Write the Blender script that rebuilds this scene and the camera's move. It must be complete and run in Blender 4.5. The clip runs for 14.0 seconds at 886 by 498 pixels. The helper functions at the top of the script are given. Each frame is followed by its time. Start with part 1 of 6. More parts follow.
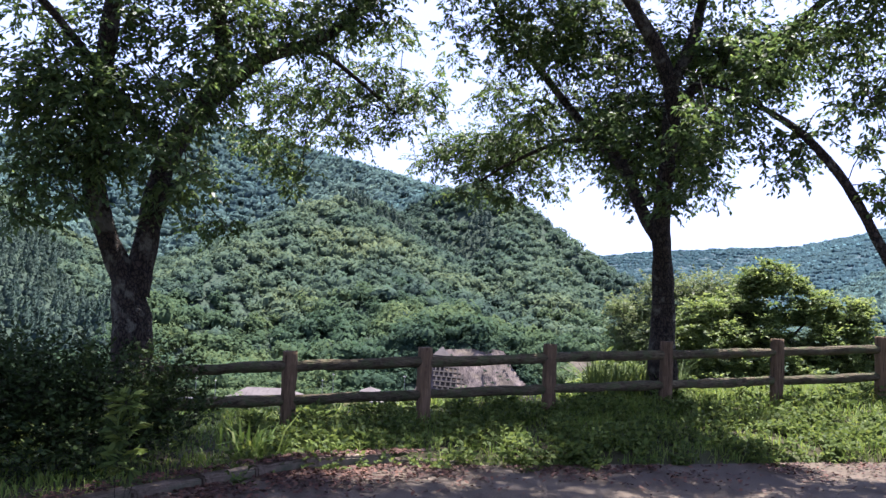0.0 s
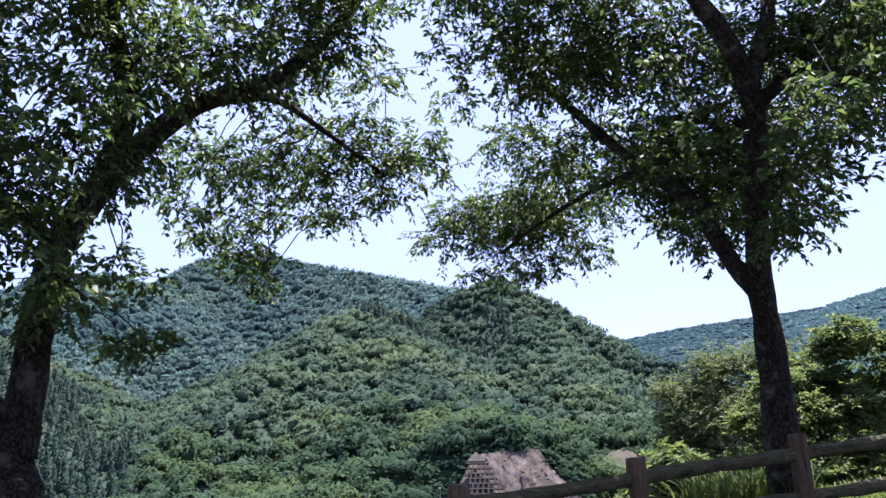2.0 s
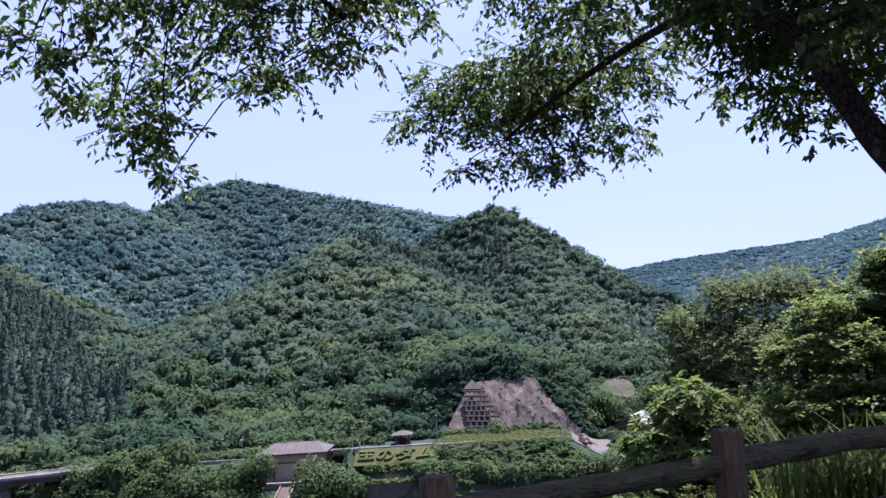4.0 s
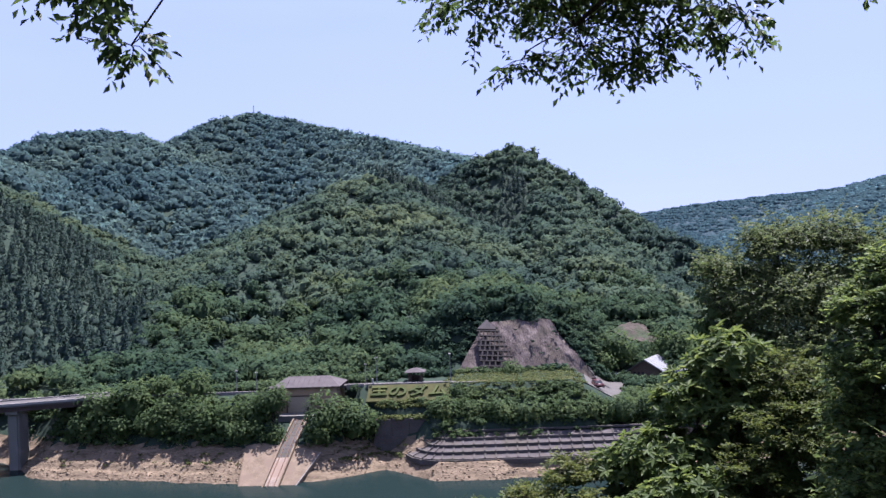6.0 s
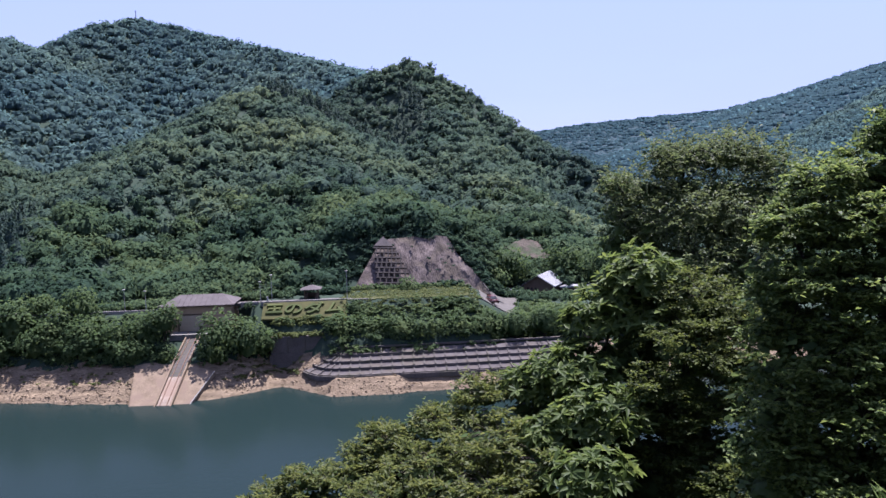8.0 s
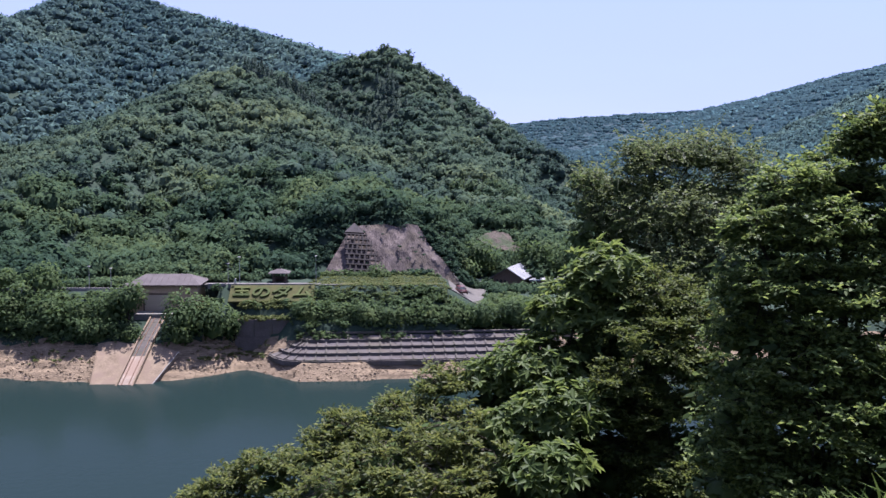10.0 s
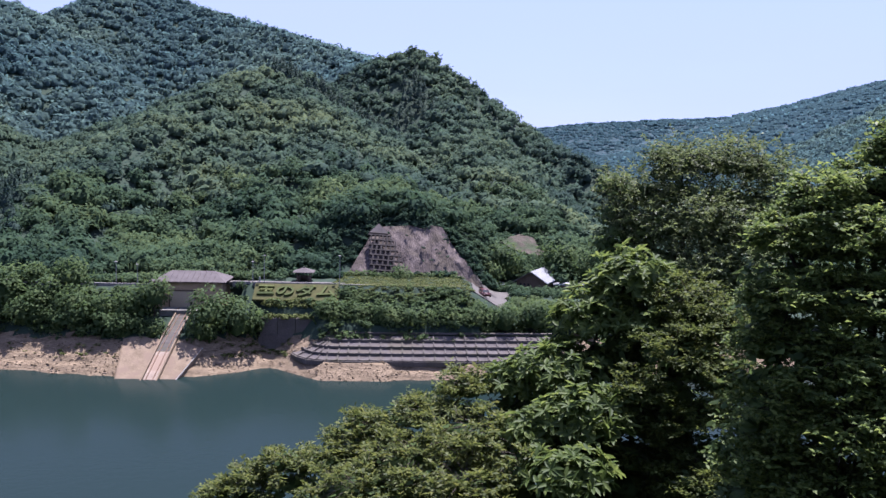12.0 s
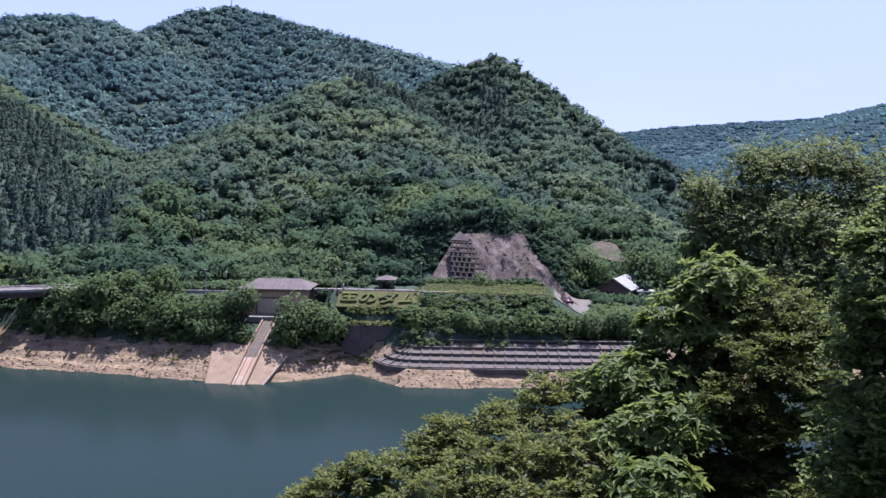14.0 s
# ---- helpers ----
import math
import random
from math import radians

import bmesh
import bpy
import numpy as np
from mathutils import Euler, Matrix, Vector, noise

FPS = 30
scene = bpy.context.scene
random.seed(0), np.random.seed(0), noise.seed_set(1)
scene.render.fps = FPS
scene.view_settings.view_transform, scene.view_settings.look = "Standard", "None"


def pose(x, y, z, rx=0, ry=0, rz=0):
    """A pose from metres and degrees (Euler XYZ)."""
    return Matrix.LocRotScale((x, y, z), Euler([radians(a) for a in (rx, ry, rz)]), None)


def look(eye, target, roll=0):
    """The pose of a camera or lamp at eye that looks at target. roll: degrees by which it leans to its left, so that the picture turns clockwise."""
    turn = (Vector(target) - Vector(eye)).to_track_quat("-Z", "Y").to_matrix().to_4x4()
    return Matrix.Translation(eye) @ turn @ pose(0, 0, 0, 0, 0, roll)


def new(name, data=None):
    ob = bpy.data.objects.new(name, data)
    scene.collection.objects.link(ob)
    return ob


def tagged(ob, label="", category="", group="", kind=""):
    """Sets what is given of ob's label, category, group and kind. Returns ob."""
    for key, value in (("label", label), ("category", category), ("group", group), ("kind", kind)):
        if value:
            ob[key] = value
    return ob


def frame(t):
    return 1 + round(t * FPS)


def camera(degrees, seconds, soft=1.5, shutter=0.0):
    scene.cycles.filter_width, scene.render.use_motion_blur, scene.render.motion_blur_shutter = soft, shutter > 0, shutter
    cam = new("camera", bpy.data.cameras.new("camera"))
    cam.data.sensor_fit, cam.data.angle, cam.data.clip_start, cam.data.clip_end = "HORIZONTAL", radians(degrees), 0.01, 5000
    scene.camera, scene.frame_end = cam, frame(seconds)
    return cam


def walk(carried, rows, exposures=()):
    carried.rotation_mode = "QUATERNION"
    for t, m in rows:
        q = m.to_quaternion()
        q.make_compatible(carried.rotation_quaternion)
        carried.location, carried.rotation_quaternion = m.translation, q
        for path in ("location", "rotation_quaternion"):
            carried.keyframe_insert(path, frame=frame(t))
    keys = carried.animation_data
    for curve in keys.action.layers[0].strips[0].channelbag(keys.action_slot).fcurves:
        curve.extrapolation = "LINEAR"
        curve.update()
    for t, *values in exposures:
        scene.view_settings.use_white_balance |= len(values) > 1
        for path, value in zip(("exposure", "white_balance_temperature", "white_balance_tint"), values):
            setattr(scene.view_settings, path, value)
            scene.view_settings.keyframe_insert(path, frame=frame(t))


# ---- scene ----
cam = camera(54.6, 14.0)
PATH = [
    (0, (1.045, -0.177, 1.605), (0.981, 1.821, 1.693), 2.2),
    (0.3, (1.082, 0.407, 1.57), (1.024, 2.406, 1.563), 2.1),
    (0.5, (1.068, 0.65, 1.56), (0.984, 2.648, 1.565), 0.3),
    (0.6, (1.059, 0.755, 1.567), (0.955, 2.752, 1.593), -1.1),
    (1, (0.993, 1.386, 1.63), (0.822, 3.37, 1.814), -4.0),
    (1.5, (1.015, 2.111, 1.648), (0.882, 4.076, 1.994), -5.2),
    (2, (0.933, 2.673, 1.633), (0.839, 4.644, 1.959), -4.3),
    (2.5, (1.008, 3.586, 1.625), (0.947, 5.562, 1.925), -4.7),
    (3, (0.916, 4.053, 1.623), (0.828, 6.043, 1.806), -4.6),
    (3.2, (0.907, 4.298, 1.633), (0.814, 6.291, 1.779), -4.6),
    (5.3, (0.686, 6.624, 1.598), (0.548, 8.609, 1.797), -2.2),
    (5.5, (0.628, 6.65, 1.557), (0.483, 8.64, 1.698), -2.1),
    (6, (0.564, 7.258, 1.613), (0.417, 9.252, 1.637), -2.4),
    (6.2, (0.508, 7.327, 1.628), (0.366, 9.322, 1.624), -2.6),
    (6.5, (0.407, 7.584, 1.638), (0.278, 9.579, 1.59), -2.8),
    (7, (0.292, 7.719, 1.595), (0.198, 9.714, 1.484), -3.0),
    (7.5, (0.235, 8.141, 1.595), (0.214, 10.135, 1.447), -2.6),
    (8, (0.188, 8.336, 1.572), (0.277, 10.326, 1.394), -1.9),
    (8.5, (0.235, 8.446, 1.571), (0.369, 10.432, 1.38), -1.7),
    (11, (0.281, 8.474, 1.526), (0.434, 10.458, 1.321), 1.5),
    (11.5, (0.27, 8.458, 1.525), (0.414, 10.442, 1.32), 1.5),
    (12, (0.261, 8.463, 1.521), (0.361, 10.451, 1.322), 1.5),
    (12.5, (0.249, 8.43, 1.536), (0.276, 10.42, 1.342), 1.2),
    (13, (0.248, 8.405, 1.545), (0.206, 10.396, 1.356), 0.9),
    (13.5, (0.258, 8.437, 1.539), (0.182, 10.427, 1.352), 0.8),
    (14, (0.255, 8.441, 1.533), (0.166, 10.43, 1.347), 0.7),
]
walk(cam, [(t, look(eye, target, roll)) for t, eye, target, roll in PATH],
     exposures=[(0, 2.45, 6150, 19), (0.5, 2.55, 6120, 19), (1.5, 2.28, 6050, 18), (3.2, 1.95, 5850, 21), (5.3, 1.73, 5750, 24), (8, 1.64, 5750, 25), (14, 1.77, 5750, 25)])

# ---- world, sun ----
SUN_AZ, SUN_EL = radians(25), radians(67)      # azimuth clockwise from +y
world = bpy.data.worlds.new("world")
scene.world = world
world.use_nodes = True
wn = world.node_tree.nodes
sky = wn.new("ShaderNodeTexSky")
sky.sky_type, sky.sun_disc = "NISHITA", False
sky.sun_elevation, sky.sun_rotation = SUN_EL, SUN_AZ
sky.air_density, sky.dust_density, sky.ozone_density = 1.0, 0.6, 1.2
# a thin veil of high cloud over the blue
wl = world.node_tree.links
wc, wm, wr = wn.new("ShaderNodeTexCoord"), wn.new("ShaderNodeMapping"), wn.new("ShaderNodeTexNoise")
wm.inputs["Scale"].default_value = (1.2, 1.2, 5.0)
wr.inputs["Scale"].default_value, wr.inputs["Detail"].default_value, wr.inputs["Roughness"].default_value = 1.6, 6, 0.55
veil, mixed = wn.new("ShaderNodeMapRange"), wn.new("ShaderNodeMix")
veil.inputs["From Min"].default_value, veil.inputs["From Max"].default_value = 0.35, 0.7
veil.inputs["To Min"].default_value, veil.inputs["To Max"].default_value = 0.75, 0.92
mixed.data_type = "RGBA"
mixed.inputs["B"].default_value = (4.2, 5.0, 8.5, 1)
wl.new(wc.outputs["Generated"], wm.inputs["Vector"])
wl.new(wm.outputs[0], wr.inputs["Vector"])
wl.new(wr.outputs["Fac"], veil.inputs["Value"])
wl.new(veil.outputs[0], mixed.inputs["Factor"])
wl.new(sky.outputs[0], mixed.inputs["A"])
wl.new(mixed.outputs["Result"], wn["Background"].inputs["Color"])
wn["Background"].inputs["Strength"].default_value = 0.046
sun_dir = Vector((math.sin(SUN_AZ) * math.cos(SUN_EL), math.cos(SUN_AZ) * math.cos(SUN_EL), math.sin(SUN_EL)))
sun = new("sun", bpy.data.lights.new("sun", "SUN"))
sun.data.energy, sun.data.angle, sun.data.color = 5.0, radians(0.53), (1.0, 0.95, 0.87)
sun.matrix_world = look(sun_dir * 100, (0, 0, 0))


# ---- materials ----
def material(name):
    m = bpy.data.materials.new(name)
    m.use_nodes = True
    return m, m.node_tree.nodes, m.node_tree.links, m.node_tree.nodes["Principled BSDF"]


def ramp_of(nt, stops):
    r = nt.nodes.new("ShaderNodeValToRGB")
    while len(r.color_ramp.elements) < len(stops):
        r.color_ramp.elements.new(0.5)
    for e, (p, c) in zip(r.color_ramp.elements, stops):
        e.position, e.color = p, (*c, 1)
    return r


def surface(name, dark, light, scale=4.0, rough=0.85, bump=0.3, fine=8.0, metal=0.0, stretch=(1, 1, 1), stain=None, bump_dist=0.02, by_object=0.0):
    """Two scales of noise between two colours, with relief; stain adds a third colour in patches; by_object varies each piece."""
    m, n, l, p = material(name)
    tc = n.new("ShaderNodeTexCoord")
    mp = n.new("ShaderNodeMapping")
    mp.inputs["Scale"].default_value = stretch
    l.new(tc.outputs["Object"], mp.inputs["Vector"])
    a, b = n.new("ShaderNodeTexNoise"), n.new("ShaderNodeTexNoise")
    for t, s, d in ((a, scale, 6), (b, scale * fine, 4)):
        t.inputs["Scale"].default_value, t.inputs["Detail"].default_value = s, d
        l.new(mp.outputs[0], t.inputs["Vector"])
    add = n.new("ShaderNodeMath")
    add.operation = "MULTIPLY_ADD"
    add.inputs[1].default_value = 0.45
    l.new(b.outputs["Fac"], add.inputs[0])
    sc = n.new("ShaderNodeMath")
    sc.operation = "MULTIPLY"
    sc.inputs[1].default_value = 0.55
    l.new(a.outputs["Fac"], sc.inputs[0])
    l.new(sc.outputs[0], add.inputs[2])
    r = ramp_of(m.node_tree, [(0.33, dark), (0.67, light)])
    l.new(add.outputs[0], r.inputs["Fac"])
    out = r.outputs["Color"]
    if stain:
        s3 = n.new("ShaderNodeTexNoise")
        s3.inputs["Scale"].default_value, s3.inputs["Detail"].default_value = scale * 0.6, 8
        l.new(tc.outputs["Object"], s3.inputs["Vector"])
        rr = ramp_of(m.node_tree, [(0.48, (0, 0, 0)), (0.62, (1, 1, 1))])
        l.new(s3.outputs["Fac"], rr.inputs["Fac"])
        mx = n.new("ShaderNodeMix")
        mx.data_type = "RGBA"
        l.new(rr.outputs["Color"], mx.inputs["Factor"])
        l.new(out, mx.inputs["A"])
        mx.inputs["B"].default_value = (*stain, 1)
        out = mx.outputs["Result"]
    if by_object:
        oi, hs = n.new("ShaderNodeObjectInfo"), n.new("ShaderNodeHueSaturation")
        mr = n.new("ShaderNodeMapRange")
        mr.inputs["To Min"].default_value, mr.inputs["To Max"].default_value = 1 - by_object, 1 + by_object
        l.new(oi.outputs["Random"], mr.inputs["Value"])
        l.new(mr.outputs[0], hs.inputs["Value"])
        l.new(out, hs.inputs["Color"])
        out = hs.outputs["Color"]
    l.new(out, p.inputs["Base Color"])
    bp = n.new("ShaderNodeBump")
    bp.inputs["Strength"].default_value, bp.inputs["Distance"].default_value = bump, bump_dist
    l.new(add.outputs[0], bp.inputs["Height"])
    l.new(bp.outputs[0], p.inputs["Normal"])
    p.inputs["Roughness"].default_value, p.inputs["Metallic"].default_value = rough, metal
    if rough >= 0.8:      # dull, porous surfaces
        p.inputs["Specular IOR Level"].default_value = 0.12
    return m


def leafy(name, colours, rough=0.5, through_light=0.35, patch=0.0, sprig=1.0, relief=0.55, gloss=0.3):
    """Leaves: colour varies leaf by leaf, and over the wood in patches; light comes through them."""
    m, n, l, p = material(name)
    g = n.new("ShaderNodeNewGeometry")
    k = len(colours)
    r = ramp_of(m.node_tree, [(i / (k - 1), c) for i, c in enumerate(colours)])
    fac = g.outputs["Random Per Island"]
    if patch:
        nz = n.new("ShaderNodeTexNoise")
        nz.inputs["Scale"].default_value, nz.inputs["Detail"].default_value = patch, 5
        tc = n.new("ShaderNodeTexCoord")
        l.new(tc.outputs["Object"], nz.inputs["Vector"])
        st = n.new("ShaderNodeMapRange")
        st.inputs["From Min"].default_value, st.inputs["From Max"].default_value = 0.3, 0.7
        l.new(nz.outputs["Fac"], st.inputs["Value"])
        mi = n.new("ShaderNodeMath")
        mi.operation = "MULTIPLY_ADD"
        mi.inputs[1].default_value = 0.2
        l.new(fac, mi.inputs[0])
        half = n.new("ShaderNodeMath")
        half.operation = "MULTIPLY"
        half.inputs[1].default_value = 0.8
        l.new(st.outputs[0], half.inputs[0])
        l.new(half.outputs[0], mi.inputs[2])
        # sprigs too small to tell apart
        fine, mf, bp = n.new("ShaderNodeTexNoise"), n.new("ShaderNodeMath"), n.new("ShaderNodeBump")
        fine.inputs["Scale"].default_value, fine.inputs["Detail"].default_value, fine.inputs["Roughness"].default_value = sprig, 3, 0.7
        l.new(tc.outputs["Object"], fine.inputs["Vector"])
        mf.operation = "MULTIPLY_ADD"
        mf.inputs[1].default_value = 1.1
        l.new(fine.outputs["Fac"], mf.inputs[0])
        low = n.new("ShaderNodeMath")
        low.operation = "SUBTRACT"
        low.inputs[1].default_value = 0.55
        l.new(mi.outputs[0], low.inputs[0])
        l.new(low.outputs[0], mf.inputs[2])
        bp.inputs["Strength"].default_value, bp.inputs["Distance"].default_value = relief, 0.9 / sprig
        l.new(fine.outputs["Fac"], bp.inputs["Height"])
        l.new(bp.outputs[0], p.inputs["Normal"])
        fac = mf.outputs[0]
    l.new(fac, r.inputs["Fac"])
    l.new(r.outputs["Color"], p.inputs["Base Color"])
    p.inputs["Roughness"].default_value = rough
    p.inputs["Specular IOR Level"].default_value = gloss
    tr = n.new("ShaderNodeBsdfTranslucent")
    hs = n.new("ShaderNodeHueSaturation")
    hs.inputs["Hue"].default_value, hs.inputs["Value"].default_value = 0.487, 1.5
    l.new(r.outputs["Color"], hs.inputs["Color"])
    l.new(hs.outputs["Color"], tr.inputs["Color"])
    mix = n.new("ShaderNodeMixShader")
    mix.inputs[0].default_value = through_light
    l.new(p.outputs[0], mix.inputs[1])
    l.new(tr.outputs[0], mix.inputs[2])
    l.new(mix.outputs[0], n["Material Output"].inputs["Surface"])
    return m


M_CHERRY = leafy("cherry_leaves", [(0.022, 0.043, 0.014), (0.043, 0.076, 0.022), (0.085, 0.124, 0.034)], 0.5, 0.44, gloss=0.2)
M_BUSH = leafy("shrub_leaves", [(0.03, 0.05, 0.014), (0.055, 0.085, 0.02), (0.095, 0.125, 0.03)], 0.65, 0.35, gloss=0.1)
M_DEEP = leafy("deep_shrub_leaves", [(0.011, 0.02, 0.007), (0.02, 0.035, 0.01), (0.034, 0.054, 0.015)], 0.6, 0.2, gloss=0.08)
M_MAGNOLIA = leafy("magnolia_leaves", [(0.034, 0.056, 0.015), (0.061, 0.092, 0.023), (0.105, 0.139, 0.036)], 0.55, 0.45, gloss=0.14)
M_LAUREL = leafy("small_tree_leaves", [(0.029, 0.043, 0.011), (0.051, 0.071, 0.017), (0.089, 0.109, 0.027)], 0.6, 0.45, gloss=0.12)
M_SHRUB = leafy("slope_shrub_leaves", [(0.037, 0.053, 0.014), (0.068, 0.088, 0.022), (0.116, 0.129, 0.036)], 0.55, 0.45, gloss=0.14)
M_OAK = leafy("slope_leaves", [(0.037, 0.061, 0.018), (0.071, 0.106, 0.029), (0.137, 0.177, 0.047)], 0.55, 0.47, gloss=0.14)
M_OLIVE = leafy("olive_leaves", [(0.04, 0.058, 0.023), (0.066, 0.09, 0.033), (0.1, 0.126, 0.047)], 0.55, 0.45, gloss=0.16)
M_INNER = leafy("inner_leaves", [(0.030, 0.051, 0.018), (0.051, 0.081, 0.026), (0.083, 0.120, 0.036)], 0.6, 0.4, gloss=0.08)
# far wood bluer and paler than the near: haze put into leaf colour
M_WOOD_HAZED = leafy("forest_leaves", [(0.027, 0.047, 0.040), (0.039, 0.065, 0.049), (0.058, 0.088, 0.055), (0.092, 0.116, 0.055)], 0.85, 0.38, patch=0.02, gloss=0.05)
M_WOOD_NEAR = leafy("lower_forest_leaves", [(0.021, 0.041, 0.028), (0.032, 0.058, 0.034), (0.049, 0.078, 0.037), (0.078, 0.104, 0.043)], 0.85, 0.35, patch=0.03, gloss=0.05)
# haze over the upper ridge is put into these bluish leaf colours
M_UPPER_HAZED = leafy("hazed_upper_leaves", [(0.041, 0.075, 0.081), (0.049, 0.086, 0.089), (0.062, 0.100, 0.092), (0.077, 0.114, 0.090)], 0.9, 0.5, patch=0.015, sprig=0.4, gloss=0.03)
M_CEDAR = leafy("cedar_needles", [(0.014, 0.030, 0.025), (0.020, 0.037, 0.029), (0.029, 0.047, 0.033)], 0.8, 0.2, patch=0.03, gloss=0.1)
# the distant ridge's haze, coloured into its leaves as a stronger blue
M_DISTANT_HAZED = leafy("hazed_distant_wood", [(0.050, 0.095, 0.112), (0.056, 0.102, 0.118), (0.064, 0.110, 0.120)], 0.9, 0.5, patch=0.01, sprig=0.1, relief=0.1, gloss=0.05)
M_SHORE = leafy("shore_tree_leaves", [(0.032, 0.059, 0.025), (0.051, 0.084, 0.030), (0.084, 0.115, 0.039)], 0.7, 0.45, patch=0.15, gloss=0.12)
M_GRASS = leafy("grass_blades", [(0.055, 0.095, 0.018), (0.09, 0.145, 0.025), (0.15, 0.18, 0.042)], 0.6, 0.36, gloss=0.15)


def bark(name, dark, light, lichen):
    """Rough bark: plates between cracks, fine grain, pale lichen in patches."""
    m, n, l, p = material(name)
    tc, mp = n.new("ShaderNodeTexCoord"), n.new("ShaderNodeMapping")
    mp.inputs["Scale"].default_value = (1, 1, 0.55)
    l.new(tc.outputs["Object"], mp.inputs["Vector"])
    warp = n.new("ShaderNodeTexNoise")
    warp.inputs["Scale"].default_value, warp.inputs["Detail"].default_value = 5, 6
    l.new(mp.outputs[0], warp.inputs["Vector"])
    push = n.new("ShaderNodeVectorMath")
    push.operation = "MULTIPLY_ADD"
    push.inputs[1].default_value = (0.18, 0.18, 0.18)
    l.new(warp.outputs["Color"], push.inputs[0])
    l.new(mp.outputs[0], push.inputs[2])
    plates = n.new("ShaderNodeTexVoronoi")
    plates.feature = "DISTANCE_TO_EDGE"
    plates.inputs["Scale"].default_value = 30
    l.new(push.outputs[0], plates.inputs["Vector"])
    fine = n.new("ShaderNodeTexNoise")
    fine.inputs["Scale"].default_value, fine.inputs["Detail"].default_value, fine.inputs["Roughness"].default_value = 30, 6, 0.7
    l.new(mp.outputs[0], fine.inputs["Vector"])
    crack = n.new("ShaderNodeMapRange")
    crack.inputs["From Max"].default_value = 0.16
    l.new(plates.outputs["Distance"], crack.inputs["Value"])
    h = n.new("ShaderNodeMath")
    h.operation = "MULTIPLY"
    l.new(crack.outputs[0], h.inputs[0])
    l.new(fine.outputs["Fac"], h.inputs[1])
    r = ramp_of(m.node_tree, [(0.08, dark), (0.6, light)])
    l.new(h.outputs[0], r.inputs["Fac"])
    spot = n.new("ShaderNodeTexNoise")
    spot.inputs["Scale"].default_value, spot.inputs["Detail"].default_value, spot.inputs["Roughness"].default_value = 4.5, 8, 0.65
    l.new(tc.outputs["Object"], spot.inputs["Vector"])
    sr = ramp_of(m.node_tree, [(0.54, (0, 0, 0)), (0.63, (0.85, 0.85, 0.85))])
    l.new(spot.outputs["Fac"], sr.inputs["Fac"])
    mx = n.new("ShaderNodeMix")
    mx.data_type = "RGBA"
    l.new(sr.outputs["Color"], mx.inputs["Factor"])
    l.new(r.outputs["Color"], mx.inputs["A"])
    mx.inputs["B"].default_value = (*lichen, 1)
    l.new(mx.outputs["Result"], p.inputs["Base Color"])
    bp = n.new("ShaderNodeBump")
    bp.inputs["Strength"].default_value, bp.inputs["Distance"].default_value = 1.0, 0.03
    l.new(h.outputs[0], bp.inputs["Height"])
    l.new(bp.outputs[0], p.inputs["Normal"])
    p.inputs["Roughness"].default_value = 0.95
    p.inputs["Specular IOR Level"].default_value = 0.2
    return m


M_BARK = bark("cherry_bark", (0.005, 0.004, 0.003), (0.042, 0.032, 0.022), (0.1, 0.098, 0.072))
M_GREYBARK = bark("grey_bark", (0.03, 0.025, 0.02), (0.13, 0.11, 0.085), (0.16, 0.15, 0.12))
M_LOG = surface("log_fence_wood", (0.024, 0.015, 0.009), (0.155, 0.105, 0.062), 16.0, 0.9, 1.0, 4, stretch=(1, 1, 0.08), stain=(0.09, 0.06, 0.034), bump_dist=0.05, by_object=0.15)
M_RAIL = surface("log_rail_wood", (0.018, 0.014, 0.009), (0.095, 0.078, 0.046), 16.0, 0.9, 1.0, 4, stretch=(0.08, 1, 1), stain=(0.05, 0.055, 0.025), bump_dist=0.05, by_object=0.15)
M_ASPHALT = surface("asphalt", (0.03, 0.024, 0.017), (0.112, 0.09, 0.068), 1.6, 0.95, 1.0, 45, stain=(0.055, 0.043, 0.033), bump_dist=0.008)
M_KERB = surface("kerb_concrete", (0.065, 0.05, 0.035), (0.18, 0.142, 0.105), 5.0, 0.9, 0.4, 8, stain=(0.05, 0.055, 0.033), by_object=0.15)
M_LITTER = leafy("fallen_leaves", [(0.018, 0.008, 0.006), (0.042, 0.017, 0.011), (0.1, 0.044, 0.026)], 0.8, 0.1)
M_CONCRETE = surface("concrete", (0.17, 0.16, 0.14), (0.34, 0.32, 0.29), 0.25, 0.9, 0.2, 12, stain=(0.15, 0.145, 0.125))
M_DARKCON = surface("weathered_concrete", (0.1, 0.095, 0.09), (0.22, 0.2, 0.19), 0.3, 0.9, 0.2, 10, stain=(0.12, 0.12, 0.1))
M_FLOOR = surface("forest_floor", (0.016, 0.028, 0.02), (0.028, 0.043, 0.028), 0.4, 0.95, 0.4, 10)
M_VERGE = surface("verge_soil", (0.016, 0.016, 0.008), (0.04, 0.034, 0.018), 1.5, 0.95, 0.5, 12, stain=(0.035, 0.045, 0.016))
# bluish for haze, and darkened to stand for shade between the distant crowns
M_FAR_SLOPE_SHADE = surface("shaded_distant_slope", (0.02, 0.038, 0.046), (0.026, 0.046, 0.054), 0.03, 0.95, 0.6, 5, bump_dist=3.0)
M_BANK = surface("bare_bank", (0.05, 0.037, 0.024), (0.225, 0.17, 0.112), 0.8, 0.95, 1.0, 6, stretch=(0.35, 0.35, 2.2), stain=(0.14, 0.105, 0.07), bump_dist=0.3)
M_SLIP = surface("slipped_soil", (0.035, 0.03, 0.024), (0.085, 0.07, 0.056), 0.4, 0.95, 1.0, 7, stain=(0.035, 0.045, 0.024), bump_dist=0.5)
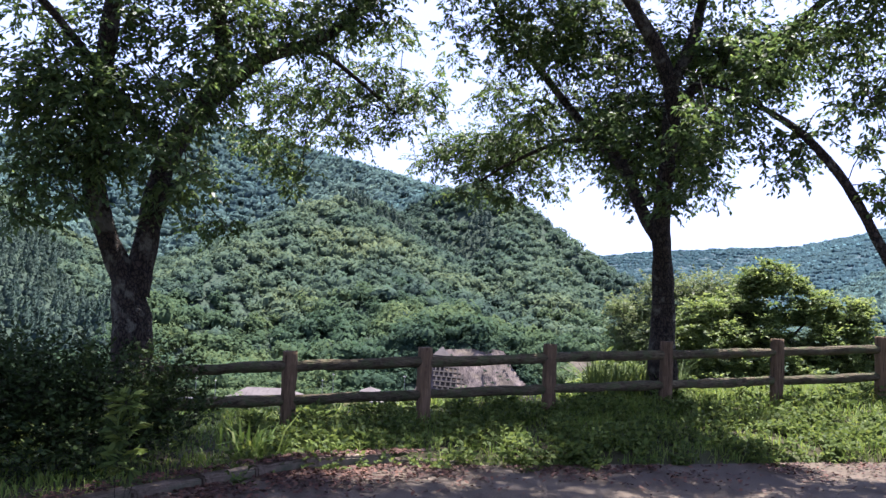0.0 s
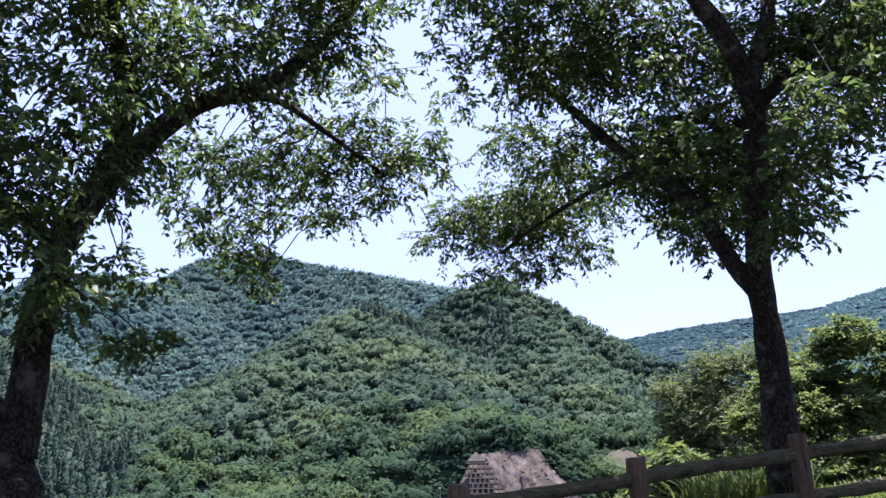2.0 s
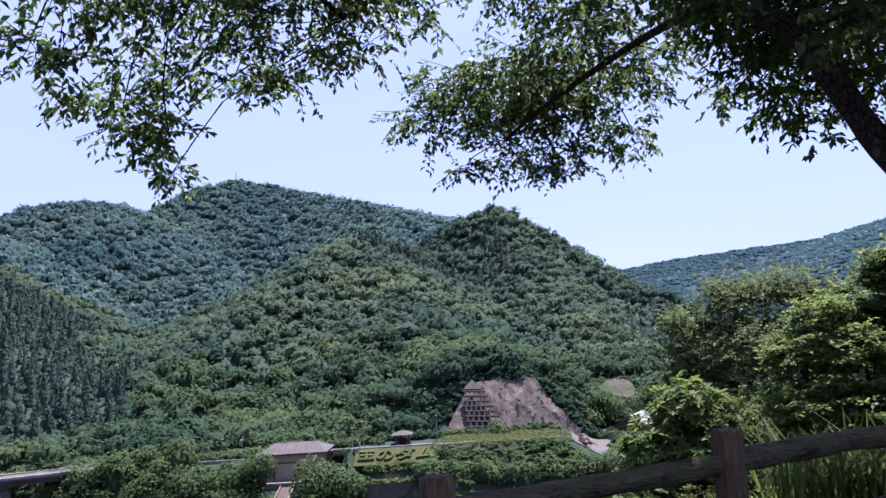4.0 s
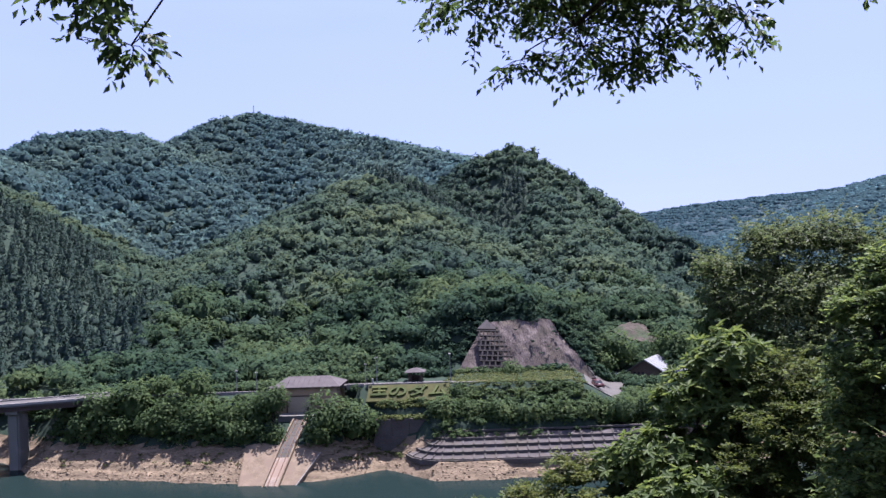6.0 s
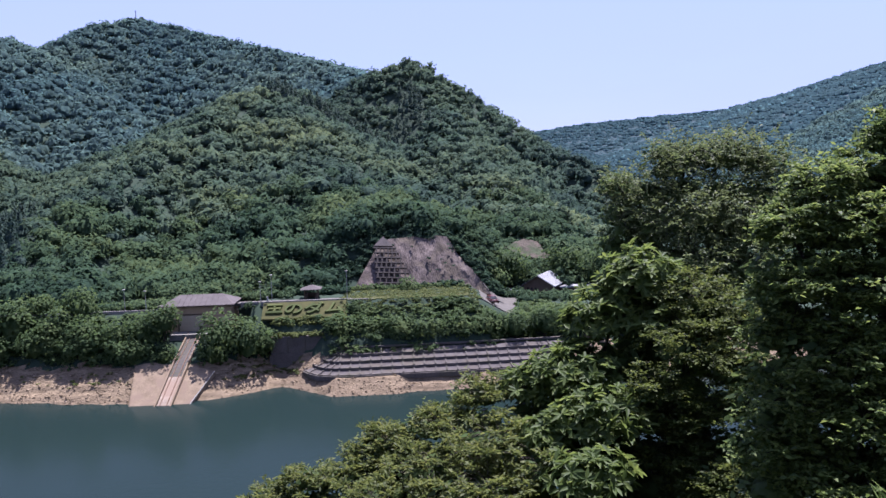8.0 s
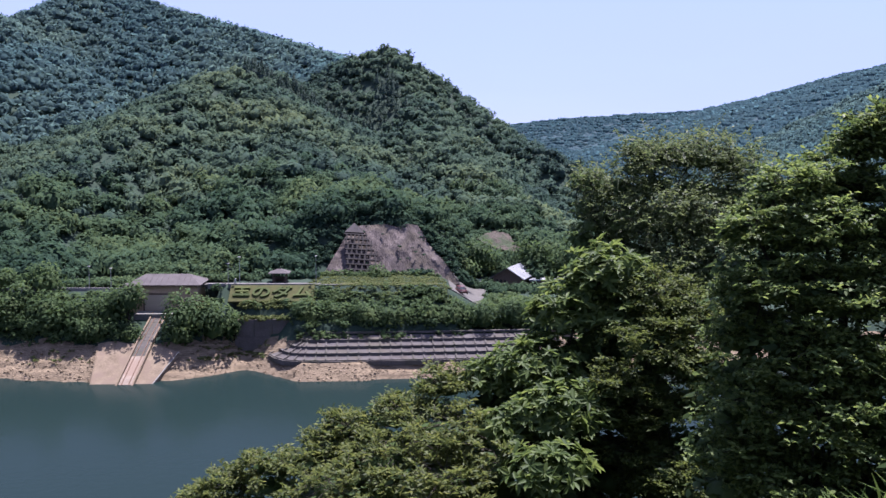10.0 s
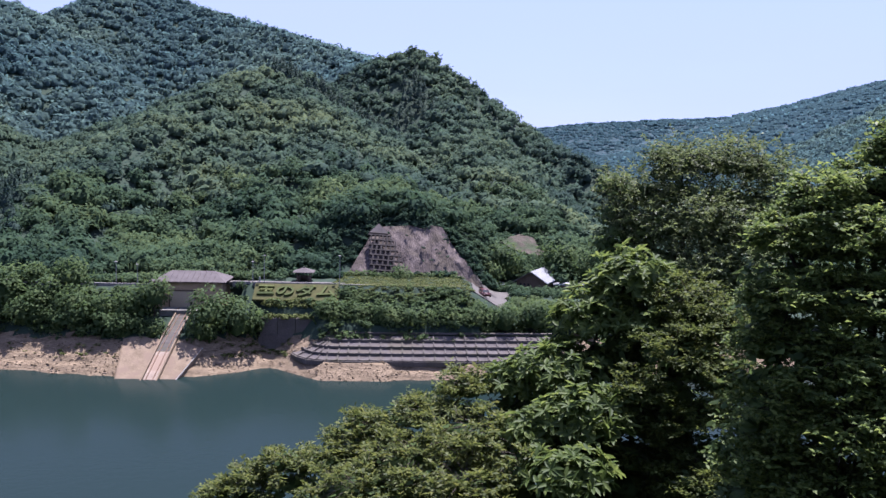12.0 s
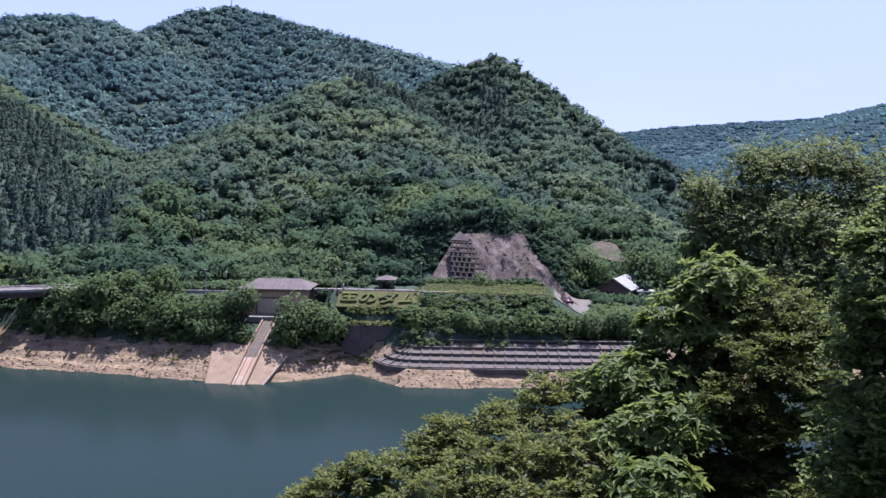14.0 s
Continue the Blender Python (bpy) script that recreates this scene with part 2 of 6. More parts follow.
M_SCAR = surface("cut_rock", (0.032, 0.026, 0.025), (0.148, 0.12, 0.108), 0.5, 0.95, 1.0, 6, stretch=(1.6, 0.5, 0.4), stain=(0.085, 0.07, 0.056), bump_dist=0.5)

m, n, l, p = material("lake_water")
p.inputs["Base Color"].default_value = (0.009, 0.017, 0.016, 1)
p.inputs["Roughness"].default_value, p.inputs["IOR"].default_value = 0.16, 1.33
p.inputs["Specular IOR Level"].default_value = 0.04
wv, wb = n.new("ShaderNodeTexNoise"), n.new("ShaderNodeBump")
tc = n.new("ShaderNodeTexCoord")
l.new(tc.outputs["Object"], wv.inputs["Vector"])
wv.inputs["Scale"].default_value, wv.inputs["Detail"].default_value = 1.0, 6
wb.inputs["Strength"].default_value, wb.inputs["Distance"].default_value = 0.5, 0.06
l.new(wv.outputs["Fac"], wb.inputs["Height"])
l.new(wb.outputs[0], p.inputs["Normal"])
M_WATER = m


# ---- building helpers ----
def part(name, bm, mat, parent=None, label="", smooth=False):
    """Links a bmesh as one mesh object, under a thing or a part."""
    me = bpy.data.meshes.new(name)
    bm.to_mesh(me)
    bm.free()
    me.materials.append(mat)
    if smooth:
        me.shade_smooth()
    ob = new(name, me)
    ob.parent = parent
    return tagged(ob, label) if label else ob


def np_mesh(name, verts, faces, mats, parent=None, index=None, smooth=False, normals=None):
    """A mesh object from arrays: all faces have the same number of corners."""
    verts, faces = np.asarray(verts, np.float32), np.asarray(faces, np.int32)
    me = bpy.data.meshes.new(name)
    me.vertices.add(len(verts))
    me.vertices.foreach_set("co", verts.ravel())
    k = faces.shape[1]
    me.loops.add(faces.size)
    me.loops.foreach_set("vertex_index", faces.ravel())
    me.polygons.add(len(faces))
    me.polygons.foreach_set("loop_start", np.arange(0, faces.size, k, dtype=np.int32))
    if index is not None:
        me.polygons.foreach_set("material_index", np.asarray(index, np.int32))
    for mt in mats if isinstance(mats, (list, tuple)) else [mats]:
        me.materials.append(mt)
    me.update(calc_edges=True)
    if normals is not None:      # leaf clumps share the roundness of their crown
        me.attributes.new("custom_normal", "FLOAT_VECTOR", "POINT").data.foreach_set("vector", np.asarray(normals, np.float32).ravel())
    if smooth:
        me.shade_smooth()
    ob = new(name, me)
    ob.parent = parent
    return ob


def empty(name, place, label, category, group="", kind="", turn=0.0):
    ob = new(name)
    ob.matrix_world = pose(*place, 0, 0, turn)
    return tagged(ob, label, category, group, kind)


def box(bm, lo, hi, bevel=0.0):
    r = bmesh.ops.create_cube(bm, size=1, matrix=Matrix.Translation([(a + b) / 2 for a, b in zip(lo, hi)]) @ Matrix.Diagonal([*(b - a for a, b in zip(lo, hi)), 1]))
    if bevel:
        edges = list({e for v in r["verts"] for e in v.link_edges})
        bmesh.ops.bevel(bm, geom=edges, offset=bevel, segments=2, affect="EDGES")
    return r


def solid(bm, base, top):
    """A closed prism between two loops of points."""
    a, b = [bm.verts.new(v) for v in base], [bm.verts.new(v) for v in top]
    k = len(a)
    for i in range(k):
        bm.faces.new((a[i], a[(i + 1) % k], b[(i + 1) % k], b[i]))
    bm.faces.new(a[::-1])
    bm.faces.new(b)


def tube(bm, points, sides=10, rough=0.0, seed=0.0):
    """A tapered tube through (x, y, z, radius) rows, smoothed, with an uneven skin."""
    pts = [np.array(q, float) for q in points]
    fine = []
    for i in range(len(pts) - 1):
        p0, p1, p2, p3 = pts[max(i - 1, 0)], pts[i], pts[i + 1], pts[min(i + 2, len(pts) - 1)]
        for k in range(4):
            u = k / 4
            fine.append(0.5 * (2 * p1 + (p2 - p0) * u + (2 * p0 - 5 * p1 + 4 * p2 - p3) * u * u + (3 * p1 - p0 - 3 * p2 + p3) * u**3))
    fine.append(pts[-1])
    rings = []
    for i, q in enumerate(fine):
        way = Vector((fine[min(i + 1, len(fine) - 1)] - fine[max(i - 1, 0)])[:3]).normalized()
        side = way.cross(Vector((0.3, 0.9, 0.2))).normalized()
        up = way.cross(side)
        ring = []
        for k in range(sides):
            a = 2 * math.pi * k / sides
            off = side * math.cos(a) + up * math.sin(a)
            place = Vector(q[:3])
            rad = max(q[3], 0.004) * (1 + rough * noise.noise(place * 4 + off * 1.5 + Vector((seed, 0, 0))))
            ring.append(bm.verts.new(place + off * rad))
        rings.append(ring)
    for a, b in zip(rings, rings[1:]):
        for k in range(sides):
            bm.faces.new((a[k], a[(k + 1) % sides], b[(k + 1) % sides], b[k]))
    bm.faces.new(rings[0][::-1])
    bm.faces.new(rings[-1])


# ---- the lie of the land ----
WATER = -34.3
EYE_PLACE = (0.25, 8.4)                        # the lookout by the fence


def bearing(rows):
    """Ridge lines from degrees east of the lookout's view, degrees above level, and metres away."""
    return [(EYE_PLACE[0] + d * math.sin(radians(a)), EYE_PLACE[1] + d * math.cos(radians(a)), 1.5 + d * math.tan(radians(e))) for a, e, d in rows]


RIDGES = [  # line, slope of the sides: the high back ridge, the knob and its long shoulder, the front spur and its folds
    (bearing([(-40, 7.1, 620), (-30.5, 7.4, 640), (-28.7, 8.2, 650), (-26.3, 8.55, 660), (-24.3, 8.45, 680), (-22.1, 7.55, 720), (-20, 8.5, 740), (-18.5, 9.25, 755), (-16.5, 9.7, 760), (-14, 9.25, 730), (-12, 8.75, 700), (-9.8, 8.1, 660), (-7, 7.5, 610), (-4, 6.75, 550), (-2.3, 6.0, 500)]), 0.55),
    (bearing([(-2.3, 5.9, 480), (-0.5, 6.65, 455), (0.8, 6.95, 450), (2.8, 5.75, 440), (4.9, 4.15, 428), (6.8, 2.6, 415), (8.8, 1.3, 400), (13, -0.3, 370), (17, -3.6, 330), (19, -5, 300)]), 0.85),
    (bearing([(-8, 5.4, 440), (-10.6, 4.3, 395), (-15.2, 1.8, 325), (-20.2, -2.2, 258), (-23.7, -5.4, 215), (-26, -6.7, 190)]), 0.55),
    (bearing([(-8, 5.4, 440), (-7, 3.3, 360), (-5, 0.2, 280), (-2.5, -2.7, 225), (0.2, -3.2, 194)]), 0.42),
    (bearing([(1.4, 5.2, 425), (3.6, 1.9, 355), (6.5, -1.4, 280), (8.5, -4.5, 225)]), 0.65),
    (bearing([(-34, 8, 560), (-31.5, 2.5, 380), (-29.5, -2.8, 270), (-26.5, -6.2, 215)]), 0.5),
    (bearing([(-20, 8.3, 730), (-19, 5.2, 600), (-18.5, 1.5, 480)]), 0.5),
    (bearing([(34, 6.0, 900), (28, 1.0, 640), (21, -3.2, 420)]), 0.4),
    (bearing([(-5, 2.3, 1750), (5, 2.2, 1700), (8.8, 2.4, 1650), (12.5, 2.75, 1600), (15.9, 3.05, 1560), (20.8, 3.3, 1520), (24.4, 4.05, 1500), (28, 5.0, 1480), (31, 5.75, 1450), (38, 7.4, 1400), (50, 7, 1400)]), 0.3),
]


def fence_y(x):
    return 9.18 + 0.35 * x - 0.009 * x * x


KERB = [(-3.4, 3.0), (-2.4, 4.5), (-1.7, 5.5), (-1.0, 6.5), (-0.35, 7.25), (0.4, 7.62), (1.6, 7.8), (3.0, 8.15), (4.4, 8.55), (9.0, 9.6)]


def beyond_kerb(x, y):
    """Metres past the kerb, on the grass side (negative on the road)."""
    best = np.full(np.shape(x), 1e9)
    side = np.ones(np.shape(x))
    for (ax, ay), (bx, by) in zip(KERB, KERB[1:]):
        dx, dy = bx - ax, by - ay
        u = np.clip(((x - ax) * dx + (y - ay) * dy) / (dx * dx + dy * dy), 0, 1)
        d = np.hypot(x - ax - u * dx, y - ay - u * dy)
        s = np.sign(dx * (y - ay) - dy * (x - ax))
        side, best = np.where(d < best, s, side), np.minimum(d, best)
    return best * side


def shore_y(x):
    """Where the far bank meets the water."""
    bay = 7.5 * np.exp(-(((x + 22) / 6.5) ** 2)) - 2.5 * np.exp(-(((x + 10) / 8) ** 2))
    left = np.interp(x, [-100, -94, -90, -86.6, -82.5, -77, -68, -62, -56, -50, -45], [20.7, 15.7, 12.7, 8.7, 5.9, 4.7, 4.7, 3.7, 1.0, 0.7, 0])
    return 147.3 + bay + left + np.sin(x * 0.31) * 0.5 + np.sin(x * 0.83 + 1) * 0.3


def wobble(x, y, s, seed):
    """Cheap smooth variation from sines."""
    return (np.sin(x * s + 1.7 * seed) * np.cos(y * s * 1.13 + seed) + 0.6 * np.sin(x * s * 2.3 + y * s * 1.9 + seed * 2.1) + 0.35 * np.sin(x * s * 4.7 - y * s * 4.1 + seed)) / 1.95


def land(x, y):
    """The height of the ground."""
    x, y = np.asarray(x, float), np.asarray(y, float)
    # near side: car park, verge, steep wooded slope
    b = beyond_kerb(np.clip(x, -20, 20), np.clip(y, -20, 40))
    step = np.clip((b + 0.05) / 0.3, 0, 1)
    past = y - fence_y(np.clip(x, -12, 12))
    near = -0.06 + step * (0.1 + 0.045 * np.clip(x + 0.8, -4, 12) * np.clip(b / 2, 0, 1)) + 0.03 * wobble(x, y, 1.5, 2) * step
    near = near - np.clip(past - 1.7, 0, None) * 0.66 - 0.6 * np.clip(past - 1.7, 0, 3) / 3
    near = np.maximum(near, -45)
    # far side: bare bank, planted slope, park, hills
    s = y - shore_y(x)
    dip = np.clip((x - 11) / 11, 0, 1)
    level = -21.5 - 4.6 * dip * dip * (3 - 2 * dip) - 0.9 * np.clip((-44 - x) / 3, 0, 1)
    bank = WATER + np.where(s < 0, s * 0.4, np.clip(s, 0, 5) * 0.52 + np.clip(s - 5, 0, 30) * 0.9)
    bank = bank + (0.2 * np.sin(bank * 5.2 + 0.8 * np.sin(x * 0.17)) + 0.12 * wobble(x, y, 0.9, 3)) * np.clip(s, 0, 1)
    front = y - 150 - np.interp(x, [-18.2, -17.0, -15.2, -12.6, -9, 2, 14, 28], [5.6, 3.2, 1.2, 0.2, 0, 0.3, 0.8, 1.6])
    bank = np.where((x > -18.2) & (x < 28) & (front > 0.3) & (front < 7), np.minimum(bank, -32.75 + front * 0.567), bank)
    plane = level - np.clip(167 - y, 0, None) * 0.62
    walled = (x > -24.2) & (x < -14.8) & (y > 160.9)
    bank = np.where(walled, plane, np.minimum(bank, plane))
    pad = (x > -45.2) & (x < -29.6) & (y > 156) & (y < 172.5)
    bank = np.where(pad, np.minimum(bank, -26.1), bank)
    slip = (x > -42.6) & (x < -36.2) & (y < 163.2)
    bank = np.where(slip, np.minimum(bank, np.interp(y, [143.5, 155, 163], [-35.4, -29.3, -25.8]) - 0.4), bank)
    hill = np.full(np.shape(x), -200.0)
    for line, slope in RIDGES:
        own = np.full(np.shape(x), -200.0)
        for (ax, ay, az), (bx, by, bz) in zip(line, line[1:]):
            dx, dy = bx - ax, by - ay
            u = np.clip(((x - ax) * dx + (y - ay) * dy) / (dx * dx + dy * dy), 0, 1)
            d = np.hypot(x - ax - u * dx, y - ay - u * dy)
            own = np.maximum(own, az + u * (bz - az) - slope * (np.sqrt(d * d + 64) - 8))
        gap = np.abs(hill - own)
        hill = np.maximum(hill, own) + np.clip(6 - gap, 0, None) ** 2 / 24
    hill = hill + 2.2 * wobble(x, y, 0.03, 1) * np.clip((y - 190) / 60, 0, 1) + 1.2 * wobble(x, y, 0.11, 5)
    yard = np.clip((x - 15) / 8, 0, 1) * np.clip((56 - x) / 12, 0, 1)
    rise = np.clip((y - 181 - 22 * yard) / 14, 0, 1)
    # the cut face of the slope behind the park
    foot = 181 + 0.05 * x
    cut = -23.4 + (y - foot) * 1.1
    climb = np.clip((y - foot) / 11, 0, 1)
    inside = (x > -12.5 + 6.5 * climb) & (x < 18 - 8.5 * climb)
    hill = np.where(inside & (y > foot - 2), np.minimum(hill, np.maximum(cut, -22.6)), hill)
    hill = np.where((x > -14) & (x < 16.0 - 8.5 * climb) & (y > foot) & (y < foot + 22), np.maximum(hill, np.minimum(cut, -11.6)), hill)
    far = np.where(y < shore_y(x) + 30, bank, level)
    far = np.where(hill > far, far + (hill - far) * rise, np.maximum(far, hill * rise + far * (1 - rise)))
    return np.where(y < 95, near, np.maximum(far, -45))


def in_cut(x, y):
    climb = np.clip((y - 181 - 0.05 * x) / 11, 0, 1)
    return (x > -12.5 + 6.5 * climb) & (x < 19.5 - 8.5 * climb) & (y > 180 + 0.05 * x) & (y < 192.5 + 0.05 * x)


def spaced(*rows):
    out = [np.arange(a, b, s) for a, b, s in rows]
    return np.concatenate(out + [[rows[-1][1]]])


# the bare rock of the cut
bm = bmesh.new()
rows = []
for i in range(29):
    v = i / 28
    row = []
    for j in range(57):
        u = j / 56
        x = (-11.6 + 6.8 * v) * (1 - u) + (17.4 - 8.2 * v) * u
        y, z = 180.9 + 10.8 * v + 0.03 * x, -23.4 + 11.3 * v
        n = noise.fractal(Vector((x * 0.22 + z * 0.12, z * 0.16, 3)), 1.0, 2.2, 5)
        gully = -0.35 * abs(math.sin(x * 0.55 - z * 0.42 + 2 * n))
        row.append(bm.verts.new((x + 0.3 * n, y - 0.45 * (n + gully), z + 0.45 * (n + gully) + (0.5 * n if i == 28 else 0))))
    rows.append(row)
for a, b in zip(rows, rows[1:]):
    for j in range(56):
        bm.faces.new((a[j], a[j + 1], b[j + 1], b[j]))
r = bmesh.ops.extrude_face_region(bm, geom=bm.faces[:])
bmesh.ops.translate(bm, vec=(0, 2.5, -1.5), verts=[q for q in r["geom"] if isinstance(q, bmesh.types.BMVert)])
bmesh.ops.recalc_face_normals(bm, faces=bm.faces)
CUT_ROCK = bm

gx = spaced((-1500, -500, 60), (-500, -200, 12), (-200, -100, 6), (-100, -8, 1.6), (-8, 10, 0.3), (10, 50, 1.6), (50, 200, 6), (200, 500, 12), (500, 1800, 60))
gy = spaced((-120, -8, 8), (-8, 13, 0.3), (13, 60, 2.5), (60, 140, 8), (140, 146, 1.1), (146, 158, 0.45), (158, 205, 1.1), (205, 520, 6), (520, 1000, 16), (1000, 3000, 60))
X, Y = np.meshgrid(gx, gy)
Z = land(X, Y)
nx, ny = len(gx), len(gy)
idx = np.arange(nx * ny).reshape(ny, nx)
quads = np.stack([idx[:-1, :-1], idx[:-1, 1:], idx[1:, 1:], idx[1:, :-1]], -1).reshape(-1, 4)
cx, cy = (X[:-1, :-1] + X[1:, 1:]).ravel() / 2, (Y[:-1, :-1] + Y[1:, 1:]).ravel() / 2
cz = (Z[:-1, :-1] + Z[1:, 1:]).ravel() / 2
zone = np.where(cy < 20, 1, 0)
shore = (cy > 130) & (cy < 178) & (cz < WATER + 4.6 + 0.8 * wobble(cx, cy, 0.3, 3))
zone = np.where(shore, 2, zone)
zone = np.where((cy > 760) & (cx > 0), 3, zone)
ground = np_mesh("ground", np.stack([X, Y, Z], -1).reshape(-1, 3), quads, [M_FLOOR, M_VERGE, M_BANK, M_FAR_SLOPE_SHADE], index=zone, smooth=True)
tagged(ground, "wooded hills, bare lake bank and grassy verge", "ground", kind="structure")

bm = bmesh.new()
bmesh.ops.create_grid(bm, x_segments=1, y_segments=1, size=1, matrix=Matrix.Translation((-100, 110, WATER)) @ Matrix.Diagonal((700, 70, 1, 1)))
tagged(part("water", bm, M_WATER), "calm dark green reservoir water", "lake", kind="structure")

# car park asphalt
bm = bmesh.new()
top = [bm.verts.new((x, y, -0.004)) for x, y in KERB]
low = [bm.verts.new((x, -30, -0.004)) for x, y in KERB]
for a, b, c, d in zip(low, low[1:], top[1:], top):
    bm.faces.new((a, b, c, d))
tagged(part("road", bm, M_ASPHALT), "grey worn asphalt of a small car park", "road", kind="structure")


# a smaller bare slip further along the foot of the hill
bm = bmesh.new()
rows = []
for i in range(15):
    v = i / 14
    row = []
    for j in range(19):
        u = j / 18
        edge = 0.8 * noise.noise(Vector((u * 4, v * 4, 1)))
        x = (24.5 + 5.5 * v) * (1 - u) + (36.5 - 2.0 * v) * u + edge
        y = (220 + 9 * v) * (1 - u) + (213 + 13 * v) * u
        k = noise.fractal(Vector((x * 0.3, y * 0.25, 7)), 1.0, 2.2, 4)
        row.append(bm.verts.new((x, y, float(land(x, y)) + 0.7 + 0.6 * k)))
    rows.append(row)
for a, b in zip(rows, rows[1:]):
    for j in range(18):
        bm.faces.new((a[j], a[j + 1], b[j + 1], b[j]))
r = bmesh.ops.extrude_face_region(bm, geom=bm.faces[:])
bmesh.ops.translate(bm, vec=(0, 1.2, -2.0), verts=[q for q in r["geom"] if isinstance(q, bmesh.types.BMVert)])
bmesh.ops.recalc_face_normals(bm, faces=bm.faces)
tagged(part("rock_slip", bm, M_SLIP), "small bare brown landslip at the foot of the hill", "rock face", kind="structure")
tagged(part("rock_face", CUT_ROCK, M_SCAR), "bare purple-brown rock face cut into the hillside", "rock face", kind="structure")


# ---- far woods ----
def crown_shape(rng, lobes, cards, size, tall=0.8, conifer=False, core=0.0, cuts=2):
    """Leaf clumps, each one a bent four-cornered spray, over the lobes of a crown of radius 1."""
    if conifer:
        h = rng.random(cards) ** 0.8
        a = rng.random(cards) * 2 * np.pi
        r = ((1 - h) * 0.75 + 0.06) * (0.7 + 0.4 * rng.random(cards))
        c = np.stack([r * np.cos(a), r * np.sin(a), h * 2.5 - 0.9], -1)
        nrm = np.stack([np.cos(a), np.sin(a), 0.5 + 0 * a], -1)
    else:
        u = rng.normal(size=(lobes, 3))
        u[:, 2] = np.abs(u[:, 2]) * 0.9 - 0.15
        u /= np.linalg.norm(u, axis=1)[:, None]
        lc = u * 0.62 * (0.75 + 0.4 * rng.random((lobes, 1)))
        k = rng.integers(0, lobes, cards)
        v = rng.normal(size=(cards, 3))
        v[:, 2] = v[:, 2] * 0.8 + 0.25
        v /= np.linalg.norm(v, axis=1)[:, None]
        c = lc[k] + v * (0.34 + 0.12 * rng.random((cards, 1)))
        c[:, 2] *= tall
        nrm = v + 0.35 * u[k]
    soft = nrm + rng.normal(size=nrm.shape) * 0.12 + [0, 0, 0.45]
    soft /= np.linalg.norm(soft, axis=1)[:, None]
    # the sprays lie in tiers, near level
    nrm = nrm * (1.0 if conifer else 0.55) + rng.normal(size=nrm.shape) * 0.3 + [0, 0, 0.1 if conifer else 0.55]
    nrm /= np.linalg.norm(nrm, axis=1)[:, None]
    t = np.cross(nrm, rng.normal(size=nrm.shape) * [1, 1, 0.3])
    t /= np.linalg.norm(t, axis=1)[:, None]
    b = np.cross(nrm, t)
    s = size * (0.7 + 0.7 * rng.random((cards, 1)))
    w = s * (0.45 + 0.35 * rng.random((cards, 1)))
    j = lambda: 1 + 0.5 * (rng.random((cards, 1)) - 0.5)
    corners = np.stack([c - t * s * j(), c - b * w * j() - nrm * s * 0.25, c + t * s * j(), c + b * w * j() - nrm * s * 0.25], 1)
    soft = np.repeat(soft[:, None], 4, 1)
    if core:      # a lumpy heart, so that no light shows through
        u = np.linspace(-1, 1, cuts + 1)
        A, B = np.meshgrid(u, u)
        o = 1 + 0 * A
        sides = np.stack([np.stack(q, -1) for q in ((A, B, o), (o, A, B), (-o, -A, B), (-A, o, B), (A, -o, B))])
        sides /= np.linalg.norm(sides, axis=-1)[..., None]
        ph = rng.random(3) * 6
        lump = 1 + 0.16 * np.sin(sides[..., 0] * 5 + ph[0]) * np.cos(sides[..., 1] * 5 + ph[1]) + 0.1 * np.sin(sides[..., 2] * 7 + ph[2])
        pts = sides * (core * lump)[..., None] * [1, 1, tall]
        quad = lambda q: np.stack([q[:, :-1, :-1], q[:, :-1, 1:], q[:, 1:, 1:], q[:, 1:, :-1]], -2).reshape(-1, 4, 3)
        up = sides + [0, 0, 0.45]
        corners, soft = np.concatenate([corners, quad(pts)]), np.concatenate([soft, quad(up / np.linalg.norm(up, axis=-1)[..., None])])
    return corners, soft


def woods(name, places, radii, shapes, mat, rng, label, tall=(0.85, 1.25)):
    """One mesh of many crowns."""
    out, nrm = [], []
    for (x, y, z), r in zip(places, radii):
        s, m = shapes[rng.integers(len(shapes))]
        a = rng.random() * 2 * np.pi
        ca, sa = math.cos(a), math.sin(a)
        k = rng.uniform(*tall)
        out.append(np.stack([(s[..., 0] * ca - s[..., 1] * sa) * r + x, (s[..., 0] * sa + s[..., 1] * ca) * r + y, s[..., 2] * r * k + z], -1))
        nrm.append(np.stack([m[..., 0] * ca - m[..., 1] * sa, m[..., 0] * sa + m[..., 1] * ca, m[..., 2]], -1))
    v = np.concatenate(out).reshape(-1, 3)
    ob = np_mesh(name, v, np.arange(len(v)).reshape(-1, 4), mat, normals=np.concatenate(nrm).reshape(-1, 3))
    return tagged(ob, label, "forest", kind="stuff")


rng = np.random.default_rng(7)
BROAD_NEAR = [crown_shape(rng, 15, 150, 0.145, core=0.52) for _ in range(8)]
BROAD = [crown_shape(rng, 13, 50, 0.2, core=0.58) for _ in range(8)]
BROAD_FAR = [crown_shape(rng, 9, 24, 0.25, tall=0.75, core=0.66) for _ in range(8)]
DISTANT = [crown_shape(rng, 8, 3, 0.25, tall=0.75, core=0.85, cuts=1) for _ in range(8)]
CEDARS = [crown_shape(rng, 0, 90, 0.15, conifer=True, core=0.5) for _ in range(6)]


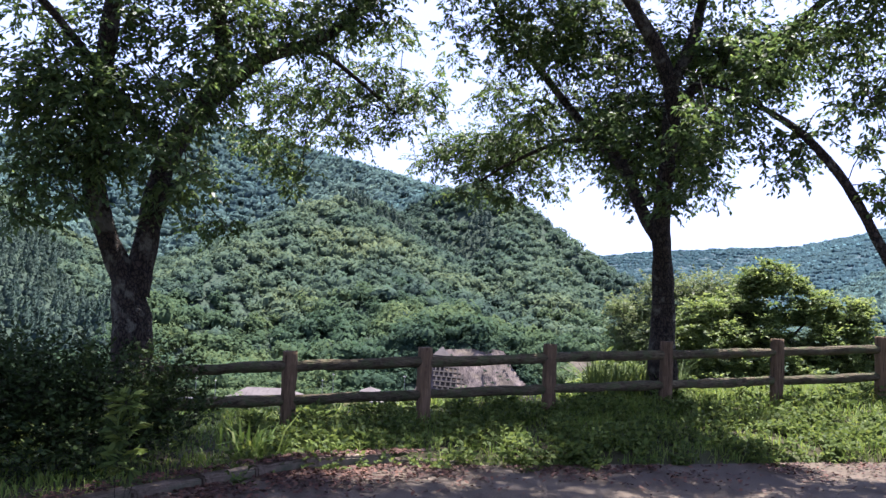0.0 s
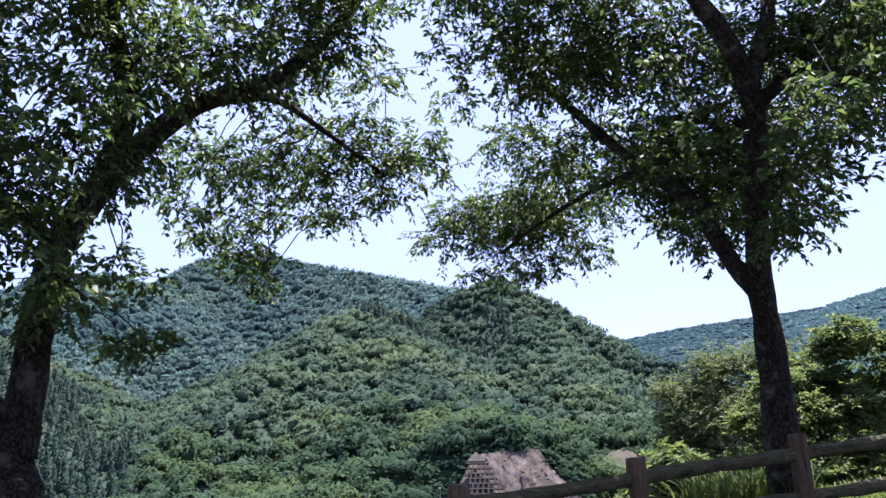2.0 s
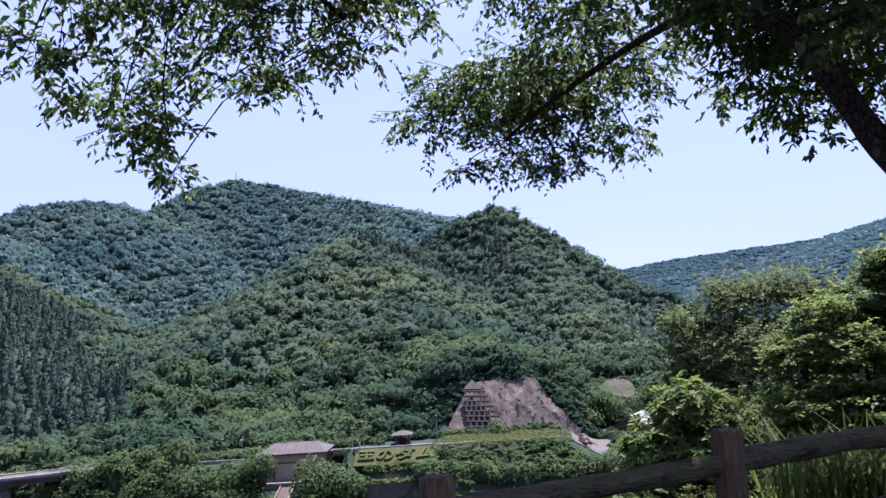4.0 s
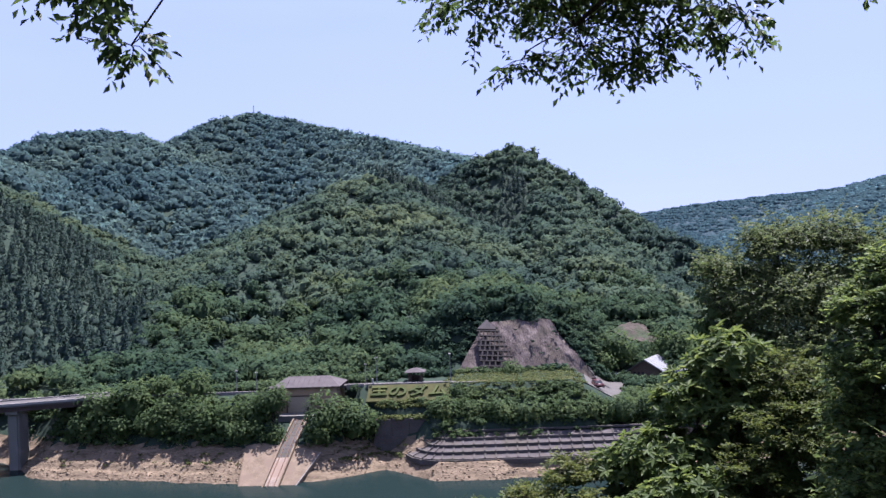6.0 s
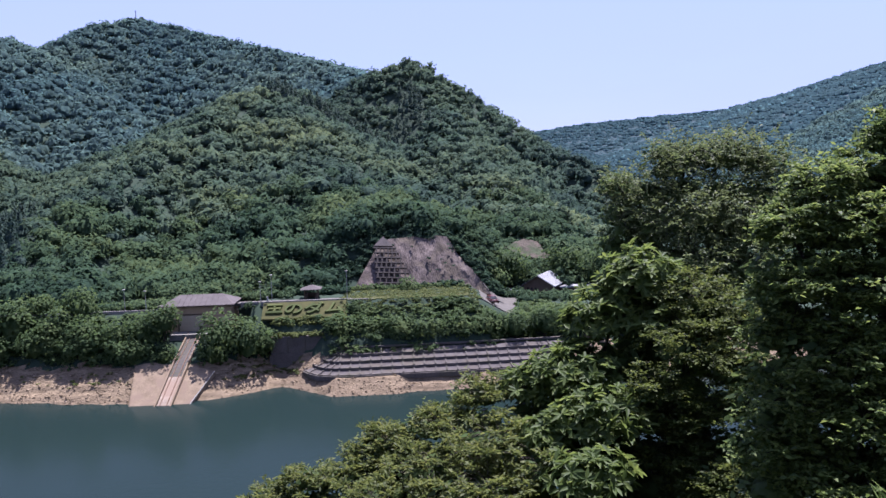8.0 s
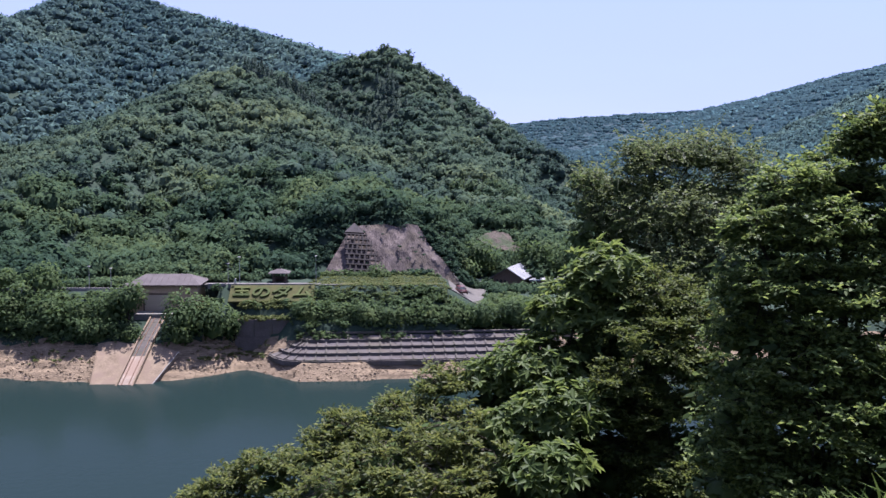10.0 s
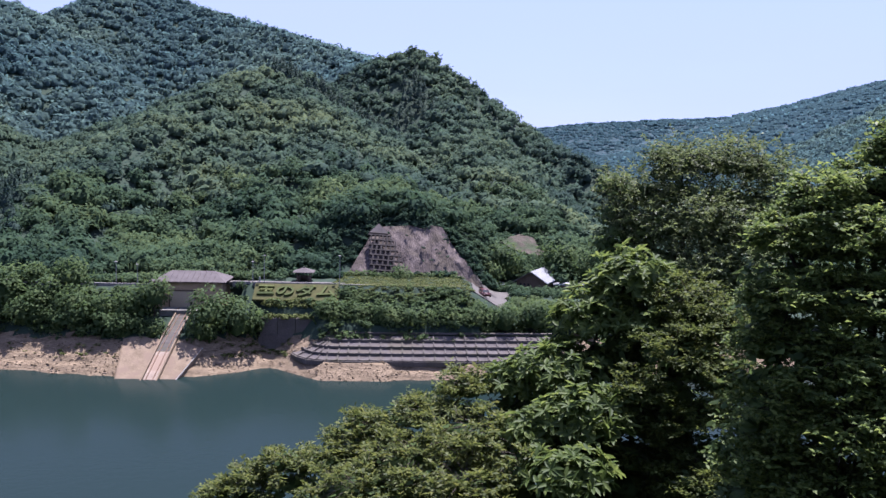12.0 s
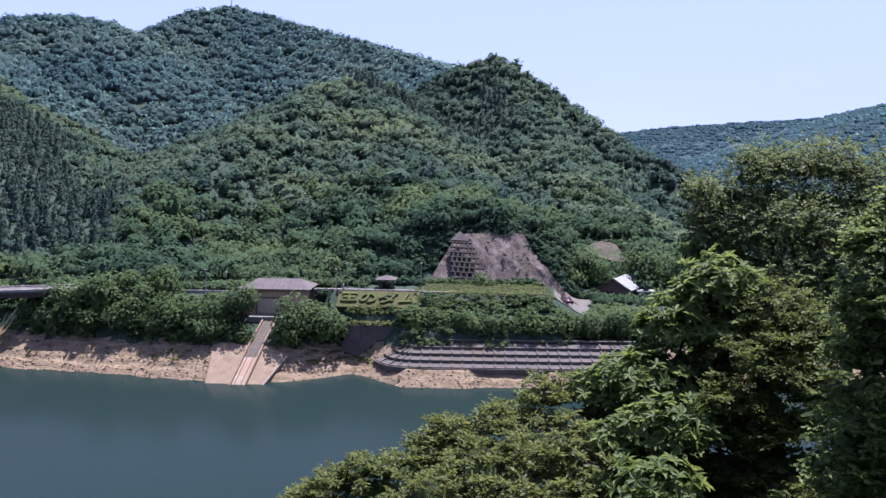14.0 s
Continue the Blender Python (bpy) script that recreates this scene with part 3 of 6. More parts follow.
def scatter(x0, x1, y0, y1, gap, keep):
    xs, ys = np.meshgrid(np.arange(x0, x1, gap), np.arange(y0, y1, gap))
    xs = (xs + rng.uniform(-0.45, 0.45, xs.shape) * gap).ravel()
    ys = (ys + rng.uniform(-0.45, 0.45, ys.shape) * gap).ravel()
    zs = land(xs, ys)
    az = np.degrees(np.arctan2(xs - EYE_PLACE[0], ys - EYE_PLACE[1]))
    ok = keep(xs, ys, zs, az)
    # slopes hidden from the lookout's view are left without trees
    far = np.hypot(xs - EYE_PLACE[0], ys - EYE_PLACE[1])
    ok &= land(xs - (xs - EYE_PLACE[0]) / far * 30, ys - (ys - EYE_PLACE[1]) / far * 30) < zs + 5
    return xs[ok], ys[ok], zs[ok], az[ok]


def is_cedar(x, y, az):
    d = np.hypot(x - EYE_PLACE[0], y - EYE_PLACE[1])
    strip = (np.abs(d - 432 + (az + 8) * 8 + 5 * np.sin(az * 2.7)) < 15) & (az > -8.4) & (az < -1.2)
    left = (az < -22.6 - (d - 215) * 0.02 + 1.2 * np.sin(d * 0.05)) & (d > 215) & (d < 420)
    knob = (np.abs(az - 0.6) < 1.1 - (d - 395) * 0.02) & (d > 372) & (d < 424)
    return strip | left | knob


def open_ground(x, y):
    cut = (x > -13.5) & (x < 20) & (y < 195) & in_cut(np.clip(x * 0.97 + 1.2, -12, 19), np.clip(y - 3.5, 181.5, 191))
    slip = ((x - 30) / 7.5) ** 2 + ((y - 221) / 12) ** 2 < 1
    return (y < 176.5) | cut | slip | ((x > 13) & (x < 46) & (y < 200)) | ((x > -12) & (x < 18) & (y < 183))


x, y, z, az = scatter(-330, 400, 176, 500, 5.3, lambda x, y, z, a: (a > -36) & (a < 34) & ~open_ground(x, y) & (np.hypot(x, y - 8) < 470))
ced = is_cedar(x, y, az)
r = rng.uniform(2.6, 4.3, len(x)) + 2.0 * (rng.random(len(x)) < 0.2) * rng.random(len(x))
# crowns past about 258 m take the leaf colour with haze in it
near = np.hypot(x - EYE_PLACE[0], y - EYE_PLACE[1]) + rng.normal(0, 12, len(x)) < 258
for sel, shapes, leaves in ((~ced & near, BROAD_NEAR, M_WOOD_NEAR), (~ced & ~near, BROAD, M_WOOD_HAZED)):
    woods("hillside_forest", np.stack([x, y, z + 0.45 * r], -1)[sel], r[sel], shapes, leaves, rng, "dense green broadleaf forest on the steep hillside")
woods("cedar_stand", np.stack([x, y, z + 3.0], -1)[ced], rng.uniform(2.3, 3.6, ced.sum()), CEDARS, M_CEDAR, rng, "dark green cedar plantation on the hillside", (0.8, 1.3))
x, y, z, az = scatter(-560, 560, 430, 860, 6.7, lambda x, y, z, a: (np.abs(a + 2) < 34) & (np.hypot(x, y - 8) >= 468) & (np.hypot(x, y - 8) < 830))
woods("upper_forest", np.stack([x, y, z + 1.4], -1), rng.uniform(4.6, 6.6, len(x)), BROAD_FAR, M_UPPER_HAZED, rng, "green forest on the upper ridge, tinted blue for haze")
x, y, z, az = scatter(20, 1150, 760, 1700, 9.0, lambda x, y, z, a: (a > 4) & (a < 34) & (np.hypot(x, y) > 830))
woods("distant_forest", np.stack([x, y, z], -1), rng.uniform(6.5, 9.5, len(x)), DISTANT, M_DISTANT_HAZED, rng, "forest on the distant ridge, its blue-green tint standing for haze", (0.6, 0.85))


# ---- foliage near by ----
def leaves_on(st, w, ln, rng, leaf, width, droop, n, fold, jitter, sag):
    """Leaves in two ranks along straight twigs: start, way and length of each. Six corners a leaf."""
    u = (np.arange(n) + 0.3) / n
    pos = st[:, None] + w[:, None] * (ln[:, None] * u)[..., None]
    pos[..., 2] -= sag * (ln[:, None] * u) ** 2
    side = np.cross(w, [0, 0, 1.0])
    side /= np.linalg.norm(side, axis=1)[:, None] + 1e-6
    sign = np.where(np.arange(n) % 2 == 0, 1.0, -1.0)
    d = side[:, None] * sign[None, :, None] * 0.8 + w[:, None] * 0.5 + rng.normal(size=pos.shape) * jitter * 0.6
    d[..., 2] -= droop
    d /= np.linalg.norm(d, axis=-1)[..., None]
    d, pos = d.reshape(-1, 3), pos.reshape(-1, 3)
    nr = np.array([0, 0, 1.0]) + rng.normal(size=d.shape) * jitter
    return blade_corners(pos, d, nr, leaf * rng.uniform(0.6, 1.2, (len(d), 1)), width, fold)


def blade_corners(pos, d, nr, L, width, fold):
    """Six corners: stalk, two lower sides, two upper sides, tip."""
    b = np.cross(d, nr)
    b /= np.linalg.norm(b, axis=1)[:, None] + 1e-6
    nr = np.cross(b, d)
    W = L * width
    lower, upper = pos + d * L * 0.35, pos + d * L * 0.7
    return np.stack([pos, lower + b * W * 0.5 + nr * W * fold, upper + b * W * 0.38 + nr * W * fold, pos + d * L - nr * L * 0.08, upper - b * W * 0.38 + nr * W * fold, lower - b * W * 0.5 + nr * W * fold], 1)


def sprays(clusters, rng, density, leaf, width, droop, twig=0.5, per_twig=13, fold=0.25, jitter=0.6):
    """Leaves on twigs that leave the heart of each cluster (x, y, z, radius, height). Returns leaf corners and the twigs' lines."""
    starts, ways, lens = [], [], []
    for cx, cy, cz, rx, rz in clusters:
        k = max(16, int(density * rx * rx * rz))
        u = rng.normal(size=(k, 3))
        u /= np.linalg.norm(u, axis=1)[:, None]
        rad = rng.random((k, 1)) ** 0.5
        st = np.array([cx, cy, cz]) + u * rad * [rx * 0.8, rx * 0.8, rz * 0.8]
        w = u * [1, 1, 0.5] + rng.normal(size=(k, 3)) * 0.45 + [0, 0, -droop]
        w /= np.linalg.norm(w, axis=1)[:, None]
        starts.append(st), ways.append(w), lens.append(twig * (0.5 + rng.random(k)) * min(1.0, 0.4 + rx))
    st, w, ln = np.concatenate(starts), np.concatenate(ways), np.concatenate(lens)
    return leaves_on(st, w, ln, rng, leaf, width, droop, per_twig, fold, jitter, droop * 0.5 / twig), (st, st + w * ln[:, None])


def shell(clusters, rng, density):
    """Points over the skin of each cluster, with some within, and the way outwards at each."""
    at, out = [], []
    for cx, cy, cz, rx, rz in clusters:
        k = max(6, int(density * rx * rz))
        u = rng.normal(size=(k, 3))
        u[:, 2] = np.abs(u[:, 2]) * 1.1 - 0.35
        u /= np.linalg.norm(u, axis=1)[:, None]
        rad = np.where(rng.random((k, 1)) < 0.3, 0.35 + 0.3 * rng.random((k, 1)), 0.72 + 0.33 * rng.random((k, 1)))
        at.append(np.array([cx, cy, cz]) + u * rad * [rx, rx, rz]), out.append(u)
    return np.concatenate(at), np.concatenate(out)


def tiers(clusters, rng, density, leaf, width, droop, twig=0.5, per_twig=8):
    """Branch tips spread flat like fans, one above another, with light on top and dark between."""
    at, out = shell(clusters, rng, density)
    m = 7
    lean = np.arctan2(out[:, 1], out[:, 0])[:, None] + np.linspace(-1.15, 1.15, m)[None] + rng.normal(size=(len(at), m)) * 0.18
    tilt = rng.normal(size=(len(at), 1)) * 0.3 + out[:, 2:] * 0.5 - droop + rng.normal(size=(len(at), m)) * 0.22
    w = np.stack([np.cos(lean), np.sin(lean), tilt], -1)
    w /= np.linalg.norm(w, axis=-1)[..., None]
    st = np.repeat((at - out * [twig * 0.5, twig * 0.5, 0])[:, None], m, 1).reshape(-1, 3)
    w = w.reshape(-1, 3)
    ln = twig * rng.uniform(0.55, 1.15, len(w)) * np.tile(1 - 0.3 * np.abs(np.linspace(-1, 1, m)), len(at))
    return leaves_on(st, w, ln, rng, leaf, width, droop, per_twig, 0.2, 0.55, 0.3), (st, st + w * ln[:, None])


def whorls(clusters, rng, density, leaf, width, droop, twig=0.3, per_twig=8):
    """Long leaves that spread like a wheel from the end of each twig."""
    at, out = shell(clusters, rng, density)
    k, n = len(at), per_twig
    axis = out * 0.55 + [0, 0, 0.75] + rng.normal(size=(k, 3)) * 0.25
    axis /= np.linalg.norm(axis, axis=1)[:, None]
    s = np.cross(axis, rng.normal(size=(k, 3)))
    s /= np.linalg.norm(s, axis=1)[:, None]
    t = np.cross(axis, s)
    a = (np.arange(n) * 2 * np.pi / n)[None] + rng.normal(size=(k, n)) * 0.22
    d = s[:, None] * np.cos(a)[..., None] + t[:, None] * np.sin(a)[..., None] + axis[:, None] * (0.3 + 0.25 * rng.normal(size=(k, n)))[..., None]
    d[..., 2] -= droop
    d /= np.linalg.norm(d, axis=-1)[..., None]
    pos = np.repeat(at[:, None], n, 1).reshape(-1, 3)
    nr = np.repeat(axis[:, None], n, 1).reshape(-1, 3) + rng.normal(size=(k * n, 3)) * 0.2
    v = blade_corners(pos, d.reshape(-1, 3), nr, leaf * rng.uniform(0.6, 1.15, (k * n, 1)), width, 0.14)
    return v, (at - axis * twig, at)


def leaf_mesh(name, v, mat, parent, plain=False):
    if plain:        # small leaves far off: four corners
        q = np.stack([v[:, 0], (v[:, 1] + v[:, 2]) / 2, v[:, 3], (v[:, 4] + v[:, 5]) / 2], 1)
        return np_mesh(name, q.reshape(-1, 3), np.arange(len(q) * 4).reshape(-1, 4), mat, parent)
    k = len(v)
    base = (np.arange(k) * 6)[:, None]
    f = np.concatenate([base + [0, 1, 2, 3], base + [0, 3, 4, 5]], 1).reshape(-1, 4)
    return np_mesh(name, v.reshape(-1, 3), f, mat, parent)


def twig_mesh(name, ends, clusters, mat, parent, limbs, step=1, thick=0.005):
    """Thin three-sided twigs, and a stem from the nearest limb to the heart of each cluster."""
    a, b = ends[0][::step], ends[1][::step]
    rows = np.array([q for limb in limbs for q in limb])
    hearts = np.array([c[:3] for c in clusters])
    near = rows[np.argmin(((hearts[:, None] - rows[None, :, :3]) ** 2).sum(-1), 1), :3]
    own = hearts[np.argmin(((a[:, None] - hearts[None]) ** 2).sum(-1), 1)]
    # stems bend on their way out
    gap = np.linalg.norm(hearts - near, axis=1)[:, None]
    turn = np.sin(hearts * 37.0 + hearts[:, ::-1] * 11.0)
    bend = (near + hearts) / 2 + gap * (turn * 0.22 + [[0, 0, 0.3]])
    way = [(1 - u) ** 2 * near + 2 * u * (1 - u) * bend + u * u * hearts + gap * 0.03 * np.sin(turn * 9 + 7 * u) for u in (0, 0.2, 0.4, 0.6, 0.8)] + [hearts]
    way[0] = near
    bow = (own + a) / 2 + np.linalg.norm(a - own, axis=1)[:, None] * [[0.1, 0.05, 0.14]]
    A, B = np.concatenate(way[:-1] + [own, bow, a]), np.concatenate(way[1:] + [bow, a, b])
    k, n = len(hearts), len(a)
    R = np.concatenate([np.full(5 * k, thick * 1.5), np.full(2 * n, thick * 0.8), np.full(n, thick * 0.8)])
    w = B - A
    w /= np.linalg.norm(w, axis=1)[:, None] + 1e-6
    s = np.cross(w, [0.31, 0.2, 0.93])
    s /= np.linalg.norm(s, axis=1)[:, None] + 1e-6
    t = np.cross(w, s)
    ring = [s * math.cos(q) + t * math.sin(q) for q in (0, 2.094, 4.189)]
    v = np.stack([A + o * R[:, None] for o in ring] + [B + o * R[:, None] * 0.75 for o in ring], 1)
    base = (np.arange(len(A)) * 6)[:, None]
    f = np.concatenate([base + [0, 1, 4, 3], base + [1, 2, 5, 4], base + [2, 0, 3, 5]], 1).reshape(-1, 4)
    return np_mesh(name, v.reshape(-1, 3), f, mat, parent)


def tree(label, limbs, clusters, leaf_mat, seed, density, leaf, width, droop, twig=0.5, per_twig=13, bark=None, category="tree", rough=0.25, thick=0.005, name="tree", stem="trunk", sides=12, growth=sprays):
    x, y, z, r = limbs[0][0]
    at = empty(name, (x, y, float(land(x, y))), label, category)
    g = np.random.default_rng(seed)
    for i, limb in enumerate(limbs):
        bm = bmesh.new()
        rows = [(a - x, b - y, c - at.location.z, q) for a, b, c, q in limb]
        if i == 0:   # the root flare goes down into the soil
            rows = [(rows[0][0], rows[0][1], -0.3, r * 1.3), (rows[0][0], rows[0][1], 0.05, r * 1.12)] + [q for q in rows if q[2] > 0.25]
        tube(bm, rows, sides + 6 if i < 3 and sides > 8 else sides, rough, seed + i)
        part(stem if i == 0 else "limb", bm, bark or M_BARK, at, smooth=True)
    off = np.array([x, y, at.location.z])
    cl = [(a - x, b - y, c - off[2], p, q) for a, b, c, p, q in clusters]
    lm = [[(a - x, b - y, c - off[2], q) for a, b, c, q in limb] for limb in limbs]
    v, ends = growth(cl, g, density, leaf, width, droop, twig, per_twig)
    leaf_mesh("crown", v, leaf_mat, at, leaf < 0.25)
    tagged(twig_mesh("twig_work", ends, cl, bark or M_BARK, at, lm, 3 if growth is sprays else 7, thick), kind="stuff")
    return at

CHERRY_A = [
   [(-2.34, 8.44, 0.73, 0.2), (-2.37, 8.46, 1.18, 0.19), (-2.44, 8.44, 1.52, 0.15), (-2.54, 8.4, 1.78, 0.12), (-2.61, 8.25, 2.08, 0.11), (-2.67, 8.08, 2.56, 0.1), (-2.57, 7.9, 3.25, 0.09), (-2.41, 7.68, 3.96, 0.08), (-2.21, 7.33, 4.84, 0.06)],
   [(-2.37, 8.47, 1.41, 0.15), (-2.3, 8.5, 1.82, 0.125), (-2.22, 8.55, 2.41, 0.12), (-2.09, 8.68, 2.99, 0.11), (-1.8, 9.09, 3.63, 0.1), (-1.39, 9.5, 4.16, 0.085), (-0.88, 10.04, 4.53, 0.07), (-0.44, 10.48, 5.07, 0.06), (0.08, 10.8, 5.83, 0.04)],
   [(-1.96, 8.88, 3.33, 0.09), (-1.7, 8.84, 3.91, 0.08), (-1.67, 8.6, 4.39, 0.075), (-1.7, 8.23, 5.07, 0.06)],
]
CHERRY_A += [
   [(-1.39, 9.5, 4.16, 0.05), (-0.95, 10.26, 4.45, 0.04), (-0.65, 11.16, 4.41, 0.03), (-0.11, 12.12, 4.09, 0.02)],
   [(-2.14, 8.69, 2.84, 0.05), (-2.27, 8.04, 3.18, 0.045), (-2.51, 7.4, 3.61, 0.04), (-2.66, 6.75, 3.95, 0.03)],
]
CHERRY_B = [
   [(3.59, 11.08, 0.39, 0.210), (3.57, 11.03, 1.04, 0.170), (3.51, 10.85, 1.77, 0.129), (3.4, 10.54, 2.43, 0.114), (3.39, 10.3, 3.14, 0.093), (3.37, 10.01, 3.91, 0.092), (3.15, 9.81, 4.46, 0.086), (2.77, 9.62, 4.98, 0.078), (2.35, 9.32, 5.64, 0.062)],
   [(3.38, 10.6, 2.33, 0.1), (3.17, 10.66, 2.68, 0.08), (2.98, 10.89, 3.24, 0.076), (2.62, 11.23, 3.69, 0.064), (2.28, 11.67, 4.23, 0.056), (1.48, 12.24, 5.42, 0.04), (1.03, 11.97, 6.23, 0.032)],
   [(3.36, 9.97, 4.1, 0.08), (3.58, 10.0, 4.59, 0.068), (3.8, 10.37, 5.27, 0.056), (3.93, 10.06, 5.99, 0.048)],
]
CHERRY_B += [
   [(3.38, 10.02, 3.84, 0.064), (4.11, 10.31, 4.48, 0.056), (4.6, 9.77, 4.69, 0.048), (4.98, 9.03, 5.09, 0.04)],
   [(2.62, 11.23, 3.69, 0.04), (2.21, 12.39, 3.76, 0.032), (1.59, 13.27, 3.57, 0.024), (1.16, 13.91, 3.37, 0.016)],
]
CHERRY_C = [
   [(5.89, 8.07, 0.69, 0.128), (5.58, 8.28, 1.30, 0.093), (5.17, 8.47, 2.08, 0.053), (4.81, 8.56, 2.79, 0.048), (4.45, 8.73, 3.30, 0.041), (4.15, 8.99, 3.61, 0.030), (3.80, 9.25, 3.88, 0.020), (3.45, 9.50, 4.02, 0.008)],
   [(5.32, 8.42, 1.88, 0.1), (5.44, 8.26, 2.93, 0.09), (5.24, 8.12, 3.99, 0.07), (4.86, 8.02, 4.83, 0.05)],
]
LEAVES_A = [
    (-2.52, 7.5, 3.12, 0.85, 0.68),
    (-2.91, 7.4, 2.52, 0.62, 0.34),
    (-2.68, 7.16, 3.29, 0.61, 0.50),
    (-2.27, 8.08, 2.97, 0.47, 0.41),
    (-1.88, 8.34, 3.49, 0.54, 0.42),
    (-1.69, 8.56, 4.14, 0.75, 0.44),
    (-1.17, 9.34, 4.52, 0.81, 0.40),
    (-0.54, 10.19, 4.94, 0.72, 0.43),
    (-1.87, 9.51, 3.79, 0.51, 0.36),
    (-2.02, 9.34, 3.41, 0.25, 0.21),
    (-1.63, 10.68, 4.04, 0.59, 0.39),
    (-1.02, 11.34, 4.3, 0.58, 0.37),
    (-0.38, 12.0, 4.35, 0.62, 0.39),
    (0.16, 12.56, 4.47, 0.47, 0.24),
    (-1.67, 11.66, 3.72, 0.38, 0.27),
    (-0.97, 12.03, 3.86, 0.50, 0.20),
    (-1.94, 10.7, 3.6, 0.39, 0.22),
]
LEAVES_A += [
    (-2.15, 11.72, 3.51, 0.24, 0.12),
    (-1.82, 11.87, 3.54, 0.36, 0.14),
    (-1.42, 12.09, 3.71, 0.33, 0.12),
    (-0.88, 12.38, 3.7, 0.29, 0.09),
    (-1.76, 11.98, 3.31, 0.24, 0.16),
    (-1.87, 11.9, 3.41, 0.36, 0.24),
    (-1.71, 12.04, 3.18, 0.22, 0.20),
    (-1.59, 12.16, 2.95, 0.15, 0.13),
    (-1.1, 12.31, 3.71, 0.46, 0.09),
    (-2.16, 9.63, 2.92, 0.13, 0.21),
    (-2.01, 9.86, 2.77, 0.17, 0.13),
    (-2.15, 9.64, 2.23, 0.19, 0.19),
    (-0.27, 12.46, 3.93, 0.29, 0.17),
    (-1.94, 8.16, 2.49, 0.41, 0.35),
    (-1.5, 8.65, 2.15, 0.21, 0.12),
    (-3.07, 7.36, 2.15, 0.34, 0.25),
    (-2.35, 7.57, 4.03, 0.52, 0.35),
]
LEAVES_A += [
    (-0.03, 12.24, 3.85, 0.41, 0.24),
    (-0.51, 12.21, 3.7, 0.36, 0.18),
    (0.39, 12.08, 4.55, 0.30, 0.24),
    (0.21, 11.2, 5.74, 0.30, 0.33),
    (-0.11, 11.79, 5.15, 0.41, 0.36),
    (-0.4, 11.93, 4.69, 0.47, 0.36),
    (0.24, 12.15, 4.28, 0.41, 0.30),
    (0.55, 12.22, 4.12, 0.24, 0.18),
    (-0.91, 12.0, 4.16, 0.53, 0.36),
    (-1.5, 11.33, 4.08, 0.45, 0.34),
    (-1.22, 11.14, 3.0, 0.21, 0.24),
    (-0.98, 11.14, 4.97, 0.50, 0.34),
    (-1.81, 10.83, 3.51, 0.32, 0.24),
    (-1.9, 8.19, 4.71, 1.05, 0.31),
    (-0.43, 10.19, 5.58, 0.96, 0.33),
    (-2.86, 7.14, 3.88, 0.45, 0.23),
]
LEAVES_B = [
    (3.6, 10.6, 3.26, 0.52, 0.52),
    (3.51, 10.91, 3.96, 0.61, 0.46),
    (1.4, 13.03, 4.69, 0.56, 0.38),
    (1.95, 12.93, 4.18, 0.73, 0.43),
    (1.36, 13.75, 4.01, 0.72, 0.39),
    (1.27, 14.06, 3.91, 1.08, 0.38),
    (0.48, 14.07, 3.97, 0.41, 0.31),
    (0.97, 14.15, 3.66, 0.46, 0.31),
    (1.6, 14.1, 3.66, 0.51, 0.31),
    (2.15, 13.87, 3.75, 0.46, 0.30),
    (2.41, 13.83, 3.32, 0.20, 0.25),
    (1.68, 14.12, 3.11, 0.30, 0.16),
    (0.37, 14.15, 3.69, 0.44, 0.33),
    (1.25, 14.23, 3.28, 0.51, 0.25),
    (2.17, 13.87, 3.36, 0.42, 0.35),
    (0.75, 14.27, 3.21, 0.28, 0.18),
    (3.01, 11.7, 3.71, 0.54, 0.38),
]
LEAVES_B += [
    (2.68, 12.06, 4.23, 0.51, 0.31),
    (3.22, 11.47, 3.07, 0.31, 0.26),
    (2.28, 12.46, 4.53, 0.47, 0.30),
    (2.59, 9.91, 3.56, 0.40, 0.31),
    (2.29, 10.23, 3.42, 0.37, 0.25),
    (2.79, 9.79, 2.99, 0.30, 0.26),
    (2.71, 9.6, 3.74, 0.35, 0.26),
    (2.84, 9.28, 3.25, 0.22, 0.29),
    (3.11, 9.12, 2.6, 0.22, 0.14),
    (0.95, 11.65, 6.03, 0.48, 0.31),
    (0.6, 11.57, 6.18, 0.31, 0.17),
    (1.34, 11.84, 5.59, 0.41, 0.35),
    (3.91, 9.32, 3.54, 0.37, 0.24),
    (4.01, 8.64, 3.82, 0.30, 0.30),
    (3.19, 8.35, 3.29, 0.33, 0.25),
    (3.33, 8.52, 2.89, 0.22, 0.22),
    (3.19, 8.75, 3.12, 0.23, 0.27),
]
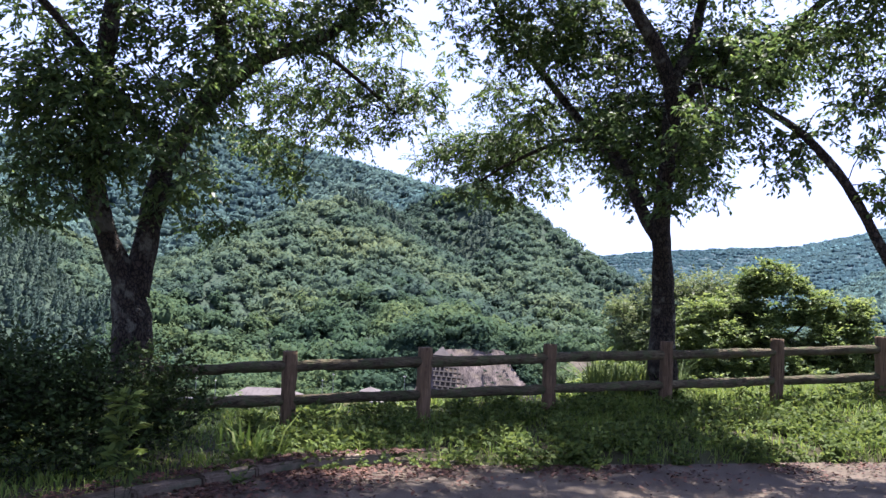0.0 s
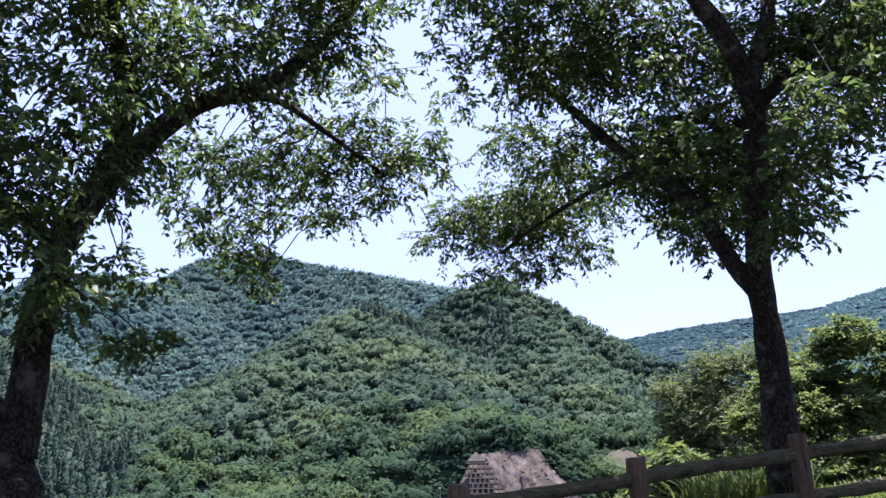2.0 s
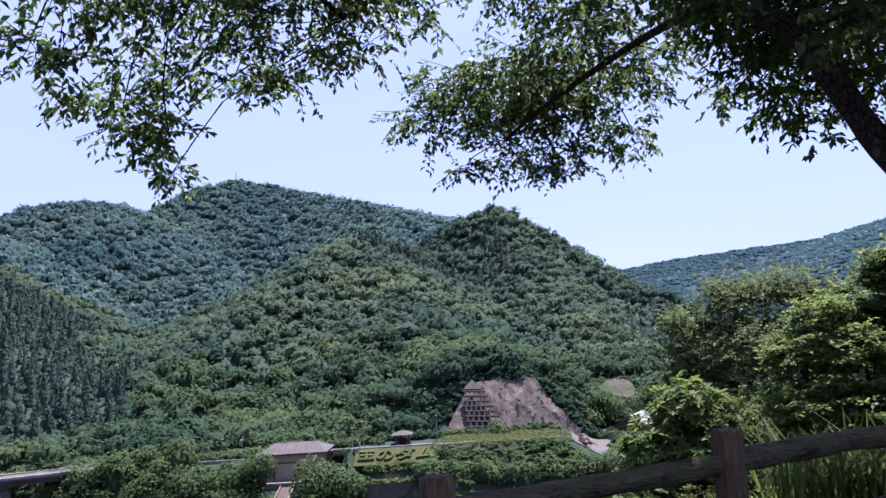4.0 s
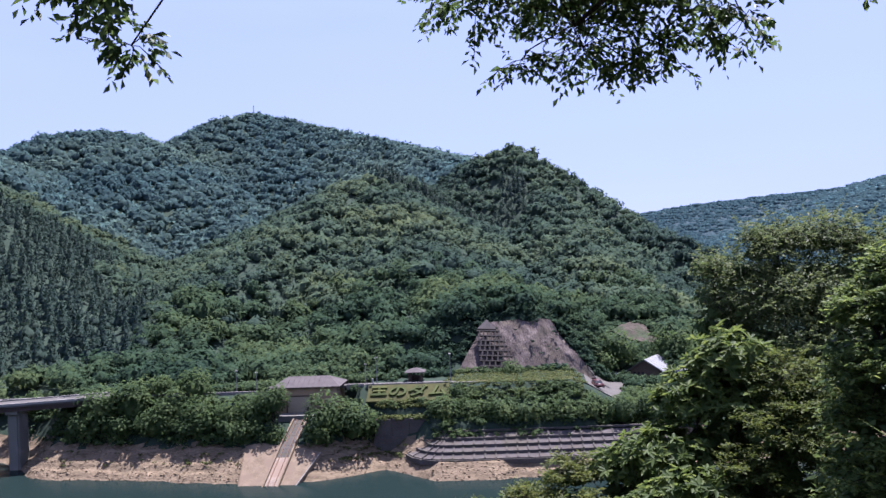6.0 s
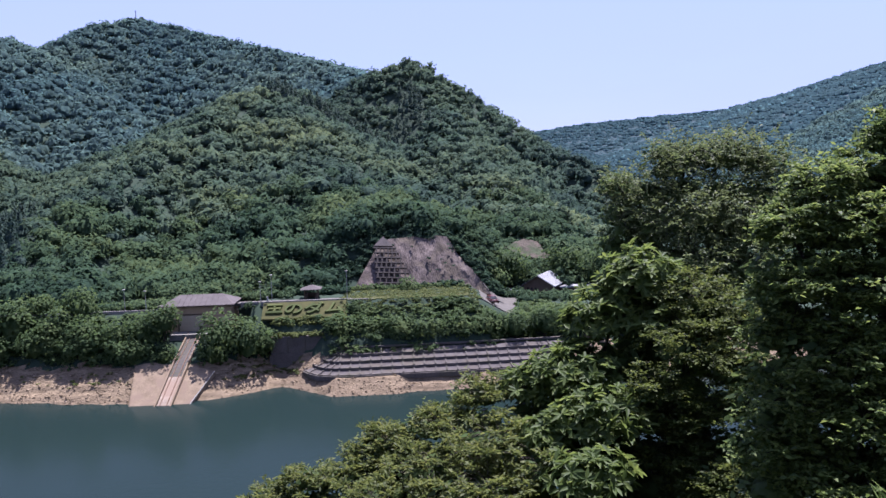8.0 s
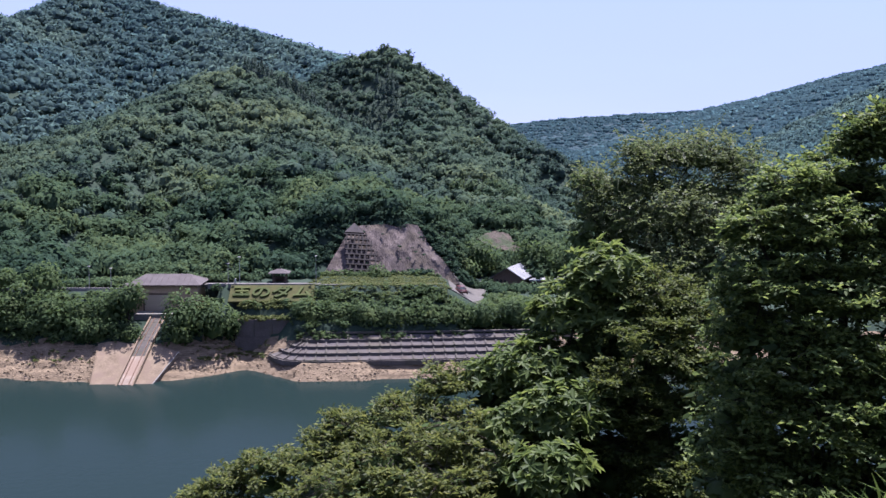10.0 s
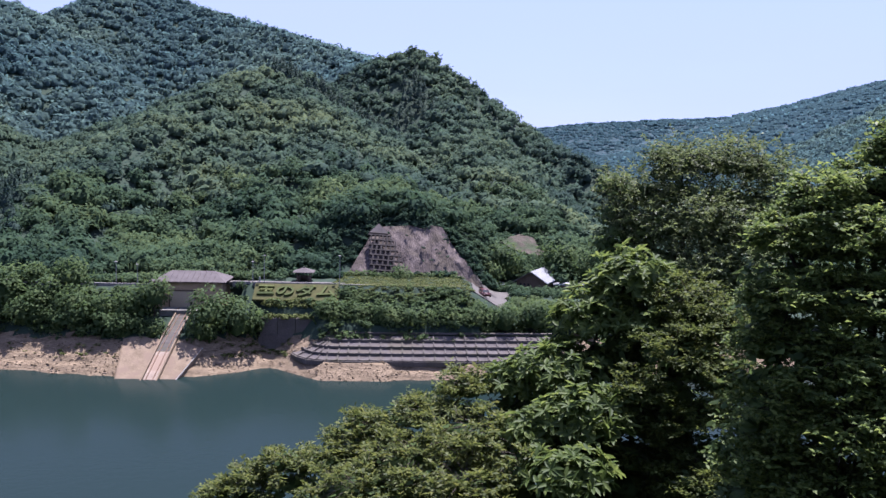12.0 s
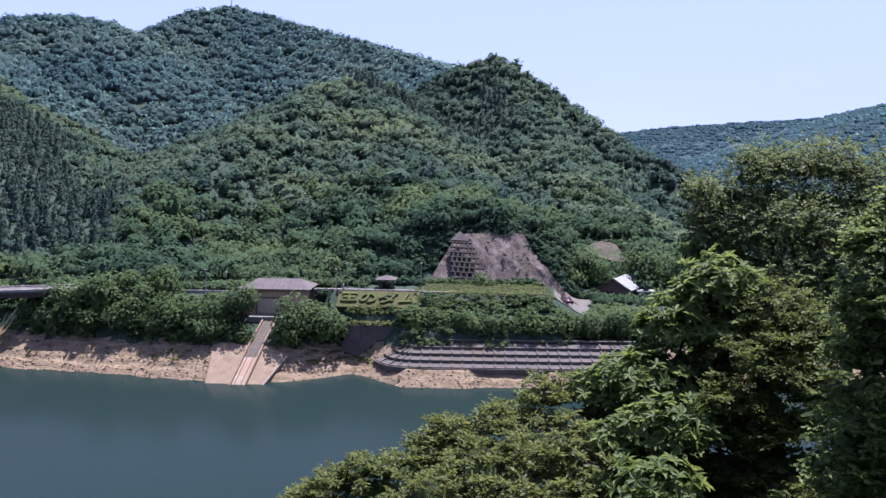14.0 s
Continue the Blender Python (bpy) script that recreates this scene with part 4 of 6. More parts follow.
LEAVES_B += [
    (3.42, 8.3, 3.11, 0.22, 0.29),
    (3.14, 8.88, 2.66, 0.21, 0.17),
    (3.26, 8.05, 3.39, 0.31, 0.17),
    (0.79, 11.67, 4.84, 0.40, 0.29),
    (1.56, 11.44, 4.84, 0.50, 0.39),
    (1.21, 11.33, 5.11, 0.45, 0.22),
    (1.83, 11.68, 4.1, 0.45, 0.34),
    (2.13, 10.94, 4.57, 0.42, 0.32),
    (2.65, 10.38, 4.34, 0.44, 0.35),
    (1.82, 14.07, 3.24, 0.35, 0.28),
    (3.14, 13.43, 3.55, 0.22, 0.17),
    (2.44, 13.27, 3.85, 0.51, 0.38),
    (3.02, 11.41, 3.97, 0.68, 0.42),
    (3.16, 11.85, 3.37, 0.55, 0.38),
    (3.35, 11.58, 2.83, 0.29, 0.24),
    (4.13, 11.03, 3.0, 0.28, 0.23),
    (3.94, 10.74, 3.6, 0.45, 0.35),
]
LEAVES_B += [
    (3.81, 11.47, 3.56, 0.43, 0.38),
    (3.63, 11.64, 3.15, 0.30, 0.30),
    (2.87, 12.28, 4.06, 0.52, 0.41),
    (1.95, 11.86, 5.23, 0.91, 0.50),
    (2.65, 11.2, 5.06, 0.87, 0.55),
    (3.74, 10.47, 4.66, 0.82, 0.53),
    (4.33, 10.13, 4.51, 0.66, 0.52),
    (4.72, 9.58, 4.44, 0.57, 0.43),
    (3.77, 10.15, 5.61, 1.27, 0.34),
    (1.86, 11.17, 6.02, 1.12, 0.36),
    (3.96, 9.57, 3.93, 0.47, 0.30),
    (4.23, 9.4, 3.27, 0.29, 0.29),
    (3.88, 9.98, 4.47, 0.50, 0.28),
]
LEAVES_C = [
    (4.94, 8.37, 3.6, 0.38, 0.51),
    (4.66, 8.52, 4.31, 0.58, 0.39),
    (4.54, 9.05, 3.25, 0.39, 0.30),
    (4.81, 7.89, 4.62, 0.74, 0.37),
    (5.4, 8.11, 3.72, 0.57, 0.57),
    (5.15, 8.2, 2.74, 0.31, 0.25),
]
MAGNOLIA = [
    (6.18, 29.91, -1.25, 1.01, 0.80),
    (5.33, 29.87, -2.36, 1.16, 0.94),
    (6.35, 29.28, -2.38, 0.99, 0.85),
    (4.39, 29.31, -3.56, 1.34, 0.78),
    (3.41, 29.84, -4.02, 1.01, 0.58),
    (4.54, 27.52, -4.18, 1.11, 0.78),
    (3.61, 27.74, -4.66, 0.92, 0.66),
    (3.92, 25.88, -4.92, 0.96, 0.54),
]
LAUREL = [
    (7.33, 29.07, -1.69, 1.12, 0.70),
    (8.07, 28.65, -2.31, 1.11, 0.83),
    (6.78, 28.10, -2.76, 1.28, 0.81),
    (7.77, 27.37, -3.25, 1.04, 0.72),
    (5.77, 27.48, -3.63, 0.85, 0.65),
    (6.95, 27.53, -4.24, 1.38, 0.72),
    (5.73, 27.34, -5.06, 1.11, 0.65),
    (7.15, 26.80, -5.33, 1.47, 0.70),
    (6.09, 28.02, -5.99, 1.29, 0.68),
    (7.39, 27.89, -6.30, 1.29, 0.68),
    (5.16, 28.05, -6.42, 1.22, 0.61),
    (8.39, 27.85, -5.93, 1.08, 0.81),
]
SHRUB = [
    (2.11, 29.92, -4.24, 1.01, 0.58),
    (0.83, 29.94, -5.04, 1.30, 0.61),
    (-0.46, 29.99, -5.50, 1.23, 0.55),
    (2.13, 28.24, -4.89, 1.48, 0.60),
    (0.67, 28.09, -5.48, 1.46, 0.60),
    (-1.13, 29.40, -5.86, 1.13, 0.46),
    (-2.28, 29.65, -6.22, 1.00, 0.46),
    (-3.40, 29.69, -6.64, 0.85, 0.40),
    (-0.61, 27.34, -5.85, 1.40, 0.51),
    (1.76, 26.60, -5.44, 1.49, 0.56),
    (-4.25, 29.73, -6.95, 0.71, 0.31),
    (3.02, 26.74, -5.10, 1.00, 0.56),
]
FAR_TREE = [
    (10.02, 37.86, 1.83, 1.43, 0.92),
    (8.69, 38.26, 0.67, 1.53, 1.22),
    (11.51, 37.86, 1.85, 1.66, 1.04),
    (10.26, 36.67, -0.17, 2.17, 1.38),
    (8.76, 37.66, -0.45, 1.20, 0.80),
    (12.62, 37.41, 1.68, 1.24, 1.04),
    (7.79, 38.5, 0.84, 0.71, 0.82),
    (9.5, 38.02, 2.11, 1.02, 0.61),
    (12.78, 36.77, 0.41, 1.22, 1.22),
    (11.36, 36.24, -0.49, 1.58, 1.18),
    (7.88, 37.9, -0.48, 0.70, 0.90),
    (9.95, 35.58, -1.7, 1.72, 1.05),
    (11.3, 35.03, -1.95, 1.72, 1.34),
    (9.14, 36.93, -1.51, 1.18, 0.89),
]
RIGHT_TREE = [
    (8.46, 22.50, 1.90, 0.53, 0.57),
    (9.12, 22.46, 1.96, 0.76, 0.67),
    (8.00, 22.46, 1.17, 0.86, 0.59),
    (7.05, 22.22, 1.05, 0.65, 0.47),
    (6.46, 22.00, 0.42, 0.69, 0.51),
    (7.38, 21.92, 0.35, 0.92, 0.65),
    (8.50, 22.05, 0.45, 0.93, 0.84),
    (6.57, 21.70, -0.47, 0.86, 0.55),
    (7.55, 21.41, -0.59, 0.98, 0.72),
    (8.75, 21.51, -0.68, 1.00, 0.91),
    (6.31, 21.83, -1.33, 0.74, 0.55),
    (6.93, 21.16, -1.45, 0.97, 0.62),
    (7.99, 21.05, -1.77, 0.97, 0.71),
    (6.24, 21.34, -2.22, 0.90, 0.54),
    (7.01, 20.66, -2.37, 1.11, 0.60),
    (8.12, 20.54, -2.68, 1.03, 0.77),
    (5.99, 21.07, -3.05, 0.88, 0.53),
    (6.75, 20.39, -3.24, 1.10, 0.51),
    (9.90, 22.30, 1.20, 0.80, 0.70),
    (10.80, 22.20, 1.00, 0.80, 0.70),
    (10.20, 21.80, 0.20, 0.90, 0.80),
    (11.20, 21.80, 0.00, 0.90, 0.80),
    (9.60, 21.40, -0.80, 1.00, 0.90),
    (10.80, 21.20, -1.00, 1.00, 0.90),
]
SAPLING = [
    (7.67, 20.52, -1.71, 0.43, 0.27),
    (7.49, 21.09, -2.19, 0.26, 0.14),
    (7.82, 20.54, -1.28, 0.29, 0.21),
]

LEAVES_A += [
    (-2.76, 7.05, 3.02, 0.34, 0.22),
    (-2.52, 7.47, 3.27, 0.36, 0.23),
    (-2.03, 7.31, 3.04, 0.35, 0.25),
    (-1.62, 7.14, 3.20, 0.29, 0.20),
    (-2.81, 7.54, 2.73, 0.39, 0.23),
    (-2.24, 7.38, 2.67, 0.41, 0.23),
    (-1.74, 7.22, 2.71, 0.32, 0.22),
    (-1.57, 7.63, 2.99, 0.26, 0.21),
    (-3.02, 7.43, 2.42, 0.31, 0.20),
    (-1.48, 7.30, 2.45, 0.22, 0.20),
    (-2.39, 7.10, 2.25, 0.29, 0.17),
]
LEAVES_B += [
    (3.11, 11.42, 3.55, 0.57, 0.38),
    (2.78, 11.82, 3.88, 0.47, 0.32),
    (3.68, 11.65, 4.12, 0.62, 0.43),
    (4.21, 11.49, 4.18, 0.54, 0.38),
    (3.29, 11.93, 3.12, 0.40, 0.32),
    (4.28, 11.78, 3.10, 0.39, 0.31),
    (4.10, 11.57, 3.61, 0.46, 0.39),
    (3.73, 11.98, 3.50, 0.48, 0.40),
    (2.99, 11.74, 4.35, 0.55, 0.35),
    (3.88, 11.57, 4.73, 0.62, 0.39),
    (3.21, 11.36, 4.89, 0.53, 0.34),
]
LEAVES_A += [
    (-0.94, 9.67, 5.34, 0.38, 0.24),
    (-0.46, 10.27, 5.36, 0.40, 0.23),
    (0.10, 10.06, 5.38, 0.39, 0.25),
    (-0.14, 9.90, 4.81, 0.33, 0.19),
    (-1.62, 10.24, 5.56, 0.35, 0.26),
    (-3.24, 9.88, 5.60, 0.34, 0.23),
    (-1.87, 9.88, 4.73, 0.33, 0.22),
]
LEAVES_B += [
    (0.75, 10.58, 5.47, 0.41, 0.27),
    (1.24, 11.13, 5.79, 0.44, 0.28),
    (1.31, 10.99, 5.19, 0.43, 0.25),
    (1.80, 10.76, 5.29, 0.48, 0.30),
    (0.68, 11.27, 5.24, 0.32, 0.22),
    (2.45, 11.11, 5.42, 0.50, 0.28),
    (1.94, 10.93, 4.83, 0.42, 0.27),
    (4.78, 11.61, 5.35, 0.51, 0.32),
    (5.01, 11.50, 4.67, 0.50, 0.31),
]

LEAVES_A += [
    (-1.66, 7.44, 4.45, 0.23, 0.16),
    (-1.74, 8.02, 4.37, 0.26, 0.17),
    (-2.30, 7.77, 4.17, 0.25, 0.16),
    (-1.88, 7.62, 3.81, 0.24, 0.16),
    (-2.45, 8.17, 3.70, 0.26, 0.17),
    (-1.83, 8.00, 3.54, 0.25, 0.17),
    (-1.42, 7.76, 3.67, 0.20, 0.16),
    (-2.71, 8.31, 3.27, 0.26, 0.17),
    (-1.47, 7.93, 4.52, 0.25, 0.17),
]

LEAVES_C += [
    (4.20, 8.48, 2.91, 0.23, 0.12),
    (4.60, 8.89, 3.34, 0.30, 0.18),
    (4.00, 8.69, 3.52, 0.35, 0.23),
    (3.81, 8.48, 3.88, 0.40, 0.26),
    (4.88, 8.95, 3.66, 0.30, 0.21),
    (5.17, 8.80, 3.23, 0.21, 0.26),
    (4.22, 8.55, 4.14, 0.46, 0.29),
    (4.98, 8.98, 4.34, 0.42, 0.33),
    (5.18, 8.83, 3.83, 0.24, 0.29),
    (3.61, 8.59, 4.13, 0.35, 0.23),
    (5.08, 8.52, 2.72, 0.14, 0.17),
]

# the upper crowns, mostly out of view, added to shade the path and verge
LEAVES_A += [(-3.4, 8.6, 6.3, 1.1, 0.5), (-2.0, 9.4, 6.7, 1.1, 0.5), (-0.8, 10.6, 6.7, 1.0, 0.45), (-1.4, 7.6, 6.2, 0.9, 0.45), (-3.0, 6.6, 5.6, 0.9, 0.45), (-0.2, 7.2, 6.5, 0.9, 0.4), (-1.6, 6.2, 6.3, 0.9, 0.4), (0.5, 8.3, 6.6, 0.8, 0.4), (-2.6, 5.2, 6.1, 0.9, 0.4), (0.3, 6.2, 6.8, 0.8, 0.35), (-1.1, 7.0, 5.9, 0.9, 0.7), (-2.2, 7.2, 6.6, 1.1, 0.7), (-1.9, 6.0, 6.9, 1.0, 0.6), (-0.4, 8.0, 6.2, 0.9, 0.6), (0.6, 7.4, 7.0, 0.9, 0.6)]
LEAVES_B += [(1.2, 8.6, 6.5, 1.0, 0.7), (0.4, 9.3, 7.0, 1.0, 0.7), (2.2, 8.8, 7.2, 1.0, 0.6), (1.6, 11.2, 7.0, 1.1, 0.5), (2.8, 9.6, 6.8, 1.1, 0.5), (4.2, 10.6, 6.9, 1.1, 0.5), (3.4, 12.2, 6.6, 1.1, 0.5)]
LEAVES_C += [(5.2, 8.4, 5.9, 1.1, 0.5), (6.3, 9.2, 5.6, 1.0, 0.5), (4.4, 7.4, 5.6, 0.9, 0.45)]


tree("cherry tree with forked dark trunk beside the log fence", CHERRY_A, LEAVES_A, M_CHERRY, 11, 680, 0.083, 0.52, 0.35, 0.26, 10)
tree("cherry tree with mottled trunk behind the log fence", CHERRY_B, LEAVES_B, M_CHERRY, 12, 680, 0.083, 0.52, 0.35, 0.26, 10)
tree("leaning cherry tree with slender trunk on the verge", CHERRY_C, LEAVES_C, M_CHERRY, 13, 680, 0.083, 0.52, 0.35, 0.26, 10)


def slope_tree(label, clusters, mat, seed, growth, density, leaf, width, droop, twig, per_twig, category="tree", bark=None):
    """A tree on the slope below: its stem rises from the ground under the crown."""
    cs = np.array(clusters)
    x, y = cs[:, 0].mean(), cs[:, 1].mean() + 0.5
    z0, z1 = float(land(x, y)), cs[:, 2].mean()
    limbs = [[(x, y, z0 + 0.1, 0.2), (x + 0.2, y, z0 * 0.6 + z1 * 0.4, 0.15), (x - 0.1, y - 0.1, z0 * 0.25 + z1 * 0.75, 0.1), (x, y, z1, 0.03)]]
    for c in clusters[::2]:
        limbs.append([(x + 0.1, y, max(z0 + 0.5, c[2] - 2.8), 0.05), ((x + c[0]) / 2, (y + c[1]) / 2 + 0.4, c[2] - 1.2, 0.035), (c[0], c[1], c[2], 0.025)])
    at = tree(label, limbs, clusters, mat, seed, density, leaf, width, droop, twig, per_twig, category=category, sides=7, thick=0.009, growth=growth, bark=bark)
    # the shaded leaves within and under the crown: filler, its darker colour deepening the shade
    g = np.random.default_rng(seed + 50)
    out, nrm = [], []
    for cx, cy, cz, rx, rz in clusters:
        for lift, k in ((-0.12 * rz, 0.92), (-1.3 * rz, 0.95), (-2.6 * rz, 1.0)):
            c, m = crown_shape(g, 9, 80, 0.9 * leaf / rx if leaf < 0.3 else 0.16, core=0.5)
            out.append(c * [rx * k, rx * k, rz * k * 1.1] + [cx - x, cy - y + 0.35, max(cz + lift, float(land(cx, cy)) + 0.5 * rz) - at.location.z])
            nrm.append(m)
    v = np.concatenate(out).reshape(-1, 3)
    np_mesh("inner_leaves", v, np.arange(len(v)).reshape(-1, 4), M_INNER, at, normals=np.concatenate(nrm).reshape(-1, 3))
    return at


slope_tree("large-leaved magnolia tree on the lake slope", MAGNOLIA, M_MAGNOLIA, 21, whorls, 165, 0.29, 0.36, 0.1, 0.3, 8)
slope_tree("bushy small-leaved tree on the lake slope", LAUREL, M_LAUREL, 27, tiers, 66, 0.12, 0.5, 0.05, 0.5, 9)
slope_tree("dense yellow-green shrubs on the lake slope", SHRUB, M_SHRUB, 22, tiers, 80, 0.155, 0.42, 0.0, 0.42, 7, "shrub", M_GREYBARK)
slope_tree("airy dark olive broadleaf tree on the lake slope", FAR_TREE, M_OLIVE, 23, sprays, 95, 0.14, 0.5, 0.12, 0.6, 12)
slope_tree("dark leafy tree with flat tiers on the lake slope", RIGHT_TREE, M_OAK, 24, tiers, 115, 0.115, 0.55, 0.06, 0.42, 8)
slope_tree("young tree with pale green leaves on the lake slope", SAPLING, M_MAGNOLIA, 25, tiers, 120, 0.13, 0.45, 0.1, 0.35, 8)

# undergrowth that covers the slope below the fence, leaf colour darkened for the shade there
g = np.random.default_rng(66)
px, py = g.uniform(-20, 45, 720), g.uniform(18, 58, 720)
ok = py > fence_y(np.clip(px, -12, 12)) + 4
px, py = px[ok], py[ok]
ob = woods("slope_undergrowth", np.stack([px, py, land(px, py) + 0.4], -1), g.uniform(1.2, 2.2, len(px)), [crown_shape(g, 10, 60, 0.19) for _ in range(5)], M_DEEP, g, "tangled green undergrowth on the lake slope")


# ---- log fence ----
def fence():
    xs = [-2.22, -0.82, 0.59, 2.01, 3.45, 4.91, 6.36, 7.8, 9.2]
    base = empty("fence", (0, 9.2, 0.05), "rustic brown log post-and-rail fence", "fence")
    g = random.Random(4)
    tops = []
    for x in xs:
        y = fence_y(x)
        z = 0.885 + 0.044 * x
        tops.append((x, y - 9.2, z - 0.05))
        bm = bmesh.new()
        r, h = 0.078, 1.05
        rows = [(x, y - 9.2, z - 0.05 - h, r), (x, y - 9.2, z - 0.05 - h * 0.5, r * 1.03), (x, y - 9.2, z - 0.075, r), (x, y - 9.2, z - 0.055, r * 0.96), (x, y - 9.2, z - 0.05, r * 0.82)]
        tube(bm, rows, 18, 0.2, g.random() * 9)
        part("post", bm, M_LOG, base, smooth=True)
    for (ax, ay, az), (bx, by, bz) in zip(tops, tops[1:]):
        for drop in (0.145, 0.5):
            bm = bmesh.new()
            q = [(ax + (bx - ax) * u, ay + (by - ay) * u, az + (bz - az) * u - drop + g.uniform(-0.008, 0.008), 0.055 * g.uniform(0.94, 1.08)) for u in (0, 0.25, 0.5, 0.75, 1)]
            tube(bm, q, 14, 0.3, g.random() * 9)
            part("rail", bm, M_RAIL, base, smooth=True)


fence()


# ---- far bank: materials ----
M_ROOF = surface("metal_roof", (0.055, 0.047, 0.047), (0.09, 0.078, 0.077), 0.6, 0.8, 0.1, 10)
M_WALL = surface("tan_render", (0.25, 0.175, 0.11), (0.34, 0.25, 0.165), 0.5, 0.85, 0.1, 10)
M_SHUTTER = surface("roller_shutter", (0.25, 0.2, 0.14), (0.34, 0.28, 0.2), 0.6, 0.6, 0.3, 10, stretch=(0.2, 0.2, 12))
M_DARK = surface("dark_glass", (0.012, 0.013, 0.015), (0.03, 0.03, 0.033), 1, 0.2, 0.0)
M_TIMBER = surface("brown_boards", (0.06, 0.042, 0.031), (0.115, 0.084, 0.064), 0.8, 0.8, 0.2, 10, stretch=(8, 8, 0.4))
M_PANEL = surface("pale_metal_roof", (0.15, 0.152, 0.16), (0.22, 0.222, 0.23), 0.5, 0.7, 0.05, 8)
M_STEEL = surface("grey_steel", (0.16, 0.16, 0.16), (0.26, 0.26, 0.25), 2, 0.5, 0.1, metal=0.4)
M_RUST = surface("rusty_rail", (0.09, 0.055, 0.038), (0.16, 0.1, 0.07), 3, 0.8, 0.3)
M_RED = surface("reddish_ramp_concrete", (0.15, 0.115, 0.09), (0.27, 0.215, 0.17), 0.6, 0.9, 0.3, 8, stain=(0.2, 0.145, 0.11))
M_APRON = surface("pale_apron_concrete", (0.11, 0.082, 0.055), (0.205, 0.156, 0.108), 0.6, 0.9, 0.3, 8, stain=(0.15, 0.11, 0.08))
M_LAWN = surface("mown_lawn", (0.036, 0.04, 0.015), (0.074, 0.07, 0.028), 0.8, 0.95, 0.5, 14)
M_HEDGE = leafy("clipped_hedge", [(0.04, 0.056, 0.014), (0.06, 0.076, 0.02), (0.09, 0.1, 0.028)], 0.7, 0.2, gloss=0.1)
M_PALE = surface("pale_concrete", (0.22, 0.215, 0.2), (0.36, 0.345, 0.32), 0.4, 0.9, 0.1, 10)
M_PATH = surface("park_paving", (0.06, 0.055, 0.05), (0.105, 0.096, 0.088), 0.4, 0.9, 0.1, 12)


# near-black beams: the lattice's shadow lines put into its colour
M_LATTICE_SHADE = surface("shadow_black_concrete", (0.022, 0.019, 0.018), (0.055, 0.048, 0.045), 0.4, 0.9, 0.3, 10)
M_CRIBFILL = surface("grey_lattice_fill", (0.05, 0.044, 0.043), (0.1, 0.088, 0.085), 0.5, 0.9, 0.4, 9, stain=(0.075, 0.064, 0.054))
M_CRIB = surface("dark_lattice_concrete", (0.05, 0.044, 0.04), (0.11, 0.097, 0.088), 0.4, 0.9, 0.3, 10, stain=(0.07, 0.065, 0.05))


def boathouse():
    at = empty("boathouse", (-37.9, 165, -25.8), "tan boathouse with a grey hipped metal roof", "building")
    w, d, h = 6.0, 7.0, 4.75
    bm = bmesh.new()
    box(bm, (-w, 0, -1.5), (w, d, h))
    part("wall", bm, M_WALL, at)
    bm = bmesh.new()
    solid(bm, [(-w - 0.65, -0.65, h - 0.22), (w + 0.65, -0.65, h - 0.22), (w + 0.65, d + 0.65, h - 0.22), (-w - 0.65, d + 0.65, h - 0.22)],
          [(-w - 0.65, -0.65, h + 0.02), (w + 0.65, -0.65, h + 0.02), (w + 0.65, d + 0.65, h + 0.02), (-w - 0.65, d + 0.65, h + 0.02)])
    part("fascia", bm, M_TIMBER, at)
    bm = bmesh.new()
    e = [bm.verts.new(q) for q in ((-w - 0.7, -0.7, h + 0.02), (w + 0.7, -0.7, h + 0.02), (w + 0.7, d + 0.7, h + 0.02), (-w - 0.7, d + 0.7, h + 0.02))]
    r = [bm.verts.new(q) for q in ((-w + 2.1, d / 2, h + 1.55), (w - 2.1, d / 2, h + 1.55))]
    for f in ((e[0], e[1], r[1], r[0]), (e[1], e[2], r[1]), (e[2], e[3], r[0], r[1]), (e[3], e[0], r[0])):
        bm.faces.new(f)
    bm.faces.new(e[::-1])
    roof = part("roof", bm, M_ROOF, at)
    for i in range(12):           # standing seams of the front slope
        x = -w + 0.6 + i * (2 * w - 1.2) / 11
        k = min(1.0, min(x + w + 0.7, w + 0.7 - x) / 2.8)
        bm = bmesh.new()
        y1, z1 = -0.7 + (d / 2 + 0.7) * k, h + 0.02 + 1.53 * k
        solid(bm, [(x - 0.04, -0.7, h + 0.03), (x + 0.04, -0.7, h + 0.03), (x + 0.04, y1, z1), (x - 0.04, y1, z1)], [(x - 0.04, -0.7, h + 0.09), (x + 0.04, -0.7, h + 0.09), (x + 0.04, y1, z1 + 0.06), (x - 0.04, y1, z1 + 0.06)])
        part("seam", bm, M_ROOF, roof)
    bm = bmesh.new()
    box(bm, (-3.35, -0.1, 0.1), (1.0, 0.05, 2.95))
    door = part("shutter", bm, M_SHUTTER, at, "closed tan roller shutter")
    for lo, hi in (((-3.6, -0.16, 0), (-3.35, 0.05, 3.15)), ((1.0, -0.16, 0), (1.25, 0.05, 3.15)), ((-3.6, -0.16, 2.95), (1.25, 0.05, 3.2))):
        bm = bmesh.new()
        box(bm, lo, hi)
        part("frame", bm, M_TIMBER, door)
    bm = bmesh.new()
    box(bm, (-5.3, -0.06, 2.5), (-4.5, 0.05, 3.2))
    part("window", bm, M_DARK, at)
    bm = bmesh.new()
    box(bm, (-4.4, -3.4, -1.2), (2.2, 0, 0.02), 0.05)
    part("platform", bm, M_DARKCON, at)


boathouse()


